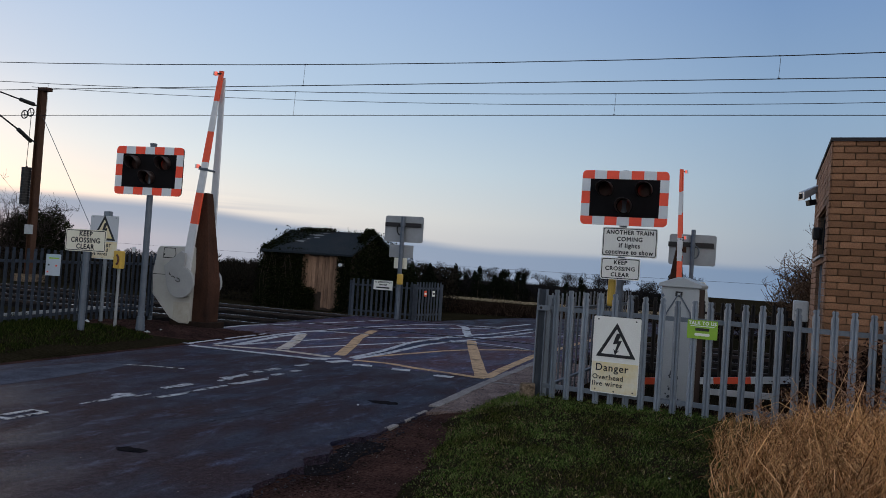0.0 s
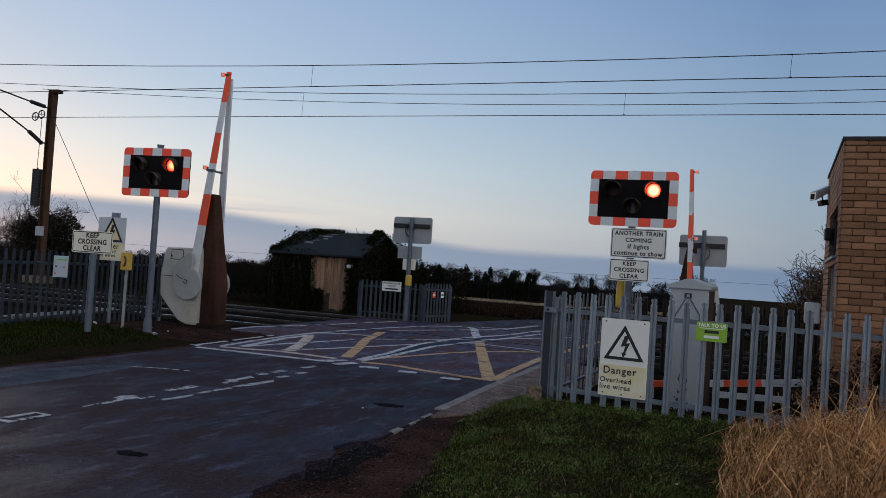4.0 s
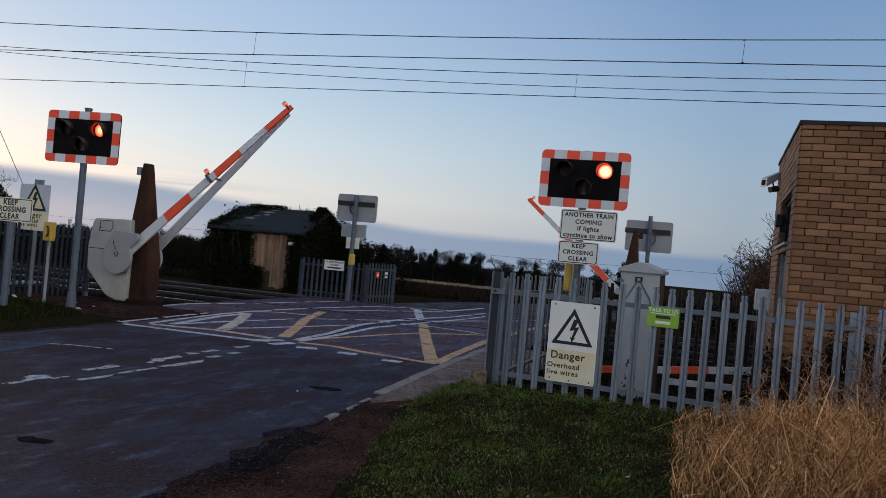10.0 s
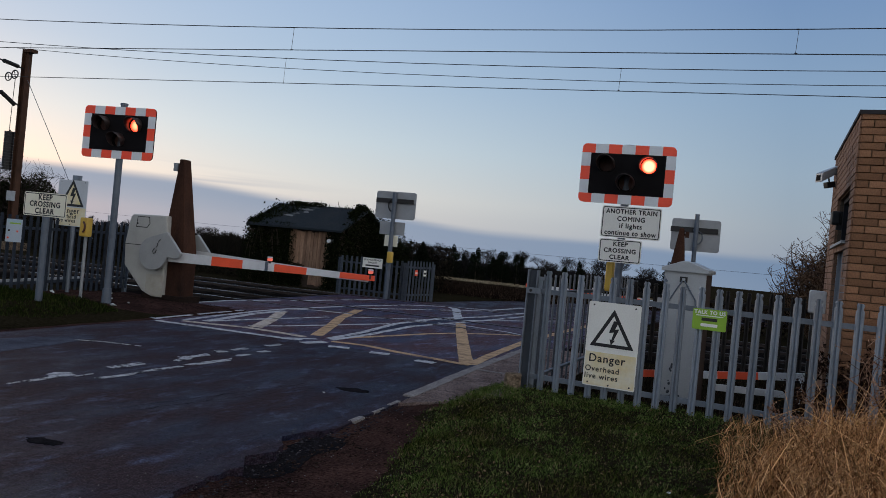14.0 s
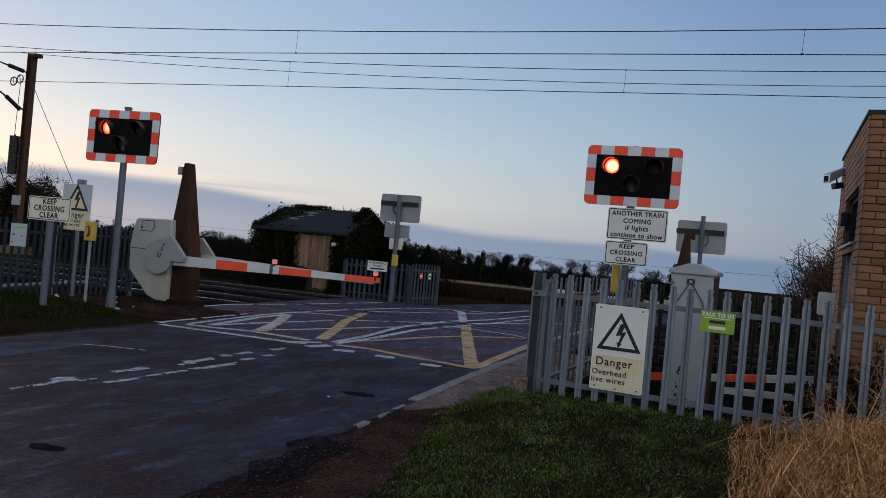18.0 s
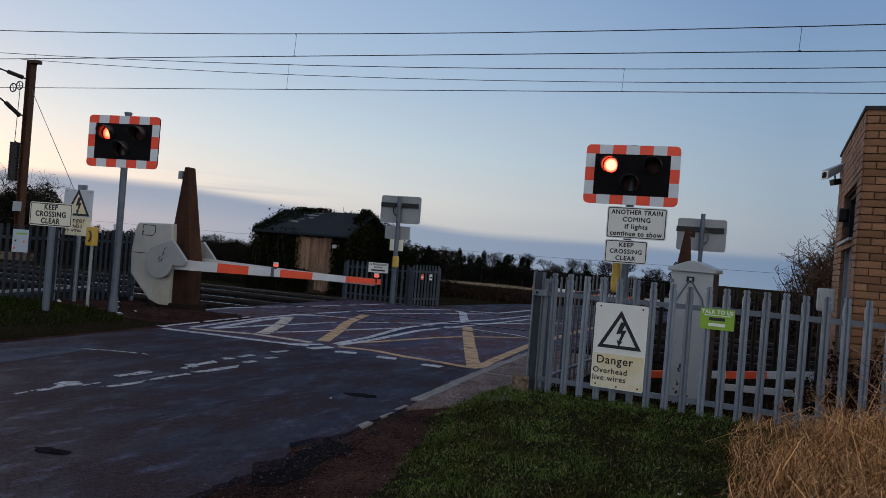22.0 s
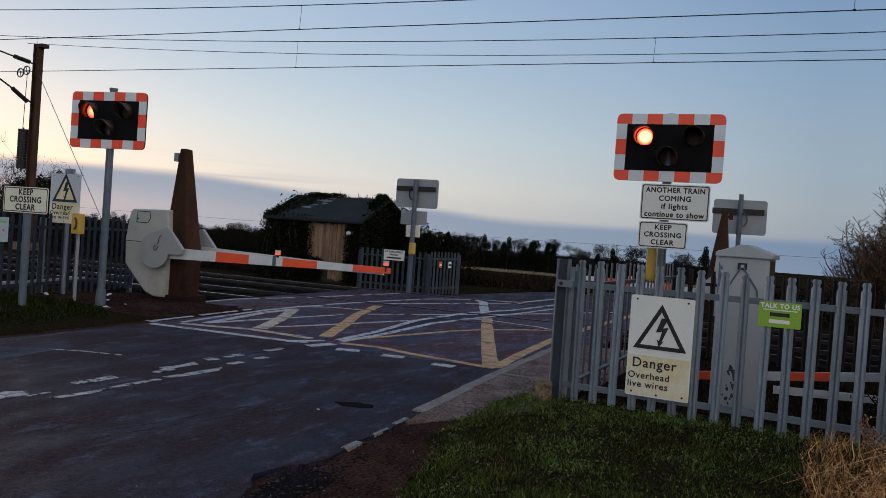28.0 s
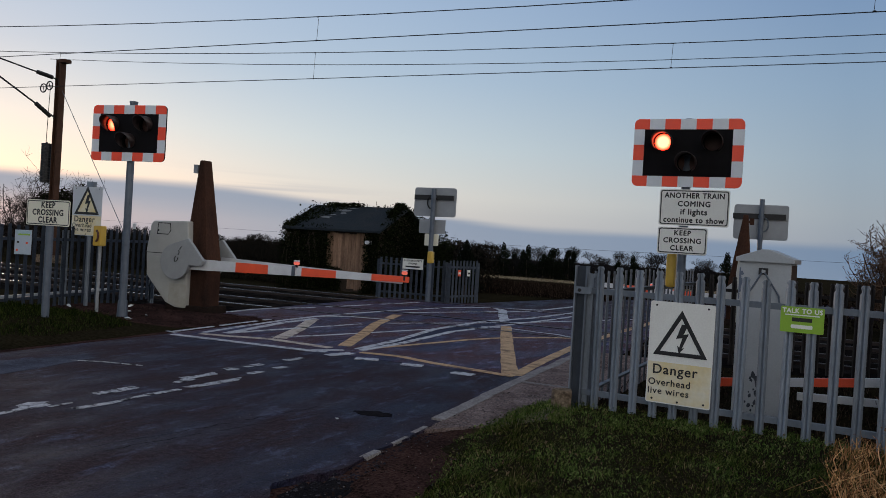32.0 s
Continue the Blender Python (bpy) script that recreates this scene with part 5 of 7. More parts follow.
def build_barrier(m, length, pillar_h, label, group="barriers", striped=False, hub=0.90, shift=0.0):
    """A barrier machine whose boom points along its own +x when lowered; the hub sits at (0, y, 0.95)."""
    bar = thing("level_crossing_barrier", label, "barrier", m, group)
    out = [(-0.61, 1.53), (-0.56, 1.60), (0.22, 1.62), (0.26, 1.2), (0.26, 0.08), (0.02, 0.08), (-0.20, 0.16), (-0.66, 0.62), (-0.69, 1.05)]
    part("housing", soften(Geo().prism(out[::-1], -0.30, 0.36, "y"), 0.03), MACHINE, bar, "pale grey painted steel housing")
    part("lower_cover", Geo().prism([(0.03, 0.10), (0.262, 0.10), (0.262, 0.50), (-0.12, 0.50), (-0.12, 0.17)], -0.306, -0.301, "y"), CREAM, bar, "stained cream cover plate")
    part("seam", Geo().box(-0.68, -0.3035, 1.02, -0.22, -0.301, 1.032), BLACK_IRON, bar)
    part("hatch", frame_of([(-0.46, 1.36), (-0.2, 1.36), (-0.14, 1.44), (-0.16, 1.57), (-0.44, 1.57)], [(-0.445, 1.375), (-0.205, 1.375), (-0.155, 1.445), (-0.172, 1.557), (-0.43, 1.557)], -0.304, -0.301), BLACK_IRON, bar)
    part("lock", Geo().rod((-0.43, -0.31, 1.43), (-0.43, -0.30, 1.43), 0.02, n=8), BLACK_IRON, bar)
    part("plinth", soften(Geo().box(-0.22, -0.28, -0.05, 0.66, 0.34, 0.13), 0.015), BASE_DARK, bar, "dark base frame")
    pillar = Geo()
    v = []
    for z, a, b, d in ((0.0, 0.08, 0.60, 0.20), (0.9 if pillar_h > 2.5 else 0.3, 0.08, 0.60 if pillar_h > 2.5 else 0.45, 0.20), (pillar_h, 0.24, 0.345, 0.10)):
        v += [(a + shift, -d, z), (b + shift, -d, z), (b + shift, d, z), (a + shift, d, z)]
    f = [(0, 1, 5, 4), (1, 2, 6, 5), (2, 3, 7, 6), (3, 0, 4, 7), (4, 5, 9, 8), (5, 6, 10, 9), (6, 7, 11, 10), (7, 4, 8, 11), (8, 9, 10, 11), (3, 2, 1, 0)]
    part("pillar", soften(pillar.add(v, f), 0.02), RUST, bar, "tall tapered rust-brown steel pillar")
    part("pillar_lamp", Geo().box(0.11 + shift, -0.1, pillar_h - 0.23, 0.2 + shift, 0.05, pillar_h - 0.08).box(0.19 + shift, -0.04, pillar_h - 0.19, 0.30 + shift, 0.0, pillar_h - 0.13), RUST if striped else SIGN_BACK, bar)
    # the boom: two arms that meet at the tip, with hub plates on both sides
    boom = part("boom", Geo().rod((0, -0.42, 0), (0, 0.50, 0), 0.05, n=12), MACHINE_GREY, bar, "red and white striped boom of two arms")
    boom.location = (0.045 if striped else 0.1, 0, hub)
    for y, s in ((-0.42, -1), (0.50, 1)):
        n, pts = 26, []
        for i in range(n):
            a = radians(110 + 242 * i / (n - 1))
            pts.append((0.315 * math.cos(a), 0.315 * math.sin(a)))
        pts += [(0.50, -0.05), (0.58, -0.03), (0.62, 0.06), (0.27, 0.425)]
        part("hub_plate", soften(Geo().prism(pts, y - 0.035, y + 0.035, "y"), 0.012), MACHINE_GREY, boom, "grey round hub plate")
    if not striped:
        for pts in (((0.03, 0.10), (0.0, 0.045), (0.015, 0.0), (0.06, 0.015), (0.08, 0.075)), ((0.075, 0.12), (0.10, 0.17), (0.085, 0.20)), ((0.11, 0.215), (0.12, 0.255), (0.155, 0.27))):
            part("scrawl_stroke", Geo().line([(x, -0.456, z) for x, z in pts], 0.009, 6), INK, boom, "black scrawled mark")
    n = 6
    x0, yt = 0.2, 0.02
    step = (length - 0.55) / n
    for i in range(n):
        a, b = (x0 if i == 0 else 0.55 + i * step), 0.55 + (i + 1) * step
        ya, yb = -0.355 + (yt + 0.355) * a / length, -0.355 + (yt + 0.355) * b / length
        ha, hb = 0.20 - 0.11 * a / length, 0.20 - 0.11 * b / length
        da, db = 0.05 - 0.08 * (1 - a / length), 0.05 - 0.08 * (1 - b / length)
        g = Geo().add([(a, ya - 0.025, da - ha / 2), (b, yb - 0.025, db - hb / 2), (b, yb + 0.025, db - hb / 2), (a, ya + 0.025, da - ha / 2), (a, ya - 0.025, da + ha / 2), (b, yb - 0.025, db + hb / 2), (b, yb + 0.025, db + hb / 2), (a, ya + 0.025, da + ha / 2)],
                      [(3, 2, 1, 0), (4, 5, 6, 7), (0, 1, 5, 4), (1, 2, 6, 5), (2, 3, 7, 6), (3, 0, 4, 7)])
        part("boom_stripe", g, RED_DULL if i % 2 else BOOM_WHITE, boom)
    if striped:
        for i in range(n):
            a, b = 0.3 + i * (length - 0.3) / n, 0.3 + (i + 1) * (length - 0.3) / n
            part("boom_stripe", Geo().bar((a, 0.465 - 0.40 * a / length, 0.02), (b, 0.465 - 0.40 * b / length, 0.03), 0.045, 0.15 - 0.016 * i), RED_DULL if i % 2 else BOOM_WHITE, boom)
    else:
        part("rear_arm", Geo().add([(0.3, 0.44, -0.08), (length * 0.97, 0.045, -0.03), (length * 0.97, 0.08, -0.03), (0.3, 0.49, -0.08), (0.3, 0.44, 0.10), (length * 0.97, 0.045, 0.07), (length * 0.97, 0.08, 0.07), (0.3, 0.49, 0.10)],
                                   [(3, 2, 1, 0), (4, 5, 6, 7), (0, 1, 5, 4), (1, 2, 6, 5), (2, 3, 7, 6), (3, 0, 4, 7)]), BOOM_WHITE, boom, "white rear arm")
    mid = length * 0.53
    part("cross_brace", Geo().rod((mid, -0.20, 0.05), (mid, 0.28, 0.05), 0.022, n=8).box(mid - 0.025, -0.21, -0.06, mid + 0.025, -0.13, 0.11), POSTGREY, boom)
    for x, y in ((length * 0.54, 0.20 if striped else -0.16), (length * 0.985, 0.0)):
        lamp = part("boom_lamp", soften(Geo().box(x - 0.042, y - 0.045, 0.125, x + 0.042, y + 0.025, 0.178), 0.02), BOOM_GLOW, boom, "small red boom lamp")
        part("lamp_top", soften(Geo().box(x - 0.040, y - 0.043, 0.180, x + 0.040, y + 0.023, 0.205), 0.008), SIGN_DULL, lamp, "pale lamp top")
        part("lamp_bracket", Geo().box(x - 0.015, y - 0.015, 0.03, x + 0.015, y + 0.015, 0.125), BLACK_IRON, boom)
    return bar, boom


near_barrier, near_boom = build_barrier(pose(-10.22, 13.62, 0.0), 4.33, 2.72, "crossing barrier with striped boom, pale housing and rusty pillar")
far_barrier, far_boom = build_barrier(pose(-1.02, 22.0, 0.0, 0, 0, 180), 3.97, 2.58, "distant crossing barrier with striped boom across the far lane", striped=True, hub=0.58, shift=-0.16)

# ---- trackside cabinet ----
cab = thing("equipment_cabinet", "tall grey steel equipment cabinet with peaked lid and chipped paint", "cabinet", pose(-0.465, 10.0, 0.0, 0, 0, -7))
part("body", soften(Geo().box(-0.22, -0.10, 0.0, 0.22, 0.36, 1.50), 0.008), CABINET, cab)
part("lid", soften(Geo().prism([(-0.25, 1.49), (0.25, 1.49), (0.25, 1.53), (0.03, 1.61), (-0.03, 1.61), (-0.25, 1.53)], -0.13, 0.39, "y"), 0.008), CABINET, cab)
part("side_panel", Geo().box(0.2195, -0.07, 0.05, 0.2235, 0.33, 1.475), STAINED, cab, "brown rust-stained side panel")
latch = part("handle_plate", Geo().box(-0.05, -0.112, 1.38, 0.03, -0.101, 1.44), BLACK_IRON, cab)
part("latch", soften(Geo().box(-0.025, -0.118, 1.395, 0.008, -0.111, 1.425), 0.003), CABINET, latch, "pale square latch")
part("lifting_strap", Geo().line([(-0.02, -0.112, 1.40), (-0.14, -0.112, 1.18), (-0.16, -0.112, 1.12)], 0.008).line([(0.0, -0.112, 1.40), (0.13, -0.112, 1.20), (0.14, -0.112, 1.13)], 0.008), POSTGREY, cab)
part("plinth", Geo().box(-0.26, -0.14, -0.05, 0.26, 0.4, 0.03), CONCRETE, cab)
rnd = random.Random(21)
for k in range(26):
    x, z = rnd.choice((-0.06, -0.02, 0.0)) + rnd.uniform(-0.05, 0.05), rnd.choice((0.20, 0.32, 0.36, 0.42, 0.46)) + rnd.uniform(-0.06, 0.06)
    r = rnd.uniform(0.007, 0.024)
    pts = [(x + r * rnd.uniform(0.5, 1.2) * math.cos(i * 0.9), z + 1.5 * r * rnd.uniform(0.5, 1.2) * math.sin(i * 0.9)) for i in range(7)]
    part("paint_chip", Geo().prism(pts, -0.1025, -0.1005, "y"), CHIP, cab)
# paint peeling off down one edge
for k in range(9):
    z, w = 1.16 + 0.032 * k, rnd.uniform(0.02, 0.055) * (1.0 if 2 < k < 8 else 0.5)
    part("paint_chip", Geo().prism([(-0.216, z - 0.016), (-0.216 + w * rnd.uniform(0.5, 1), z - 0.018), (-0.216 + w, z + rnd.uniform(-0.01, 0.01)), (-0.216 + w * rnd.uniform(0.4, 1), z + 0.02), (-0.216, z + 0.017)], -0.1025 - 0.0002 * (k % 2), -0.1005, "y"), PEEL, cab)

# ---- the spare boom lying behind the fence ----
spare = thing("spare_barrier_boom", "red and white striped boom resting low on white supports", "barrier boom", pose(0, 11.0, 0))
for i, (a, b) in enumerate(((-1.1, -0.55), (-0.55, -0.05), (-0.05, 0.40), (0.40, 0.98))):
    part("boom_stripe", Geo().bar((a, 0, 0.30 + 0.115 * (a + 0.1)), (b, 0, 0.30 + 0.115 * (b + 0.1)), 0.05, 0.085), BOOM_WHITE if i % 2 else RED_DULL, spare)
part("lower_rail", Geo().bar((-0.12, 0.06, 0.15), (0.95, 0.06, 0.18), 0.05, 0.075), BOOM_WHITE, spare)
for x in (-0.95, 0.9):
    part("support", Geo().box(x - 0.03, 0.10, -0.02, x + 0.03, 0.16, 0.31 + 0.1 * x), BOOM_WHITE, spare)

# ---- hut ----


def build_hut():
    x0, x1, y0, y1, eave, ridge = -13.35, -10.50, 21.55, 24.6, 1.765, 2.39
    hut = thing("wooden_hut", "old ivy-grown timber hut with dark pitched roof", "hut")
    ym = (y0 + y1) / 2
    part("wall", Geo().box(x0, y0, -0.05, x1, y0 + 0.1, eave), BARK, hut, "dark front wall")
    for x in (x0, x1 - 0.1):
        part("wall", Geo().prism([(y0 + 0.1, -0.05), (y1, -0.05), (y1, eave), (ym, ridge - 0.05), (y0 + 0.1, eave)], x, x + 0.1, "x"), BARK, hut, "dark gable wall")
    part("wall", Geo().box(x0 + 0.1, y1 - 0.1, -0.05, x1 - 0.1, y1, eave), BARK, hut, "dark back wall")
    slope = (ridge - eave) / (ym - y0)
    for s in (-1, 1):
        ye = ym + s * (ym - y0 + 0.25)
        ze = ridge - slope * (ym - y0 + 0.25)
        g = Geo().add([(x0 - 0.15, ym, ridge), (x1 + 0.15, ym, ridge), (x1 + 0.15, ye, ze), (x0 - 0.15, ye, ze)] + [(x0 - 0.15, ym, ridge + 0.06), (x1 + 0.15, ym, ridge + 0.06), (x1 + 0.15, ye, ze + 0.06), (x0 - 0.15, ye, ze + 0.06)],
                      [(0, 1, 2, 3), (7, 6, 5, 4), (0, 4, 5, 1), (1, 5, 6, 2), (2, 6, 7, 3), (3, 7, 4, 0)])
        part("roof", g, SLATE, hut, "dark felted roof slope")
    rnd = random.Random(5)
    for cx, d, w, h in ((-12.35, 0.35, 0.42, 0.13), (-12.2, 0.62, 0.2, 0.1), (-12.6, 0.95, 0.35, 0.14), (-12.45, 0.75, 0.22, 0.07), (-12.15, 0.2, 0.25, 0.05)):
        p = []
        for i in range(9):
            a = i * 0.698
            u, q = cx + w * math.cos(a) * rnd.uniform(0.3, 1.0), d + h * math.sin(a) * rnd.uniform(0.2, 1.0)
            p.append((u, ym - q, ridge - slope * q + 0.064))
        part("roof_patch", Geo().add(p, [tuple(range(9))[::-1]]), SLATE_PALE, hut, "pale bare patch on the roof")
    # boarded door
    door = part("door", Geo().box(-12.10, y0 - 0.02, 0.0, -10.78, y0 - 0.005, 1.66), BARK, hut, "boarded timber door")
    x = -12.10
    while x < -10.80:
        w = rnd.uniform(0.085, 0.14)
        low = 0.55 + rnd.uniform(-0.25, 0.15) if x < -11.5 else 0.04 + rnd.uniform(0, 0.05)
        part("plank", Geo().box(x, y0 - 0.045 - rnd.uniform(0, 0.012), low, min(x + w - rnd.uniform(0.006, 0.022), -10.78), y0 - 0.02, 1.66 - rnd.uniform(0, 0.06)), TIMBER, door)
        x += w
    lamp = part("lamp", Geo().rod((-10.70, y0 - 0.34, 1.40), (-10.70, y0, 1.40), 0.05, n=12), SIGN_DULL, hut, "small round white lamp")
    part("lamp_rim", Geo().rod((-10.70, y0 - 0.24, 1.40), (-10.70, y0 - 0.2, 1.40), 0.075, n=12), BLACK_IRON, lamp)
    return hut


build_hut()

# ---- brick building ----
BRICK_L, BRICK_H, JOINT = 0.225, 0.075, 0.010


def build_brick_house():
    x0, y0, top = 1.06, 9.68, 3.215
    length, deep = 5.0, 3.3
    turn = -3.0
    house = thing("brick_building", "flat-roofed brown brick relay building behind the fence", "building", pose(x0, y0, 0, 0, 0, turn))
    # walls stand in the building's own space: front along +x, side along +y
    part("core", Geo().box(0.02, 0.02, -0.1, length, 0.2, top), MORTAR, house, "dark mortar bed")
    wz0, wz1, wy0, wy1 = 1.98, 2.55, 0.47, 2.1
    dz1, dy0, dy1 = 1.92, 0.62, 1.9
    side = Geo()
    for a, b, c, d in ((0.2, wy0, -0.1, top), (wy1, deep, -0.1, top), (wy0, wy1, wz1, top), (wy0, wy1, dz1, wz0)):
        side.box(0.02, a, c, 0.2, b, d)
    part("core", side, MORTAR, house, "dark mortar bed")
    part("core", Geo().box(0.2, deep - 0.2, -0.1, length, deep, top).box(length - 0.2, 0.2, -0.1, length, deep - 0.2, top), MORTAR, house, "dark mortar bed")
    part("roof", Geo().box(-0.025, -0.025, top, length + 0.02, deep + 0.02, top + 0.04), COPING, house, "thin dark roof edge")
    part("window", Geo().box(0.10, wy0, wz0, 0.13, wy1, wz1), GLASS_DARK, house, "dark side window")
    part("window_frame", Geo().box(0.06, wy0, wz0, 0.10, wy0 + 0.05, wz1).box(0.06, wy1 - 0.05, wz0, 0.10, wy1, wz1).box(0.06, wy0, wz1 - 0.05, 0.10, wy1, wz1), COPING, house)
    part("window_sill", Geo().box(-0.05, wy0 - 0.03, wz0 - 0.03, 0.10, wy1 + 0.03, wz0), SIGN_BACK, house)
    part("door", Geo().box(0.07, dy0, 0.0, 0.11, dy1, dz1), POSTGREY, house, "grey steel side door")
    for y in (dy0 - 0.005, dy1 + 0.005):
        part("door_jamb", Geo().box(0.03, y - 0.035, 0, 0.07, y + 0.035, dz1), SIGN_BACK, house)
    full = Geo().box(0.004, -0.010, 0.004, BRICK_L - 0.004, 0.03, BRICK_H - 0.004)
    shape = soften(full, 0.004, 1).mesh("brick")
    half = soften(Geo().box(0.004, -0.010, 0.004, BRICK_L / 2 - 0.004, 0.03, BRICK_H - 0.004), 0.004, 1).mesh("brick_half")
    rest, rnd = Geo(), random.Random(8)
    rows = int(top / BRICK_H)
    count = 0
    for j in range(rows + 1):
        z = j * BRICK_H + 0.01
        if z + BRICK_H > top + 0.02:
            break
        x = 0.0
        first = True
        while x < length - 0.05:
            if first and j % 2:
                me, w = half, BRICK_L / 2
            else:
                me, w = shape, BRICK_L
            first = False
            w2 = min(w, length - x)
            if x < 1.5 and j > 4 and count < 300:
                b = part("brick", me, BRICK, house)
                b.location = (x, 0.0 + rnd.uniform(-0.002, 0.002), z)
                count += 1
            else:
                rest.box(x + 0.005, -0.011, z + 0.005, x + w2 - 0.005, 0.03, z + BRICK_H - 0.005)
            x += w
        y = 0.0 if j % 2 else BRICK_L / 2
        if not j % 2:
            rest.box(-0.011, 0.005, z + 0.005, 0.03, BRICK_L / 2 - 0.005, z + BRICK_H - 0.005)
        while y < deep - 0.05:
            b = min(y + BRICK_L, deep)
            zm = z + BRICK_H / 2
            segs = [(y, b)]
            for lo, hi, c, d in ((wy0, wy1, wz0 - 0.03, wz1), (dy0, dy1, -1, dz1)):
                if c < zm < d:
                    segs = [q for s in segs for q in ((s[0], min(s[1], lo)), (max(s[0], hi), s[1])) if q[1] - q[0] > 0.03]
            for a, e in segs:
                rest.box(-0.011 + rnd.uniform(-0.002, 0.002), a + 0.005, z + 0.005, 0.03, e - 0.005, z + BRICK_H - 0.005)
            y += BRICK_L
    tagged(part("brickwork", rest, BRICK_REST, house), "brown brick courses", kind="stuff")
    return house


BRICK_REST = surface("brick_brown_rest", (0.32, 0.170, 0.094), 0.88, second=(0.19, 0.098, 0.058), scale=5, fine=75, spread=0.4, bump=0.7, depth=0.006, grit=(0.78, 1.22))
build_brick_house()

cctv = thing("security_camera", "white security camera in a weather hood on the wall", "camera", pose(1.19, 12.55, 2.99, 0, 0, 0))
part("arm", Geo().bar((0.06, 0, -0.01), (-0.05, 0, -0.01), 0.04, 0.05), WHITE_PLASTIC, cctv)
g = Geo().add([(-0.27, -0.075, -0.085), (-0.27, 0.075, -0.085), (-0.23, 0.075, 0.035), (-0.23, -0.075, 0.035), (0.03, -0.045, -0.01), (0.03, 0.045, -0.01), (0.04, 0.045, 0.08), (0.04, -0.045, 0.08)],
              [(0, 1, 2, 3), (7, 6, 5, 4), (0, 4, 5, 1), (1, 5, 6, 2), (2, 6, 7, 3), (3, 7, 4, 0)])
body = part("camera_body", soften(g, 0.012), WHITE_PLASTIC, cctv)
body.matrix_basis = pose(0, 0, 0, 0, -16, 28)
part("lens_window", Geo().add([(-0.270, -0.03, -0.06), (-0.270, 0.045, -0.06), (-0.246, 0.045, 0.01), (-0.246, -0.03, 0.01), (-0.258, -0.03, -0.062), (-0.258, 0.045, -0.062), (-0.234, 0.045, 0.008), (-0.234, -0.03, 0.008)],
                              [(0, 3, 2, 1), (4, 5, 6, 7), (0, 1, 5, 4), (1, 2, 6, 5), (2, 3, 7, 6), (3, 0, 4, 7)]), PANEL_BLACK, body)
lamp_unit = part("lamp_unit", soften(Geo().box(-0.17, -0.05, -0.19, -0.06, 0.05, -0.11).box(-0.12, -0.01, -0.115, -0.10, 0.01, 0.0), 0.012), BLACK_IRON, cctv)
lamp_unit.matrix_basis = pose(0, 0, 0, 0, -14, 28)
flood = thing("wall_floodlight", "small dark floodlight fixed to the brick wall", "floodlight", pose(1.16, 11.4, 2.28))
part("case", soften(Geo().box(-0.10, -0.07, -0.06, -0.0, 0.07, 0.10), 0.025), BLACK_IRON, flood)
part("bracket", Geo().box(-0.04, -0.03, -0.12, 0.02, 0.03, 0.1), BLACK_IRON, flood)
box = thing("junction_box", "white plastic junction box on a post behind the fence", "junction box", pose(0.84, 10.1, 0.0))
part("case", soften(Geo().box(-0.06, -0.06, 1.19, 0.10, 0.08, 1.43), 0.02), WHITE_PLASTIC, box)
part("post", Geo().box(-0.03, 0.0, 0.0, 0.03, 0.05, 1.2), BLACK_IRON, box)

# ---- palisade fences ----


def pale_mesh(h, w=0.07, name="pale", deep=1.0):
    """A W-section steel pale with a split, rounded head."""
    sec = [(-0.5, 0.0), (-0.32, -0.02), (-0.12, -0.02), (0.0, -0.008), (0.12, -0.02), (0.32, -0.02), (0.5, 0.0)]
    t = 0.004
    ring = [(u * w, d * deep) for u, d in sec] + [(u * w, d * deep + t) for u, d in sec[::-1]]
    g = Geo()
    n = len(ring)
    levels = [(0.0, 1.0), (h - 0.07, 1.0), (h - 0.055, 0.72), (h - 0.04, 0.74), (h - 0.02, 0.95), (h, 0.62)]
    for z, k in levels:
        g.v += [(u * k, d, z) for u, d in ring]
    for a in range(len(levels) - 1):
        for i in range(n):
            j = (i + 1) % n
            g.f.append((a * n + i, a * n + j, (a + 1) * n + j, (a + 1) * n + i))
    g.f.append(tuple((len(levels) - 1) * n + i for i in range(n)))
    return g.mesh(name)


def build_fence(a, b, z0, h, gap, label, posts=2.75, flip=False, rails=(0.16, 0.84), post_side=0.06, start=0.08, metal=None, deep=1.0, post_metal=None, rail_metal=None):
    metal = metal or GALV
    a, b = Vector(a), Vector(b)
    L = (b - a).length
    ang = math.degrees(math.atan2(b.y - a.y, b.x - a.x))
    fence = thing("palisade_fence", label, "fence", pose(a.x, a.y, z0, 0, 0, ang), "palisade fences")
    shape = pale_mesh(h, deep=deep)
    s = -1 if flip else 1
    rnd = random.Random(int(L * 100))
    for r in rails:
        z = r * h
        part("rail", Geo().box(0, s * 0.005, z - 0.024, L, s * 0.011, z + 0.024).box(0, s * 0.011, z + 0.018, L, s * 0.05, z + 0.024), rail_metal or metal, fence)
    x = start
    while x < L:
        p = part("pale", shape, metal, fence)
        p.matrix_basis = pose(x + rnd.uniform(-0.004, 0.004), 0, rnd.uniform(-0.012, 0.012), 0, rnd.uniform(-0.35, 0.35), 180 if flip else 0)
        x += gap
    n = max(1, round(L / posts))
    for k in range(n + 1):
        x = L * k / n
        part("post", Geo().box(x - 0.05, s * post_side - 0.03, -0.2, x + 0.05, s * post_side - 0.024, h - 0.06).box(x - 0.05, s * post_side + 0.024, -0.2, x + 0.05, s * post_side + 0.03, h - 0.06).box(x - 0.003, s * post_side - 0.024, -0.2, x + 0.003, s * post_side + 0.024, h - 0.06), post_metal or metal, fence)
    return fence


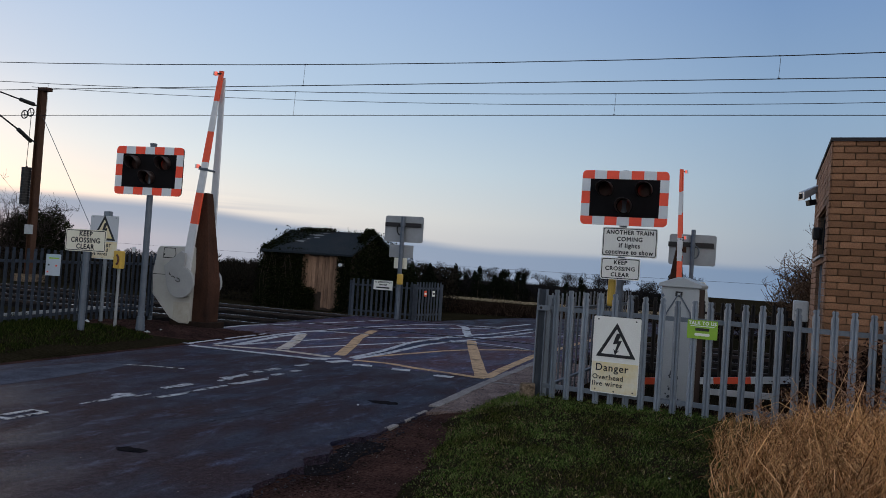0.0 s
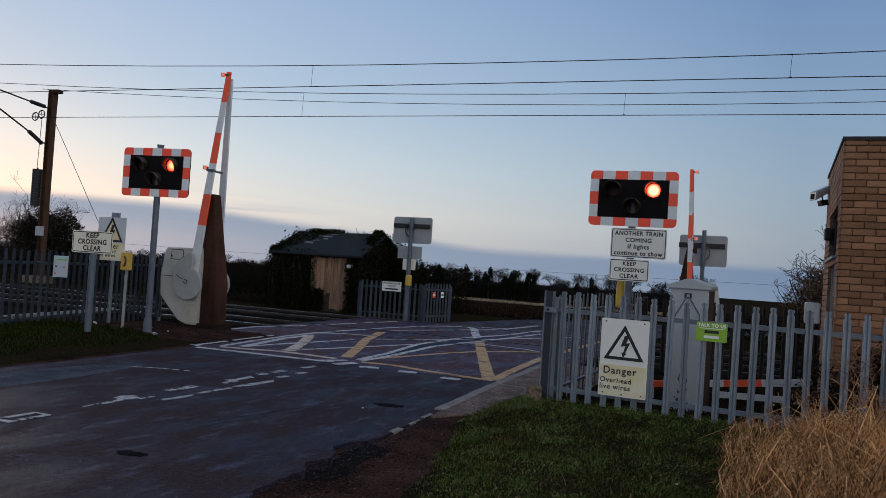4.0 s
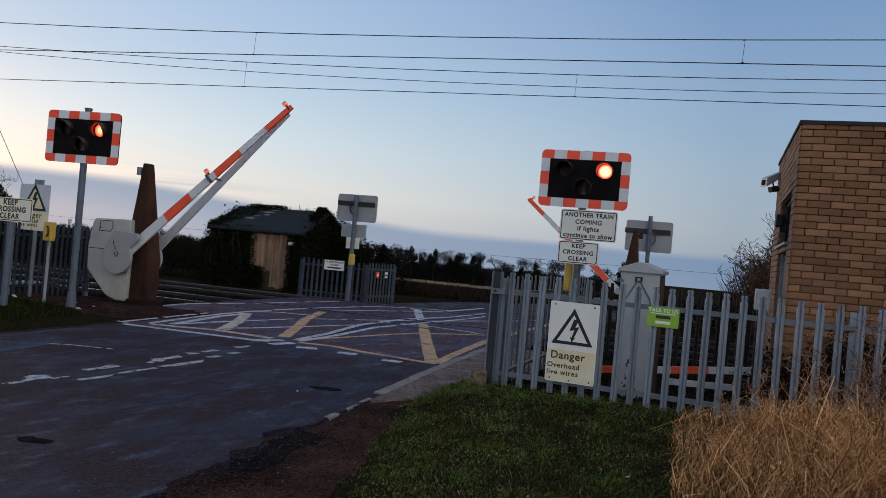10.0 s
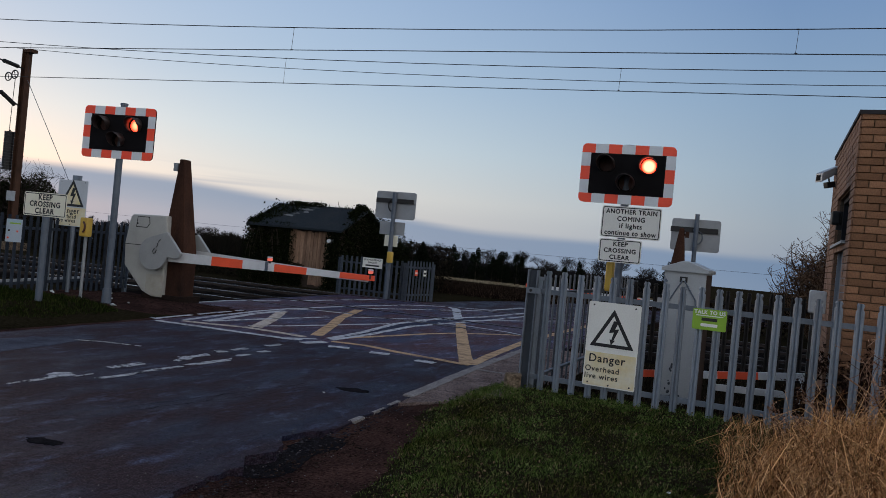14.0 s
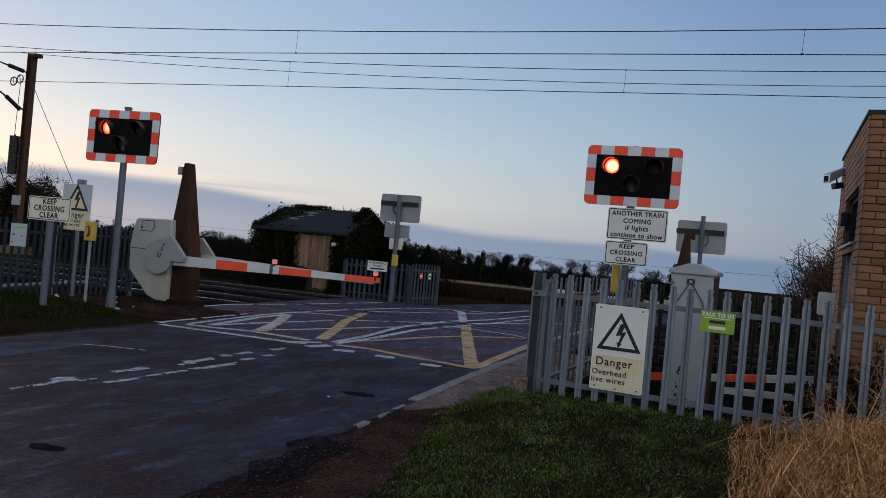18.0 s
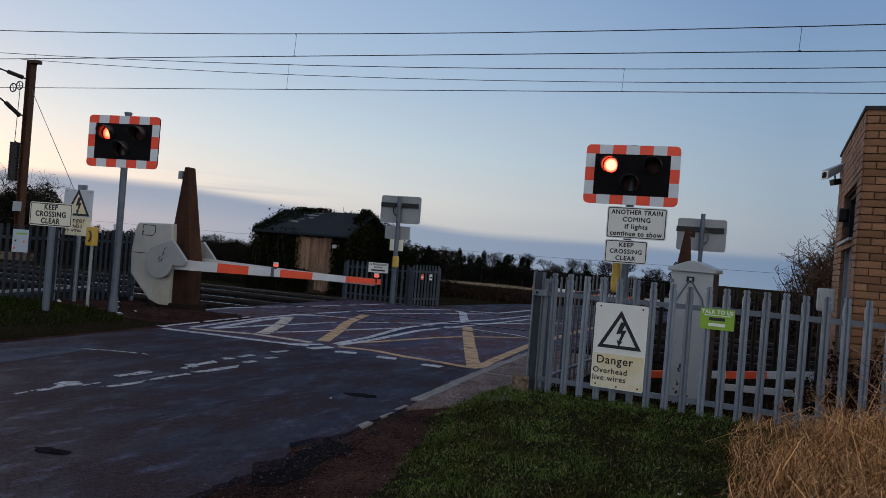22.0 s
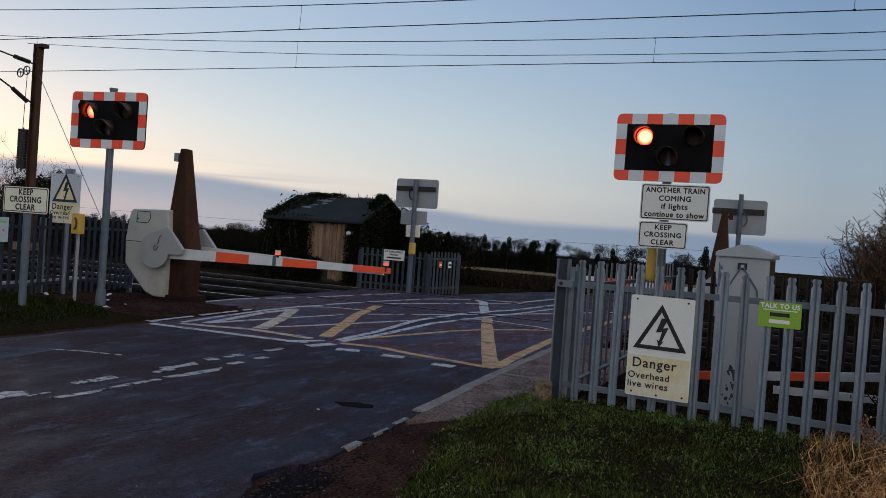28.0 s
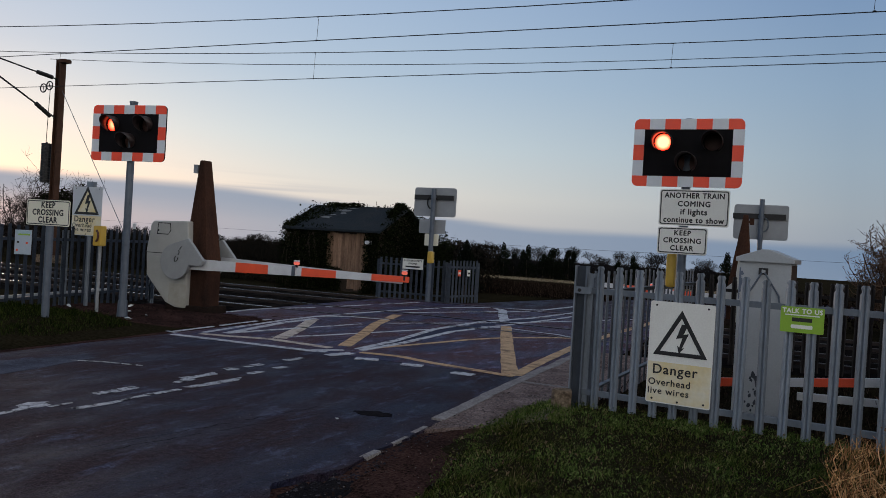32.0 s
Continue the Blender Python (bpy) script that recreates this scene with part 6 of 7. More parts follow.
# Same steel as the pales, coloured darker for the shade behind them.
GALV_RAIL = surface("galvanised_rail_in_shade", (0.16, 0.185, 0.22), 0.6, 0.25, second=(0.10, 0.118, 0.14), scale=5, fine=90, spread=0.4, bump=0.12)
front_fence = build_fence((-1.88, 8.965), (4.9, 8.12), 0.075, 1.29, 0.166, "grey galvanised palisade fence along the grass bank", start=0.13, rail_metal=GALV_RAIL)
build_fence((-1.91, 9.06), (-1.51, 14.6), 0.03, 1.30, 0.22, "grey galvanised palisade fence running back to the railway", flip=True, deep=0.4, metal=GALV_SHADED)
build_fence((-10.75, 9.3), (-11.95, 14.7), 0.03, 1.37, 0.185, "weathered palisade fence beside the track, toned dark for shade", flip=False, metal=GALV_DARK, post_metal=GALV)
build_fence((-10.05, 20.75), (-8.05, 20.72), -0.02, 1.08, 0.15, "dark grey palisade fence in front of the hut", metal=GALV_DULL)
build_fence((-8.05, 20.72), (-7.72, 22.1), -0.02, 1.10, 0.15, "dark grey palisade gate and fence beside the far road", metal=GALV_DULL)
build_fence((-1.5, 14.5), (6.0, 14.3), -0.02, 1.28, 0.16, "dark palisade fence beside the near rail", metal=YARD_STEEL)
edging = thing("ground_edging", "low pale edging boards on the ground behind the fence", "edging")
for k in range(9):
    a, b = Vector((-13.15, 11.0, 0.03)).lerp(Vector((-14.05, 15.6, 0.03)), k / 9), Vector((-13.15, 11.0, 0.03)).lerp(Vector((-14.05, 15.6, 0.03)), (k + 0.93) / 9)
    part("edging_board", Geo().bar(a, b, 0.05, 0.06), SIGN_BACK, edging)
corner = thing("fence_corner_post", "broad grey steel corner post of the fence", "fence post", pose(-1.925, 8.98, 0.0))
for x in (-0.047, 0.047):
    # Right flange gets the darker copy, its shade put into the colour.
    part("flange", Geo().box(x - 0.006, -0.055, -0.1, x + 0.006, 0.055, 1.37), GALV_SHADED if x > 0 else GALV, corner)
part("web", Geo().box(-0.041, -0.003, -0.1, 0.041, 0.003, 1.368), CORNER_STEEL, corner, "dark blue-grey web")
part("rail_end", Geo().box(-0.045, -0.070, 1.13, 0.10, -0.058, 1.19), GALV, corner, "pale bolted rail end")
part("bolt", Geo().rod((0.0, -0.085, 1.16), (0.0, -0.070, 1.16), 0.016, n=8), BLACK_IRON, corner)

fence_turn = math.degrees(math.atan2(8.12 - 8.97, 4.9 + 1.92))
danger_sign("danger_sign", pose(-1.055, 8.815, 0.295, 0, 0, fence_turn), 0.515, 0.83, 0)
talk = thing("helpline_sign", "bright lime green helpline sign with white and dark lettering", "sign", pose(-0.177, 8.71, 0.977, 0, 0, fence_turn))
pl = part("plate", Geo().prism(rounded(0.303, 0.194, 0.01, 3, 0, 0.097), 0, 0.004, "y"), LIME, talk)
lettering("TALK TO US", 0.049, pl, (0, -0.002, 0.162), SIGN_WHITE, bold=0.0022, squeeze=0.93)
part("text_bars", Geo().box(-0.12, -0.002, 0.128, 0.12, 0, 0.136), SIGN_WHITE, pl, "row of tiny white print")
part("number_bar", Geo().box(-0.07, -0.002, 0.083, 0.07, 0, 0.112), INK, pl, "dark bar of digits")
part("logo_bar", Geo().prism(rounded(0.15, 0.028, 0.008, 3, 0, 0.045), -0.002, 0, "y"), SIGN_WHITE, pl, "small white label bar")
NOTICE_WHITE = surface("notice_white", (0.40, 0.47, 0.56), 0.5, second=(0.33, 0.40, 0.49), scale=3, bump=0.02)
notice = thing("paper_notice", "small laminated white notice with a blue heading", "notice", pose(-10.94, 10.80, 0.95, 0, 0, 40))
pl = part("sheet", Geo().box(-0.115, -0.03, 0.0, 0.115, -0.026, 0.37), NOTICE_WHITE, notice)
part("heading_bar", Geo().box(-0.105, -0.032, 0.31, 0.105, -0.03, 0.36), NOTICE_BLUE, pl)
part("heading_bar", Geo().box(-0.07, -0.032, 0.29, 0.09, -0.03, 0.315), LIME, pl)
for x, z, mt in ((-0.07, 0.17, INK), (0.05, 0.16, RED_DULL), (-0.08, 0.05, RED_DULL)):
    part("picture_mark", Geo().box(x - 0.014, -0.032, z, x + 0.014, -0.03, z + 0.03), mt, pl)
far_plate = thing("fence_sign", "small white sign with three rows of dark print", "sign", pose(-9.02, 20.70, 0.80))
pl = part("plate", Geo().box(-0.29, -0.03, -0.01, 0.29, -0.02, 0.255), SIGN_WHITE, far_plate)
lettering("IN EMERGENCY", 0.068, pl, (0, -0.032, 0.205), bold=0.002)
lettering("PHONE", 0.068, pl, (0, -0.032, 0.130), bold=0.002)
part("text_bar", Geo().box(-0.2, -0.032, 0.032, 0.2, -0.03, 0.072), INK, pl)
for x, y, mt in ((-7.94, 21.15, RED_DULL), (-7.84, 21.55, SIGN_WHITE)):
    s = thing("fence_sign", "small %s notice on the far fence" % ("red" if mt is RED_DULL else "white"), "sign", pose(x, y, 0.62, 0, 0, 72))
    part("plate", Geo().box(-0.055, -0.04, 0.06, 0.055, -0.03, 0.22), mt, s)
    part("text_bar", Geo().box(-0.045, -0.042, 0.11, 0.045, -0.04, 0.16), SIGN_WHITE if mt is RED_DULL else INK, s)

stump = thing("concrete_marker", "short weathered concrete marker stump in the grass", "marker post", pose(-2.005, 8.83, 0.02, 0, 0, 15))
g = soften(Geo().box(-0.085, -0.07, -0.05, 0.085, 0.07, 0.29), 0.03)
rnd = random.Random(3)
g.v = [(x + rnd.uniform(-0.008, 0.008), y + rnd.uniform(-0.008, 0.008), z + rnd.uniform(-0.008, 0.008)) for x, y, z in g.v]
part("stone", g, CONCRETE, stump)

# ---- plants ----


def branching(g, a, way, length, r, depth, rnd, spread=0.6, droop=0.0, sides=5):
    """A limb that bends and forks."""
    p = Vector(a)
    w = Vector(way).normalized()
    for k in range(3):
        q = p + w * length / 3
        g.rod(p, q, r * (1 - 0.22 * k), r * (1 - 0.22 * (k + 1)), n=sides, caps=False)
        p = q
        w = (w + Vector((rnd.uniform(-1, 1), rnd.uniform(-1, 1), rnd.uniform(-0.6, 0.9) - droop)) * 0.22).normalized()
        if depth and k:
            for _ in range(rnd.choice((1, 2, 2))):
                side = (w + Vector((rnd.uniform(-1, 1), rnd.uniform(-1, 1), rnd.uniform(-0.4, 0.8))) * spread * 1.4).normalized()
                branching(g, p, side, length * rnd.uniform(0.5, 0.75), r * 0.5, depth - 1, rnd, spread, droop, max(3, sides - 1))


def leaf(g, p, size, rnd):
    a, b = Vector((rnd.uniform(-1, 1), rnd.uniform(-1, 1), rnd.uniform(-1, 1))).normalized(), Vector((rnd.uniform(-1, 1), rnd.uniform(-1, 1), rnd.uniform(-1, 1))).normalized()
    p = Vector(p)
    g.add([p - a * size, p - b * size * 0.6, p + a * size, p + b * size * 0.6], [(0, 1, 2, 3)])


def bare_tree(at, h, depth, seed, label, category="tree", name="bare_tree", stems=1, leaves=0, material=None, r=0.02):
    rnd = random.Random(seed)
    tree = thing(name, label, category, pose(*at))
    trunk, twigs = Geo(), Geo()
    for s in range(stems):
        base = (rnd.uniform(-0.3, 0.3) * (stems > 1), rnd.uniform(-0.3, 0.3) * (stems > 1), -0.1)
        lean = Vector((rnd.uniform(-0.35, 0.35), rnd.uniform(-0.35, 0.35), 1)) if stems > 1 else Vector((0.05, 0, 1))
        branching(trunk, base, lean, h * 0.5, r * h, 1, rnd)
        branching(twigs, base, lean, h * 0.55, r * h * 0.5, depth, rnd, 0.75)
    part("trunk", trunk, material or BARK, tree)
    part("crown", twigs, material or TWIG, tree)
    if leaves:
        g = Geo()
        pts = twigs.v[::7]
        for _ in range(leaves):
            p = Vector(rnd.choice(pts))
            leaf(g, p + Vector((rnd.uniform(-0.1, 0.1), rnd.uniform(-0.1, 0.1), rnd.uniform(-0.1, 0.1))), rnd.uniform(0.012, 0.03), rnd)
        part("leaves", g, SCRUB, tree)
    return tree


def blob_leaves(g, c, rad, n, size, rnd, low=-1.0):
    """Leaves scattered near the skin of a lumpy ball."""
    c = Vector(c)
    for _ in range(n):
        d = Vector((rnd.gauss(0, 1), rnd.gauss(0, 1), rnd.gauss(0, 1))).normalized()
        if d.z < low:
            continue
        k = 0.75 + 0.45 * noise.noise(d * 2.1 + c) + rnd.uniform(-0.15, 0.1)
        p = c + Vector((d.x * rad[0], d.y * rad[1], d.z * rad[2])) * k
        leaf(g, p, size * rnd.uniform(0.6, 1.3), rnd)


def evergreen(at, rad, h, seed, label, n=1500, size=0.06, name="evergreen_bush", material=None, pointed=False):
    rnd = random.Random(seed)
    tree = thing(name, label, "tree" if pointed else "bush", pose(*at))
    part("trunk", Geo().rod((0, 0, -0.1), (0, 0, h * 0.7), 0.05 * h ** 0.5, 0.02, n=6), BARK, tree)
    g = Geo()
    if pointed:
        for i in range(n):
            t = rnd.random() ** 0.8
            a = rnd.uniform(0, 6.283)
            q = rad * (1 - t) ** 0.85 * (0.75 + 0.5 * abs(math.sin(11 * t + a))) * rnd.uniform(0.4, 1.0)
            leaf(g, (q * math.cos(a), q * math.sin(a), 0.1 * h + 0.92 * h * t - 0.1 * q), size * rnd.uniform(0.6, 1.4), rnd)
        inner = Geo().rod((0, 0, 0.08 * h), (0, 0, 0.95 * h), rad * 0.45, 0.02, n=7)
    else:
        for i in range(6):
            a = i * 1.05
            blob_leaves(g, (0.45 * rad * math.cos(a), 0.45 * rad * math.sin(a), h * rnd.uniform(0.35, 0.68)), (rad * 0.62, rad * 0.62, h * 0.36), n // 6, size, rnd)
        inner = None
    part("crown", g, material or IVY, tree)
    return tree


def ivy_on_hut():
    rnd = random.Random(31)
    g, stems = Geo(), Geo()
    cover = thing("ivy", "dark ivy swallowing the walls and gable of the hut", "climbing plant")

    def patch(fn, n, size, thick):
        for _ in range(n):
            p = fn(rnd.random(), rnd.random())
            leaf(g, (p[0] + rnd.uniform(-thick, thick), p[1] + rnd.uniform(-thick, thick), p[2] + rnd.uniform(-thick, thick)), size * rnd.uniform(0.6, 1.3), rnd)
    # front wall beside the door, left end, right gable, roof edge
    patch(lambda u, v: (-13.5 + 1.5 * u, 21.35 + 0.1 * v, 1.75 * v), 7600, 0.04, 0.13)
    patch(lambda u, v: (-12.1 + 0.5 * u, 21.42, 0.65 * v), 1500, 0.035, 0.06)
    patch(lambda u, v: (-10.85 + 0.42 * u, 21.40, 1.7 * v), 2400, 0.036, 0.07)
    patch(lambda u, v: (-10.38, 21.5 + 3.2 * u, v * (1.78 + 0.66 * (1 - abs(2 * u - 1)))), 8200, 0.042, 0.15)
    patch(lambda u, v: (-13.6 + 0.2 * v, 21.4 + 3.2 * u, v * (1.78 + 0.66 * (1 - abs(2 * u - 1)))), 3200, 0.045, 0.2)
    patch(lambda u, v: (-13.5 + 1.0 * u * (0.3 + v), 21.4 + 1.6 * v, 1.70 + 0.66 * v), 3600, 0.038, 0.12)
    patch(lambda u, v: (-13.1 + 1.2 * u, 22.9 + 0.3 * v, 2.47 + 0.03 * v), 800, 0.036, 0.06)
    patch(lambda u, v: (-10.62 + 0.22 * u, 22.2 + 1.2 * v, 2.18 + 0.34 * (1 - abs(2 * v - 1))), 1900, 0.038, 0.08)
    patch(lambda u, v: (-12.0 + 1.5 * u, 23.05, 2.46), 60, 0.03, 0.02)
    for k in range(14):
        x = rnd.uniform(-13.4, -12.2)
        stems.line([(x, 21.36, 0), (x + rnd.uniform(-0.1, 0.1), 21.36, 0.8), (x + rnd.uniform(-0.2, 0.2), 21.36, 1.6)], 0.012, 4)
    for k in range(9):
        x, y = rnd.uniform(-13.3, -10.4), rnd.uniform(22.4, 23.4)
        stems.line([(x, y, 2.35), (x + rnd.uniform(-0.1, 0.1), y, 2.48 + rnd.uniform(0.02, 0.13))], 0.008, 3)
    part("leaves", g, IVY, cover)
    tagged(part("stemwork", stems, BARK, cover), "", kind="stuff")


ivy_on_hut()
evergreen((-9.8, 23.7, 0), 0.72, 2.3, 41, "dark evergreen bush crowding the hut gable", 7000, 0.034)
evergreen((-9.25, 25.0, 0), 0.55, 1.6, 42, "small dark conifer beside the far fence", 5000, 0.035, "conifer", CONIFER, True)
evergreen((-27.4, 26.0, 0), 1.35, 3.1, 44, "dark ivy-clad bush beside the railway mast", 26000, 0.05)


def twig(g, a, way, length, r, rnd, curl=0.3, steps=3):
    """A thin bending twig; returns points along it."""
    p, w = Vector(a), Vector(way).normalized()
    pts = [p]
    for _ in range(steps):
        w = (w + Vector((rnd.uniform(-1, 1), rnd.uniform(-1, 1), rnd.uniform(-0.5, 0.8))) * curl).normalized()
        p = p + w * length / steps
        pts.append(p)
    g.line(pts, r, 3)
    return pts, w


def thicket(at, wide, h, stems, seed, label, category, name, material, r=0.011, side=9, fine=3, curl=0.3, seeds=0, lean=0.5, bud=0.01):
    """A bush of bare stems, each with side twigs and finer twigs on them."""
    rnd = random.Random(seed)
    bush = thing(name, label, category, pose(*at))
    stem_g, twig_g, seed_g = Geo(), Geo(), Geo()
    for _ in range(stems):
        a = rnd.uniform(0, 6.283)
        q = wide * 0.45 * rnd.random() ** 0.5
        out = Vector((math.cos(a), math.sin(a), 0))
        pts, w = twig(stem_g, out * q + Vector((0, 0, -0.05)), Vector((0, 0, 1)) + out * lean * rnd.random() + Vector((rnd.uniform(-0.2, 0.2), rnd.uniform(-0.2, 0.2), 0)), h * rnd.uniform(0.55, 1.0), r * rnd.uniform(0.6, 1.2), rnd, curl * 0.6, 5)
        for _ in range(side):
            k = rnd.uniform(0.8, 4.95)
            i = int(k)
            p = pts[i].lerp(pts[i + 1], k - i)
            way = Vector((rnd.uniform(-1, 1), rnd.uniform(-1, 1), rnd.uniform(0.0, 1.1)))
            side_pts, sw = twig(twig_g, p, way, h * rnd.uniform(0.10, 0.26), r * 0.5, rnd, curl)
            for _ in range(fine):
                q2 = side_pts[rnd.randrange(1, 4)]
                end, _w = twig(twig_g, q2, Vector((rnd.uniform(-1, 1), rnd.uniform(-1, 1), rnd.uniform(-0.2, 1.0))), h * rnd.uniform(0.05, 0.13), r * 0.42, rnd, curl, 2)
                for _ in range(seeds):
                    leaf(seed_g, end[-1] + Vector((rnd.uniform(-1, 1), rnd.uniform(-1, 1), rnd.uniform(-1, 1))) * 2 * bud, bud * rnd.uniform(0.6, 1.4), rnd)
    tagged(part("stemwork", stem_g, material, bush), "", kind="stuff")
    tagged(part("twigwork", twig_g, material, bush), "", kind="stuff")
    if seeds:
        tagged(part("seed_head", seed_g, material, bush), "", kind="stuff")
    return bush


thicket((-27.2, 25.2, 0), 2.0, 3.7, 44, 45, "leafless grey shrub with long curved branches beside the railway mast", "shrub", "bare_shrub", DARK_TWIG, 0.012, 10, 5, 0.45, lean=0.75)
thicket((-30.2, 25.6, 0), 2.2, 3.3, 22, 46, "leafless grey shrub beside the railway", "shrub", "bare_shrub", DARK_TWIG, 0.016, 8, 3, 0.4, lean=0.9)
BROWN_TWIG = leafy("brown_twig", (0.040, 0.024, 0.016), (0.17, 0.105, 0.07), 0.95)
for k, (x, y, wide, h) in enumerate(((2.62, 21.7, 1.4, 2.3), (3.5, 21.9, 1.8, 3.0), (4.5, 22.4, 2.2, 3.5), (6.2, 23.0, 2.2, 3.4))):
    thicket((x, y, 0), wide * 0.95, h, 190, 47 + k, "leafless twiggy brown shrub behind the brick building", "shrub", "bare_shrub", BROWN_TWIG, 0.013, 12, 5, 0.45, 2, lean=0.38, bud=0.02)


def hedge(name, x0, x1, y, h, thick, n, size, material, seed, label, wave=0.3, solid=1.0):
    rnd = random.Random(seed)
    g = Geo()
    for _ in range(n):
        x = rnd.uniform(x0, x1)
        top = h * (1 + wave * noise.noise(Vector((x * 0.35, seed, 0))) + 0.4 * wave * noise.noise(Vector((x * 1.7, seed, 3))))
        z = top * rnd.random() ** 0.7
        yy = y(x) if callable(y) else y
        p = Vector((x, yy + rnd.uniform(-thick, thick), z - 0.05 + ground_z(0, yy)))
        if z < top * solid:
            leaf(g, p, size * rnd.uniform(0.6, 1.4), rnd)
        else:
            w = Vector((rnd.uniform(-0.6, 0.6), rnd.uniform(-0.3, 0.3), 1)) * size * rnd.uniform(2.5, 6.0)
            d = Vector((size * rnd.uniform(0.08, 0.18), 0, 0))
            g.add([p - w * 0.5 - d, p - w * 0.5 + d, p + w * 0.5], [(0, 1, 2)])
    ob = part(name, g, material)
    return tagged(ob, label, "hedge", kind="stuff")


FAR_DARK = leafy("far_hedge_twigs", (0.010, 0.010, 0.012), (0.024, 0.022, 0.022), 0.95)
# Far twigs paler and greyer than near ones: distance haze put into the colour.
HAZED_TWIG = leafy("hazed_far_twigs", (0.018, 0.018, 0.021), (0.055, 0.052, 0.054), 0.95)
SCRUB_DARK = leafy("dark_scrub", (0.007, 0.005, 0.004), (0.085, 0.058, 0.042), 0.95, ((0.7, (0.020, 0.013, 0.010)),))
hedge("hedgerow", -48, -13.5, 32.0, 1.22, 0.9, 60000, 0.050, HEDGE, 51, "dark overgrown hedgerow beyond the tracks", 0.4, 0.62)
hedge("hedgerow", -23.5, -13.7, 23.4, 1.15, 0.7, 26000, 0.042, HEDGE, 58, "dark overgrown scrub between the tracks and the hut", 0.6, 0.6)
hedge("hedgerow", -16, -9, 27.0, 1.6, 0.6, 14000, 0.05, HEDGE, 52, "dark scrub behind the hut")
hedge("scrub", -9.4, 6.0, lambda x: 31.5 + 0.1 * x, 0.20, 1.6, 26000, 0.04, SCRUB_DARK, 53, "low brown winter scrub beyond the far road", 0.6, 0.3)
hedge("scrub", -9.6, -5.2, 28.0, 0.22, 1.3, 12000, 0.035, SCRUB_DARK, 59, "low brown winter scrub beside the far fence", 0.6, 0.4)
hedge("scrub", -18.0, 12.0, 44.0, 0.24, 3.0, 30000, 0.055, SCRUB_DARK, 54, "low brown winter scrub across the field", 0.6, 0.3)
hedge("field_edge", -60, -4, 100.0, 0.26, 3.0, 9000, 0.10, leafy("dry_edge", (0.14, 0.11, 0.07), (0.40, 0.33, 0.23)), 55, "pale dry grass along the field edge", 0.3)
hedge("far_hedge", -150, -3.5, 116.0, 2.75, 2.5, 68000, 0.15, FAR_DARK, 56, "long dark hedge across the flat fields", 0.5, 0.7)
hedge("track_scrub", -0.4, 18, 24.2, 0.86, 0.8, 12000, 0.05, SCRUB_DARK, 57, "brown scrub beyond the tracks", 0.5)


def far_trees():
    """Leafless trees with clear stems and fanning crowns, and ragged dark evergreens, along the far field edge."""
    rnd = random.Random(60)

    def fan(g, p, w, length, r, depth):
        q = p + w * length
        side = w.orthogonal().normalized()
        across = w.cross(side)
        g.add([p - side * r, p + side * r, q + side * r * 0.6, q - side * r * 0.6, p - across * r, p + across * r, q + across * r * 0.6, q - across * r * 0.6], [(0, 1, 2, 3), (4, 5, 6, 7)])
        if depth:
            for _ in range(3 if depth > 1 else 4):
                turn = Vector((rnd.uniform(-1, 1), rnd.uniform(-1, 1), rnd.uniform(-0.35, 0.75)))
                fan(g, q, (w + turn * 0.85).normalized(), length * rnd.uniform(0.62, 0.86), r * 0.6, depth - 1)
    bare, green = [], []
    for k in range(7):
        stem, crown = Geo(), Geo()
        clear = rnd.uniform(1.2, 2.0)
        stem.rod((0, 0, -0.4), (0, 0, clear + 0.1), 0.10, 0.07, n=6)
        for _ in range(4):
            fan(crown, Vector((0, 0, clear * rnd.uniform(0.8, 1.05))), Vector((rnd.uniform(-0.55, 0.55), rnd.uniform(-0.55, 0.55), 1)).normalized(), rnd.uniform(0.55, 0.8), 0.05, 5)
        bare.append((stem.mesh("trunk"), crown.mesh("crown")))
    for k in range(6):
        stem, crown = Geo(), Geo()
        tall = rnd.uniform(3.0, 4.0)
        stem.rod((0, 0, -0.3), (0, 0, tall * 0.8), 0.09, 0.03, n=6)
        for i in range(rnd.choice((9, 11, 13))):
            t = rnd.random()
            reach = (1.05 - 0.75 * t) * rnd.uniform(0.3, 0.9)
            a = rnd.uniform(0, 6.283)
            blob_leaves(crown, (reach * math.cos(a), reach * math.sin(a), tall * (0.08 + 0.84 * t)), (0.75 - 0.45 * t, 0.75 - 0.45 * t, 0.5), 260, 0.085, rnd)
        green.append((stem.mesh("trunk"), crown.mesh("crown")))
    for k in range(104):
        x = -150 + k * 1.41 + rnd.uniform(-1.4, 1.4)
        tree = thing("bare_tree", "leafless tree with a fanning crown along the far field edge", "tree", pose(x, 121 + rnd.uniform(-4, 8), -2.85, 0, 0, rnd.uniform(0, 360)) @ Matrix.Scale(rnd.uniform(0.95, 1.48) if x > -52 else rnd.uniform(0.85, 1.15), 4), "far trees")
        t, c = rnd.choice(bare)
        part("trunk", t, HAZED_TWIG, tree)
        part("crown", c, HAZED_TWIG, tree)
    for k in range(34):
        x = -62 + k * 1.25 + rnd.uniform(-2.0, 2.0) if k < 29 else (-20.6, -18.8, -6.6, -5.2, -4.3)[k - 29]
        tree = thing("conifer", "ragged dark conifer along the far field edge", "tree", pose(x, 113 + rnd.uniform(-3, 3), -2.7, 0, 0, rnd.uniform(0, 360)) @ Matrix.Scale(rnd.uniform(0.95, 1.4), 4), "far conifers")
        t, c = rnd.choice(green)
        part("trunk", t, BARK, tree)
        part("crown", c, CONIFER, tree)


far_trees()


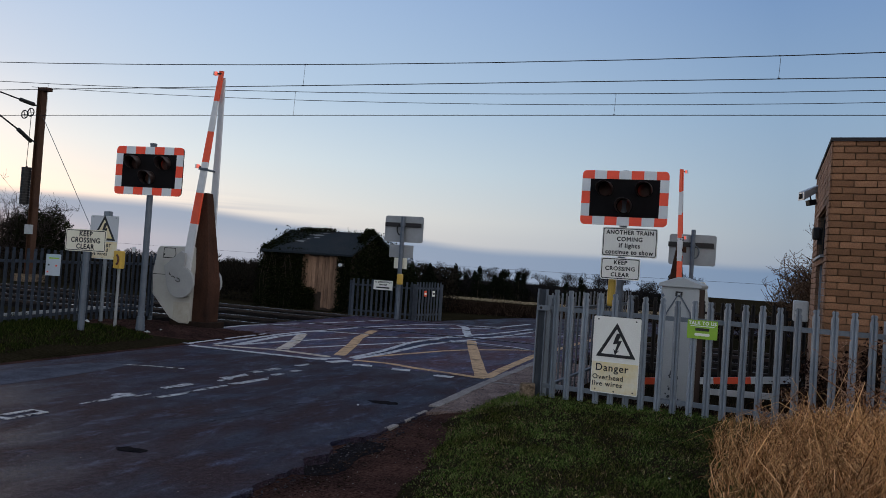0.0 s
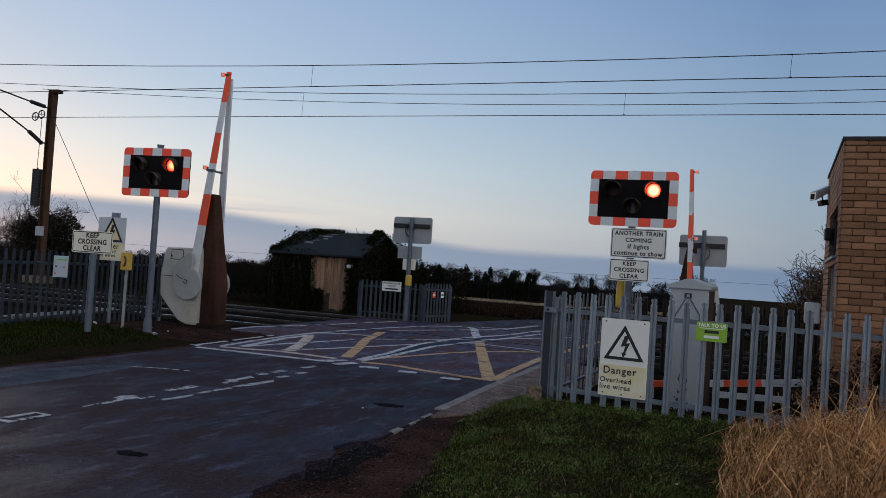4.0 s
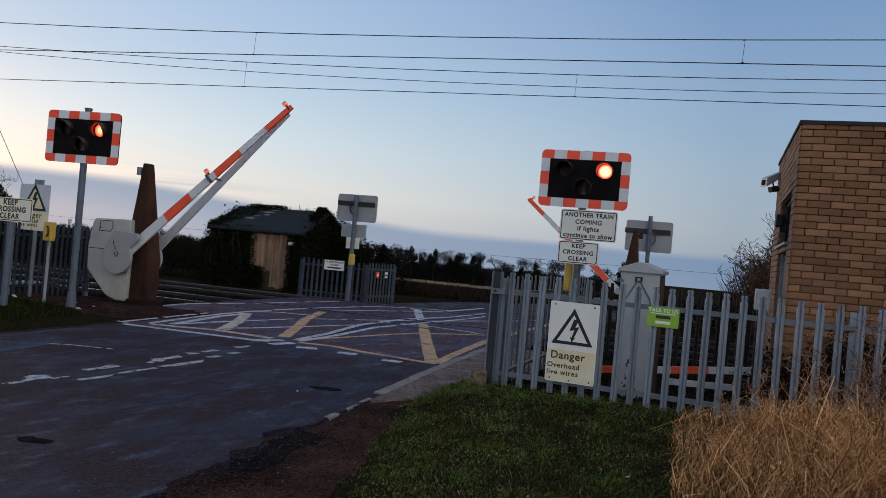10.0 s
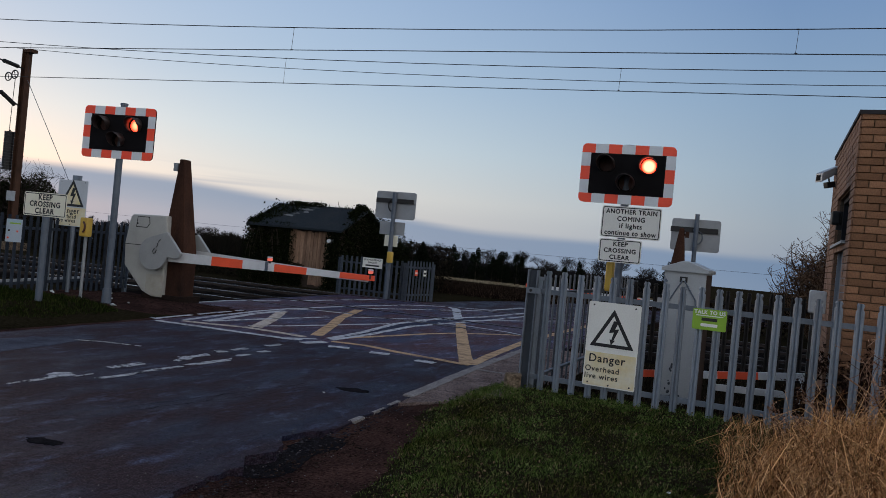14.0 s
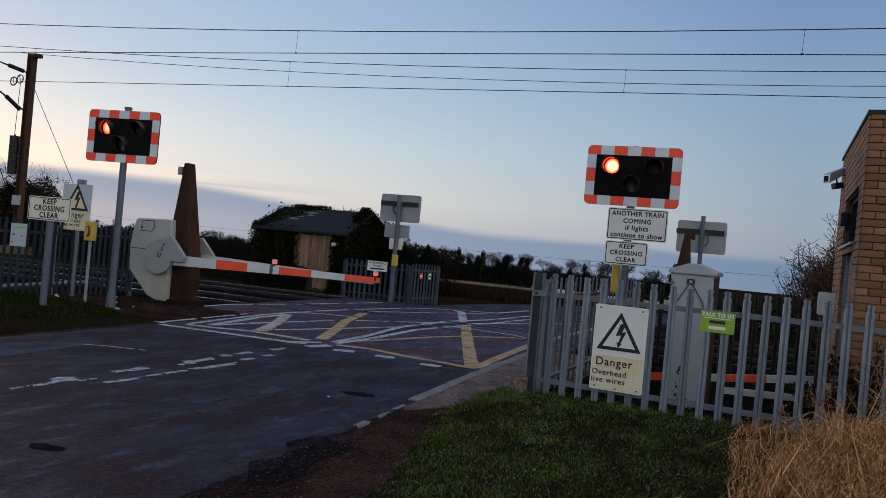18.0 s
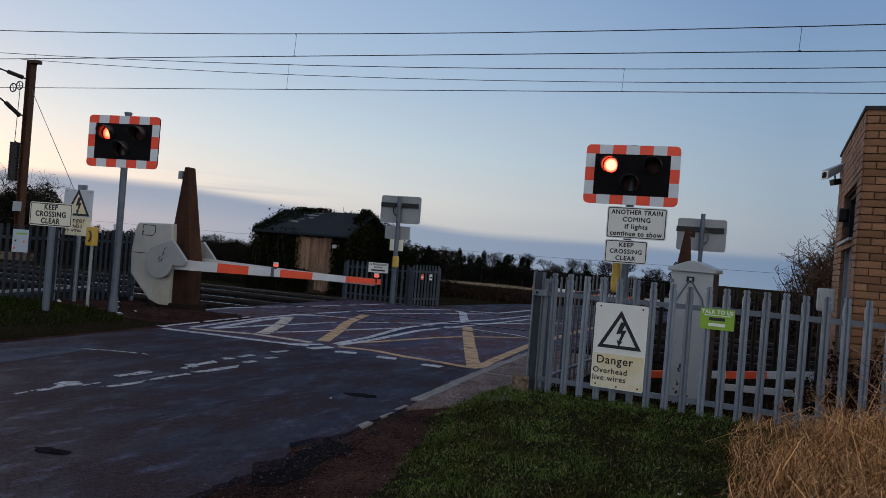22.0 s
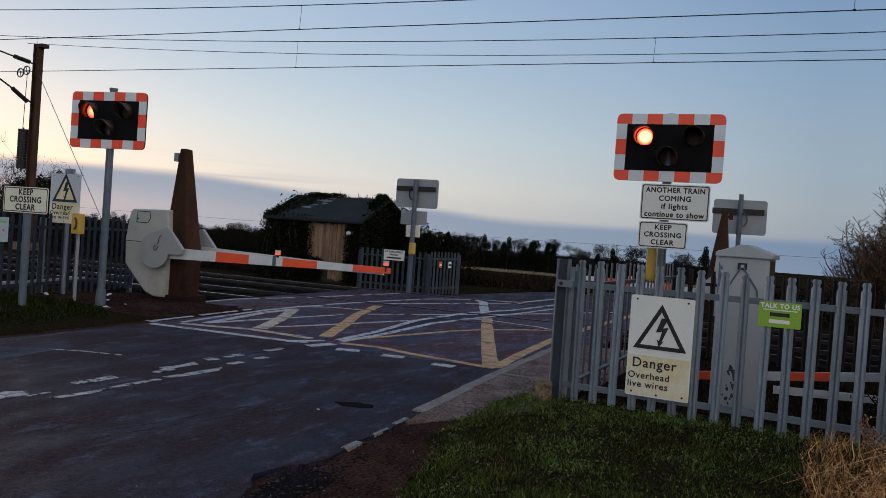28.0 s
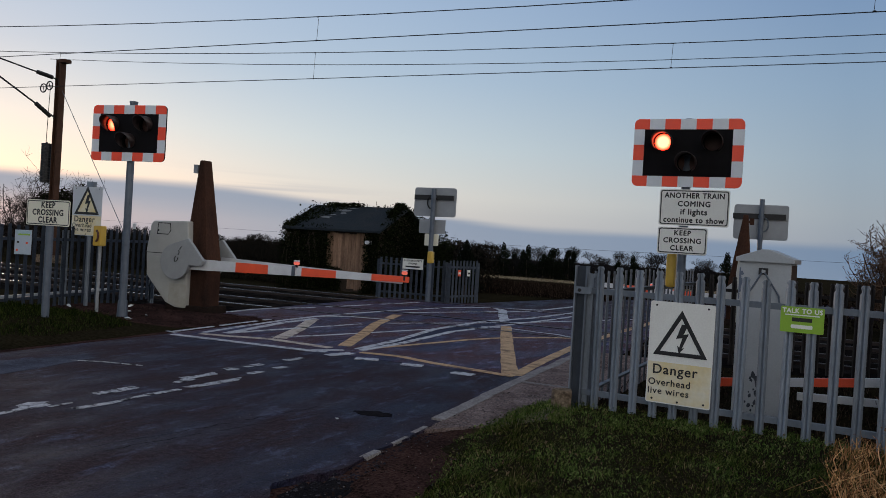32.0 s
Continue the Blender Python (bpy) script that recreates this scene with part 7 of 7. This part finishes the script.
def grass_patch(name, inside, n, hmin, hmax, wide, material, seed, label, box, lean=0.35):
    rnd = random.Random(seed)
    v, f = [], []
    made = 0
    while made < n:
        x, y = rnd.uniform(box[0], box[1]), rnd.uniform(box[2], box[3])
        k = inside(x, y)
        if rnd.random() > k:
            continue
        made += 1
        z = ground_z(x, y) - 0.01
        tuft = noise.noise(Vector((x * 6.5, y * 6.5, seed + 3)))
        h = rnd.uniform(hmin, hmax) * (0.55 + 0.45 * k) * (0.45 + 1.3 * abs(noise.noise(Vector((x * 2.6, y * 2.6, seed)))) + 0.9 * max(tuft, 0))
        a = 3.1416 * 2.2 * noise.noise(Vector((x * 3.2, y * 3.2, seed + 8))) + rnd.gauss(0, 0.9)
        dx, dy = lean * h * math.cos(a) * rnd.uniform(0.2, 1.4), lean * h * math.sin(a) * rnd.uniform(0.2, 1.4)
        b = rnd.uniform(0, 3.14159)
        wx, wy = wide * math.cos(b), wide * math.sin(b)
        i = len(v)
        v += [(x - wx, y - wy, z), (x + wx, y + wy, z), (x + 0.4 * dx + wx * 0.7, y + 0.4 * dy + wy * 0.7, z + 0.6 * h), (x + 0.4 * dx - wx * 0.7, y + 0.4 * dy - wy * 0.7, z + 0.6 * h), (x + dx, y + dy, z + h * 0.97)]
        f += [(i, i + 1, i + 2, i + 3), (i + 3, i + 2, i + 4)]
    ob = part(name, Geo().add(v, f), material)
    return tagged(ob, label, "grass", kind="stuff")


def bank(x, y):
    edge = -1.62 - 1.0 * min(max((y - 3) / 5, 0), 1) + 0.25 * noise.noise(Vector((x * 1.3, y * 1.3, 7)))
    if x < edge or y > 9.05 - 0.12 * (x + 1.95) + 0.1:
        return 0.0
    k = 1.0 if y > 3.2 else 0.3
    return k * min(1.0, (x - edge) / 0.22 + 0.15) * (0.6 + 0.4 * noise.noise(Vector((x * 2.5, y * 2.5, 1))) + 0.2)


grass_patch("grass", bank, 190000, 0.018, 0.066, 0.0021, GRASS, 81, "short rough green grass on the bank by the fence", (-2.7, 4.0, 2.0, 9.3), 0.85)
grass_patch("grass", lambda x, y: 0.8 if x < -8.78 + 0.25 * noise.noise(Vector((x, y * 1.2, 2))) and x > -11.6 and y < 11.0 + 0.5 * noise.noise(Vector((x * 2, y, 5))) else 0.0, 34000, 0.03, 0.10, 0.004, VERGE, 82, "rough green grass on the verge across the road", (-11.6, -8.2, 6.0, 11.6), 0.6)
grass_patch("dry_blades", bank, 22000, 0.012, 0.06, 0.0018, DRY_BLADE, 85, "scattered dry blades among the grass", (-2.7, 4.0, 2.0, 9.3), 1.1)
grass_patch("dead_undergrowth", lambda x, y: 0.6, 9000, 0.03, 0.14, 0.005, SCRUB_DARK, 83, "dark dead undergrowth inside the fenced yard", (-1.9, 4.0, 9.0, 13.6), 0.6)


def clump(x, y):
    """Where the tall straw stands: thick in its middle, thinning and breaking up outwards."""
    d = math.hypot((x - 1.55) / 1.45, (y - 6.75) / 1.75) + 0.16 * noise.noise(Vector((x * 2.2, y * 2.2, 9)))
    return max(0.10 if d < 1.36 else 0.0, min(1.0, 1.9 - 1.75 * d))


def straw_patch():
    rnd = random.Random(84)
    v, f = [], []
    n = 0
    while n < 36000:
        x, y = rnd.uniform(0.0, 4.0), rnd.uniform(4.0, 8.6)
        k = clump(x, y)
        tuft = 0.5 + 0.9 * noise.noise(Vector((x * 5, y * 5, 4)))
        if rnd.random() > k * (0.35 + tuft):
            continue
        n += 1
        h = rnd.uniform(0.16, 0.56) * (0.3 + 0.7 * k) * (0.8 + 0.4 * tuft)
        if rnd.random() < 0.03:
            h *= 1.6
        a, bend = rnd.uniform(0, 6.283), rnd.choice((0.15, 0.3, 0.5, 0.8, 1.3)) * rnd.uniform(0.4, 1.2)
        z = ground_z(x, y)
        w = rnd.uniform(0.0016, 0.0055)
        b = rnd.uniform(0, 3.1416)
        wx, wy = w * math.cos(b), w * math.sin(b)
        c, s = math.cos(a), math.sin(a)
        jx, jy = rnd.uniform(-0.3, 0.3) * h, rnd.uniform(-0.3, 0.3) * h
        pts = [(x, y, z), (x + jx + 0.15 * bend * h * c, y + jy + 0.15 * bend * h * s, z + 0.45 * h), (x + 0.5 * bend * h * c, y + 0.5 * bend * h * s, z + 0.78 * h), (x + bend * h * c, y + bend * h * s, z + h * max(0.25, 1.0 - 0.42 * bend))]
        i = len(v)
        for q, p in enumerate(pts):
            t = 1 - 0.25 * q
            v += [(p[0] - wx * t, p[1] - wy * t, p[2]), (p[0] + wx * t, p[1] + wy * t, p[2])]
        f += [(i, i + 1, i + 3, i + 2), (i + 2, i + 3, i + 5, i + 4), (i + 4, i + 5, i + 7, i + 6)]
    litter_g = Geo().add(v, f)
    made = 0
    while made < 26000:
        x, y = rnd.uniform(0.0, 4.0), rnd.uniform(4.0, 8.6)
        k = clump(x, y)
        if rnd.random() > k:
            continue
        made += 1
        curl = rnd.uniform(0.008, 0.022)
        a, b = Vector((rnd.uniform(-1, 1), rnd.uniform(-1, 1), rnd.uniform(-0.8, 1))).normalized() * curl, Vector((rnd.uniform(-1, 1), rnd.uniform(-1, 1), rnd.uniform(-1, 1))).normalized() * curl * 0.22
        q = Vector((x, y, ground_z(x, y) + rnd.random() ** 0.7 * 0.45 * (0.2 + k)))
        litter_g.add([q - a, q - b, q + a + b * 1.5, q + b], [(0, 1, 2, 3)])
    tagged(part("dry_grass", litter_g, STRAW), "tangled dry straw-coloured grass clump by the fence", "dry grass", kind="stuff")


straw_patch()
for k, (x, y, h) in enumerate(((0.72, 8.2, 0.45), (0.95, 8.1, 0.6), (1.45, 7.75, 1.1), (1.65, 8.05, 1.15), (0.5, 8.15, 0.35), (1.8, 7.7, 1.2), (1.75, 7.0, 0.95), (2.1, 7.8, 1.2), (1.3, 6.4, 0.7), (1.45, 5.6, 0.6))):
    thicket((x, y, ground_z(x, y)), 0.24, h, 6, 90 + k, "dead reddish-brown weed stalks with seed heads beside the fence", "weed", "dead_weed", DEAD, 0.006, 9, 3, 0.55, 3, lean=0.35)

BRAMBLE = leafy("dead_bramble", (0.012, 0.007, 0.005), (0.15, 0.085, 0.058), 0.95, ((0.65, (0.040, 0.022, 0.016)),))
for k, (x, y, h) in enumerate(((1.02, 9.3, 0.75), (1.3, 9.4, 0.9), (1.65, 9.25, 1.1), (2.05, 9.3, 1.25), (2.5, 9.15, 1.2), (2.95, 9.1, 1.25), (3.4, 9.05, 1.2), (1.5, 9.1, 0.8), (2.3, 9.0, 0.9))):
    thicket((x, y, 0.03), 0.5, h, 22, 130 + k, "dense dead brown bramble between the fence and the brick wall", "bramble", "dead_bramble", BRAMBLE, 0.006, 11, 4, 0.6, 5, lean=0.5, bud=0.020)

# small broad leaves low in the grass
rnd = random.Random(36)
herbs = Geo()
while len(herbs.f) < 26000:
    x, y = rnd.uniform(-2.6, 3.4), rnd.uniform(2.4, 9.0)
    if rnd.random() < bank(x, y) * (0.5 + 0.9 * noise.noise(Vector((x * 4.5, y * 4.5, 12)))):
        leaf(herbs, (x, y, ground_z(x, y) + rnd.uniform(0.004, 0.045)), rnd.uniform(0.006, 0.014), rnd)
tagged(part("low_herbs", herbs, GRASS), "small broad green leaves low in the grass", "herbs", kind="stuff")

# dead leaves and straw lying in the grass
rnd = random.Random(34)
fallen = Geo()
while len(fallen.f) < 2600:
    x, y = rnd.uniform(-2.6, 1.6), rnd.uniform(2.4, 8.8)
    if rnd.random() < bank(x, y) * (0.9 - 0.09 * y):
        leaf(fallen, (x, y, ground_z(x, y) + rnd.uniform(0.012, 0.04)), rnd.uniform(0.006, 0.015), rnd)
tagged(part("fallen_leaves", fallen, leafy("fallen_leaf", (0.05, 0.028, 0.016), (0.24, 0.165, 0.10), 0.9)), "pale dead leaves scattered in the grass", "leaves", kind="stuff")

rnd = random.Random(33)
for x, y in ((-9.9, 11.95), (-11.1, 11.85), (-10.6, 12.7), (-9.35, 11.75), (-10.95, 11.2), (-11.3, 11.35), (-9.2, 11.2), (-0.3, 6.2), (0.45, 7.2), (-3.6, 7.8)):
    lt = thing("litter", "scrap of pale litter lying on the ground", "litter", pose(x, y, max(ground_z(x, y), apron_z(x, y) if y > 11 and x < -8 else -1) + 0.012, rnd.uniform(-12, 12), rnd.uniform(-12, 12), rnd.uniform(0, 360)), "litter")
    s = rnd.uniform(0.05, 0.13) if x < -9 else 0.025
    pts = [(s * rnd.uniform(0.6, 1) * math.cos(i), 0.5 * s * rnd.uniform(0.6, 1) * math.sin(i), rnd.uniform(0, 0.3) * s) for i in range(6)]
    g = Geo().add([(0, 0, 0.4 * s)] + pts + [(0, 0, -0.004)], [(0, i + 1, (i + 1) % 6 + 1) for i in range(6)] + [(7, (i + 1) % 6 + 1, i + 1) for i in range(6)])
    part("scrap", g, LITTER, lt)

stones, rnd = Geo(), random.Random(35)
for _ in range(700):
    y = rnd.uniform(2.5, 9.0)
    x = rnd.uniform(-3.3, -1.9) if rnd.random() < 0.7 else rnd.uniform(-7.9, -3.0)
    r = rnd.uniform(0.003, 0.008)
    z = 0.004
    stones.add([(x + r, y, z), (x, y + r, z), (x - r, y, z), (x, y - r, z), (x, y, z + r)], [(0, 1, 4), (1, 2, 4), (2, 3, 4), (3, 0, 4)])
tagged(part("loose_grit", stones, leafy("grit_stone", (0.02, 0.018, 0.020), (0.16, 0.14, 0.14), 0.95)), "loose grit and small stones on the road edge", "grit", kind="stuff")



def clods(name, n, seed, place, rmin, rmax, material, label):
    """Irregular lumps lying about; place gives a point for two random numbers."""
    rnd = random.Random(seed)
    g = Geo()
    for _ in range(n):
        x, y, z = place(rnd.random(), rnd.random())
        r = rmin + (rmax - rmin) * rnd.random() ** 3
        q = [r * rnd.uniform(0.6, 1.2) for _ in range(6)]
        a = rnd.uniform(0, 1.5)
        p = [(x + q[i] * math.cos(a + i * 1.257), y + q[i] * math.sin(a + i * 1.257), z + rnd.uniform(-0.2, 0.2) * r) for i in range(5)] + [(x + rnd.uniform(-0.4, 0.4) * r, y + rnd.uniform(-0.4, 0.4) * r, z + 0.55 * q[5])]
        g.add(p, [(i, (i + 1) % 5, 5) for i in range(5)])
    tagged(part(name, g, material), label, name.replace("_", " "), kind="stuff")


EARTH = leafy("earth_crumb", (0.010, 0.007, 0.006), (0.065, 0.043, 0.036), 0.95, ((0.7, (0.030, 0.019, 0.015)),))
TARMAC_BIT = leafy("tarmac_bit", (0.006, 0.006, 0.009), (0.05, 0.047, 0.055), 0.95)
clods("earth_crumbs", 9000, 101, lambda u, v: (-2.75 + (1.25 - 0.95 * min(max(v * 1.2 - 0.2, 0), 1)) * u, 2.2 + 6.6 * v, -0.022), 0.003, 0.016, EARTH, "crumbs of brown earth along the road edge")
clods("tarmac_crumbs", 1600, 102, lambda u, v: (-2.90 + 0.26 * (u - 0.25), 2.6 + 6.0 * v, -0.014), 0.004, 0.017, TARMAC_BIT, "broken crumbs of asphalt along the ragged edge")
clods("ballast_stones", 9000, 103, lambda u, v: (-10.0 - 14 * u * u, 14.6 + 6.8 * v, -0.09), 0.02, 0.055, leafy("ballast_stone", (0.005, 0.0045, 0.0045), (0.020, 0.018, 0.017), 0.95), "loose dark ballast stones round the sleepers")
clods("gravel_stones", 3000, 104, lambda u, v: (-2.88 + (0.25 + 0.75 * min(1, v * 4)) * u, 8.1 + 5.7 * v, 0.010), 0.004, 0.016, leafy("gravel_stone", (0.03, 0.025, 0.023), (0.22, 0.185, 0.18), 0.95), "loose gravel on the footway")
clods("earth_crumbs", 3500, 105, lambda u, v: (-11.2 + 2.9 * u, 11.1 + 2.9 * v, apron_z(-11.2 + 2.9 * u, 11.1 + 2.9 * v)), 0.005, 0.025, EARTH, "crumbs of brown earth round the barrier machine")

# ---- what moves ----
PERIOD, TURN_AT = 0.7635, 13.3315       # one full wink of the twin lamps; the left one lights at TURN_AT


def wink_rows(at):
    """The lit lamp rests hidden in the middle, then jumps between the two lenses."""
    x, y, z = at

    def tick(t):
        return math.ceil(t * FPS - 1e-6)
    rows = [(0.0, pose(0, y, z)), (7 / FPS, pose(0, y, z)), (8 / FPS, pose(x, y, z))]
    t, side = TURN_AT - 17 * PERIOD, -1
    rows.append(((tick(t) - 1) / FPS, pose(x, y, z)))
    while t < 32.0:
        rows += [(tick(t) / FPS, pose(side * x, y, z)), ((tick(t + PERIOD / 2) - 1) / FPS, pose(side * x, y, z))]
        side = -side
        t += PERIOD / 2
    return rows


ANGLES = [(0, 85.5), (6.4, 85.5), (6.8, 82.8), (7, 79.8), (7.5, 73.1), (8, 67.0), (9, 54.7), (10, 43.7), (11, 33.3), (12, 22.1), (12.5, 15.5), (13, 10.3), (13.5, 3.4), (13.8, -0.4), (14.1, -1.2), (14.5, -0.9), (20, -0.9), (32, -0.9)]
FAR_ANGLES = [(0, 87.4), (6.0, 87.4), (6.4, 87.2), (7, 82.9), (7.5, 75.5), (8, 65.8), (9, 52.0), (10, 40.5), (11, 29.3), (12, 16.7), (12.5, 9.8), (13, 4.0), (13.3, 1.8), (13.6, 1.5), (20, 1.5), (32, 1.5)]


def motions():
    walk(right_lit, wink_rows(RIGHT_AT))
    walk(left_lit, wink_rows(LEFT_AT))
    walk(near_boom, [(t, pose(0.1, 0, 0.90, 0, -a, 0)) for t, a in ANGLES])
    walk(far_boom, [(t, pose(0.045, 0, 0.58, 0, -a, 0)) for t, a in FAR_ANGLES])


motions()
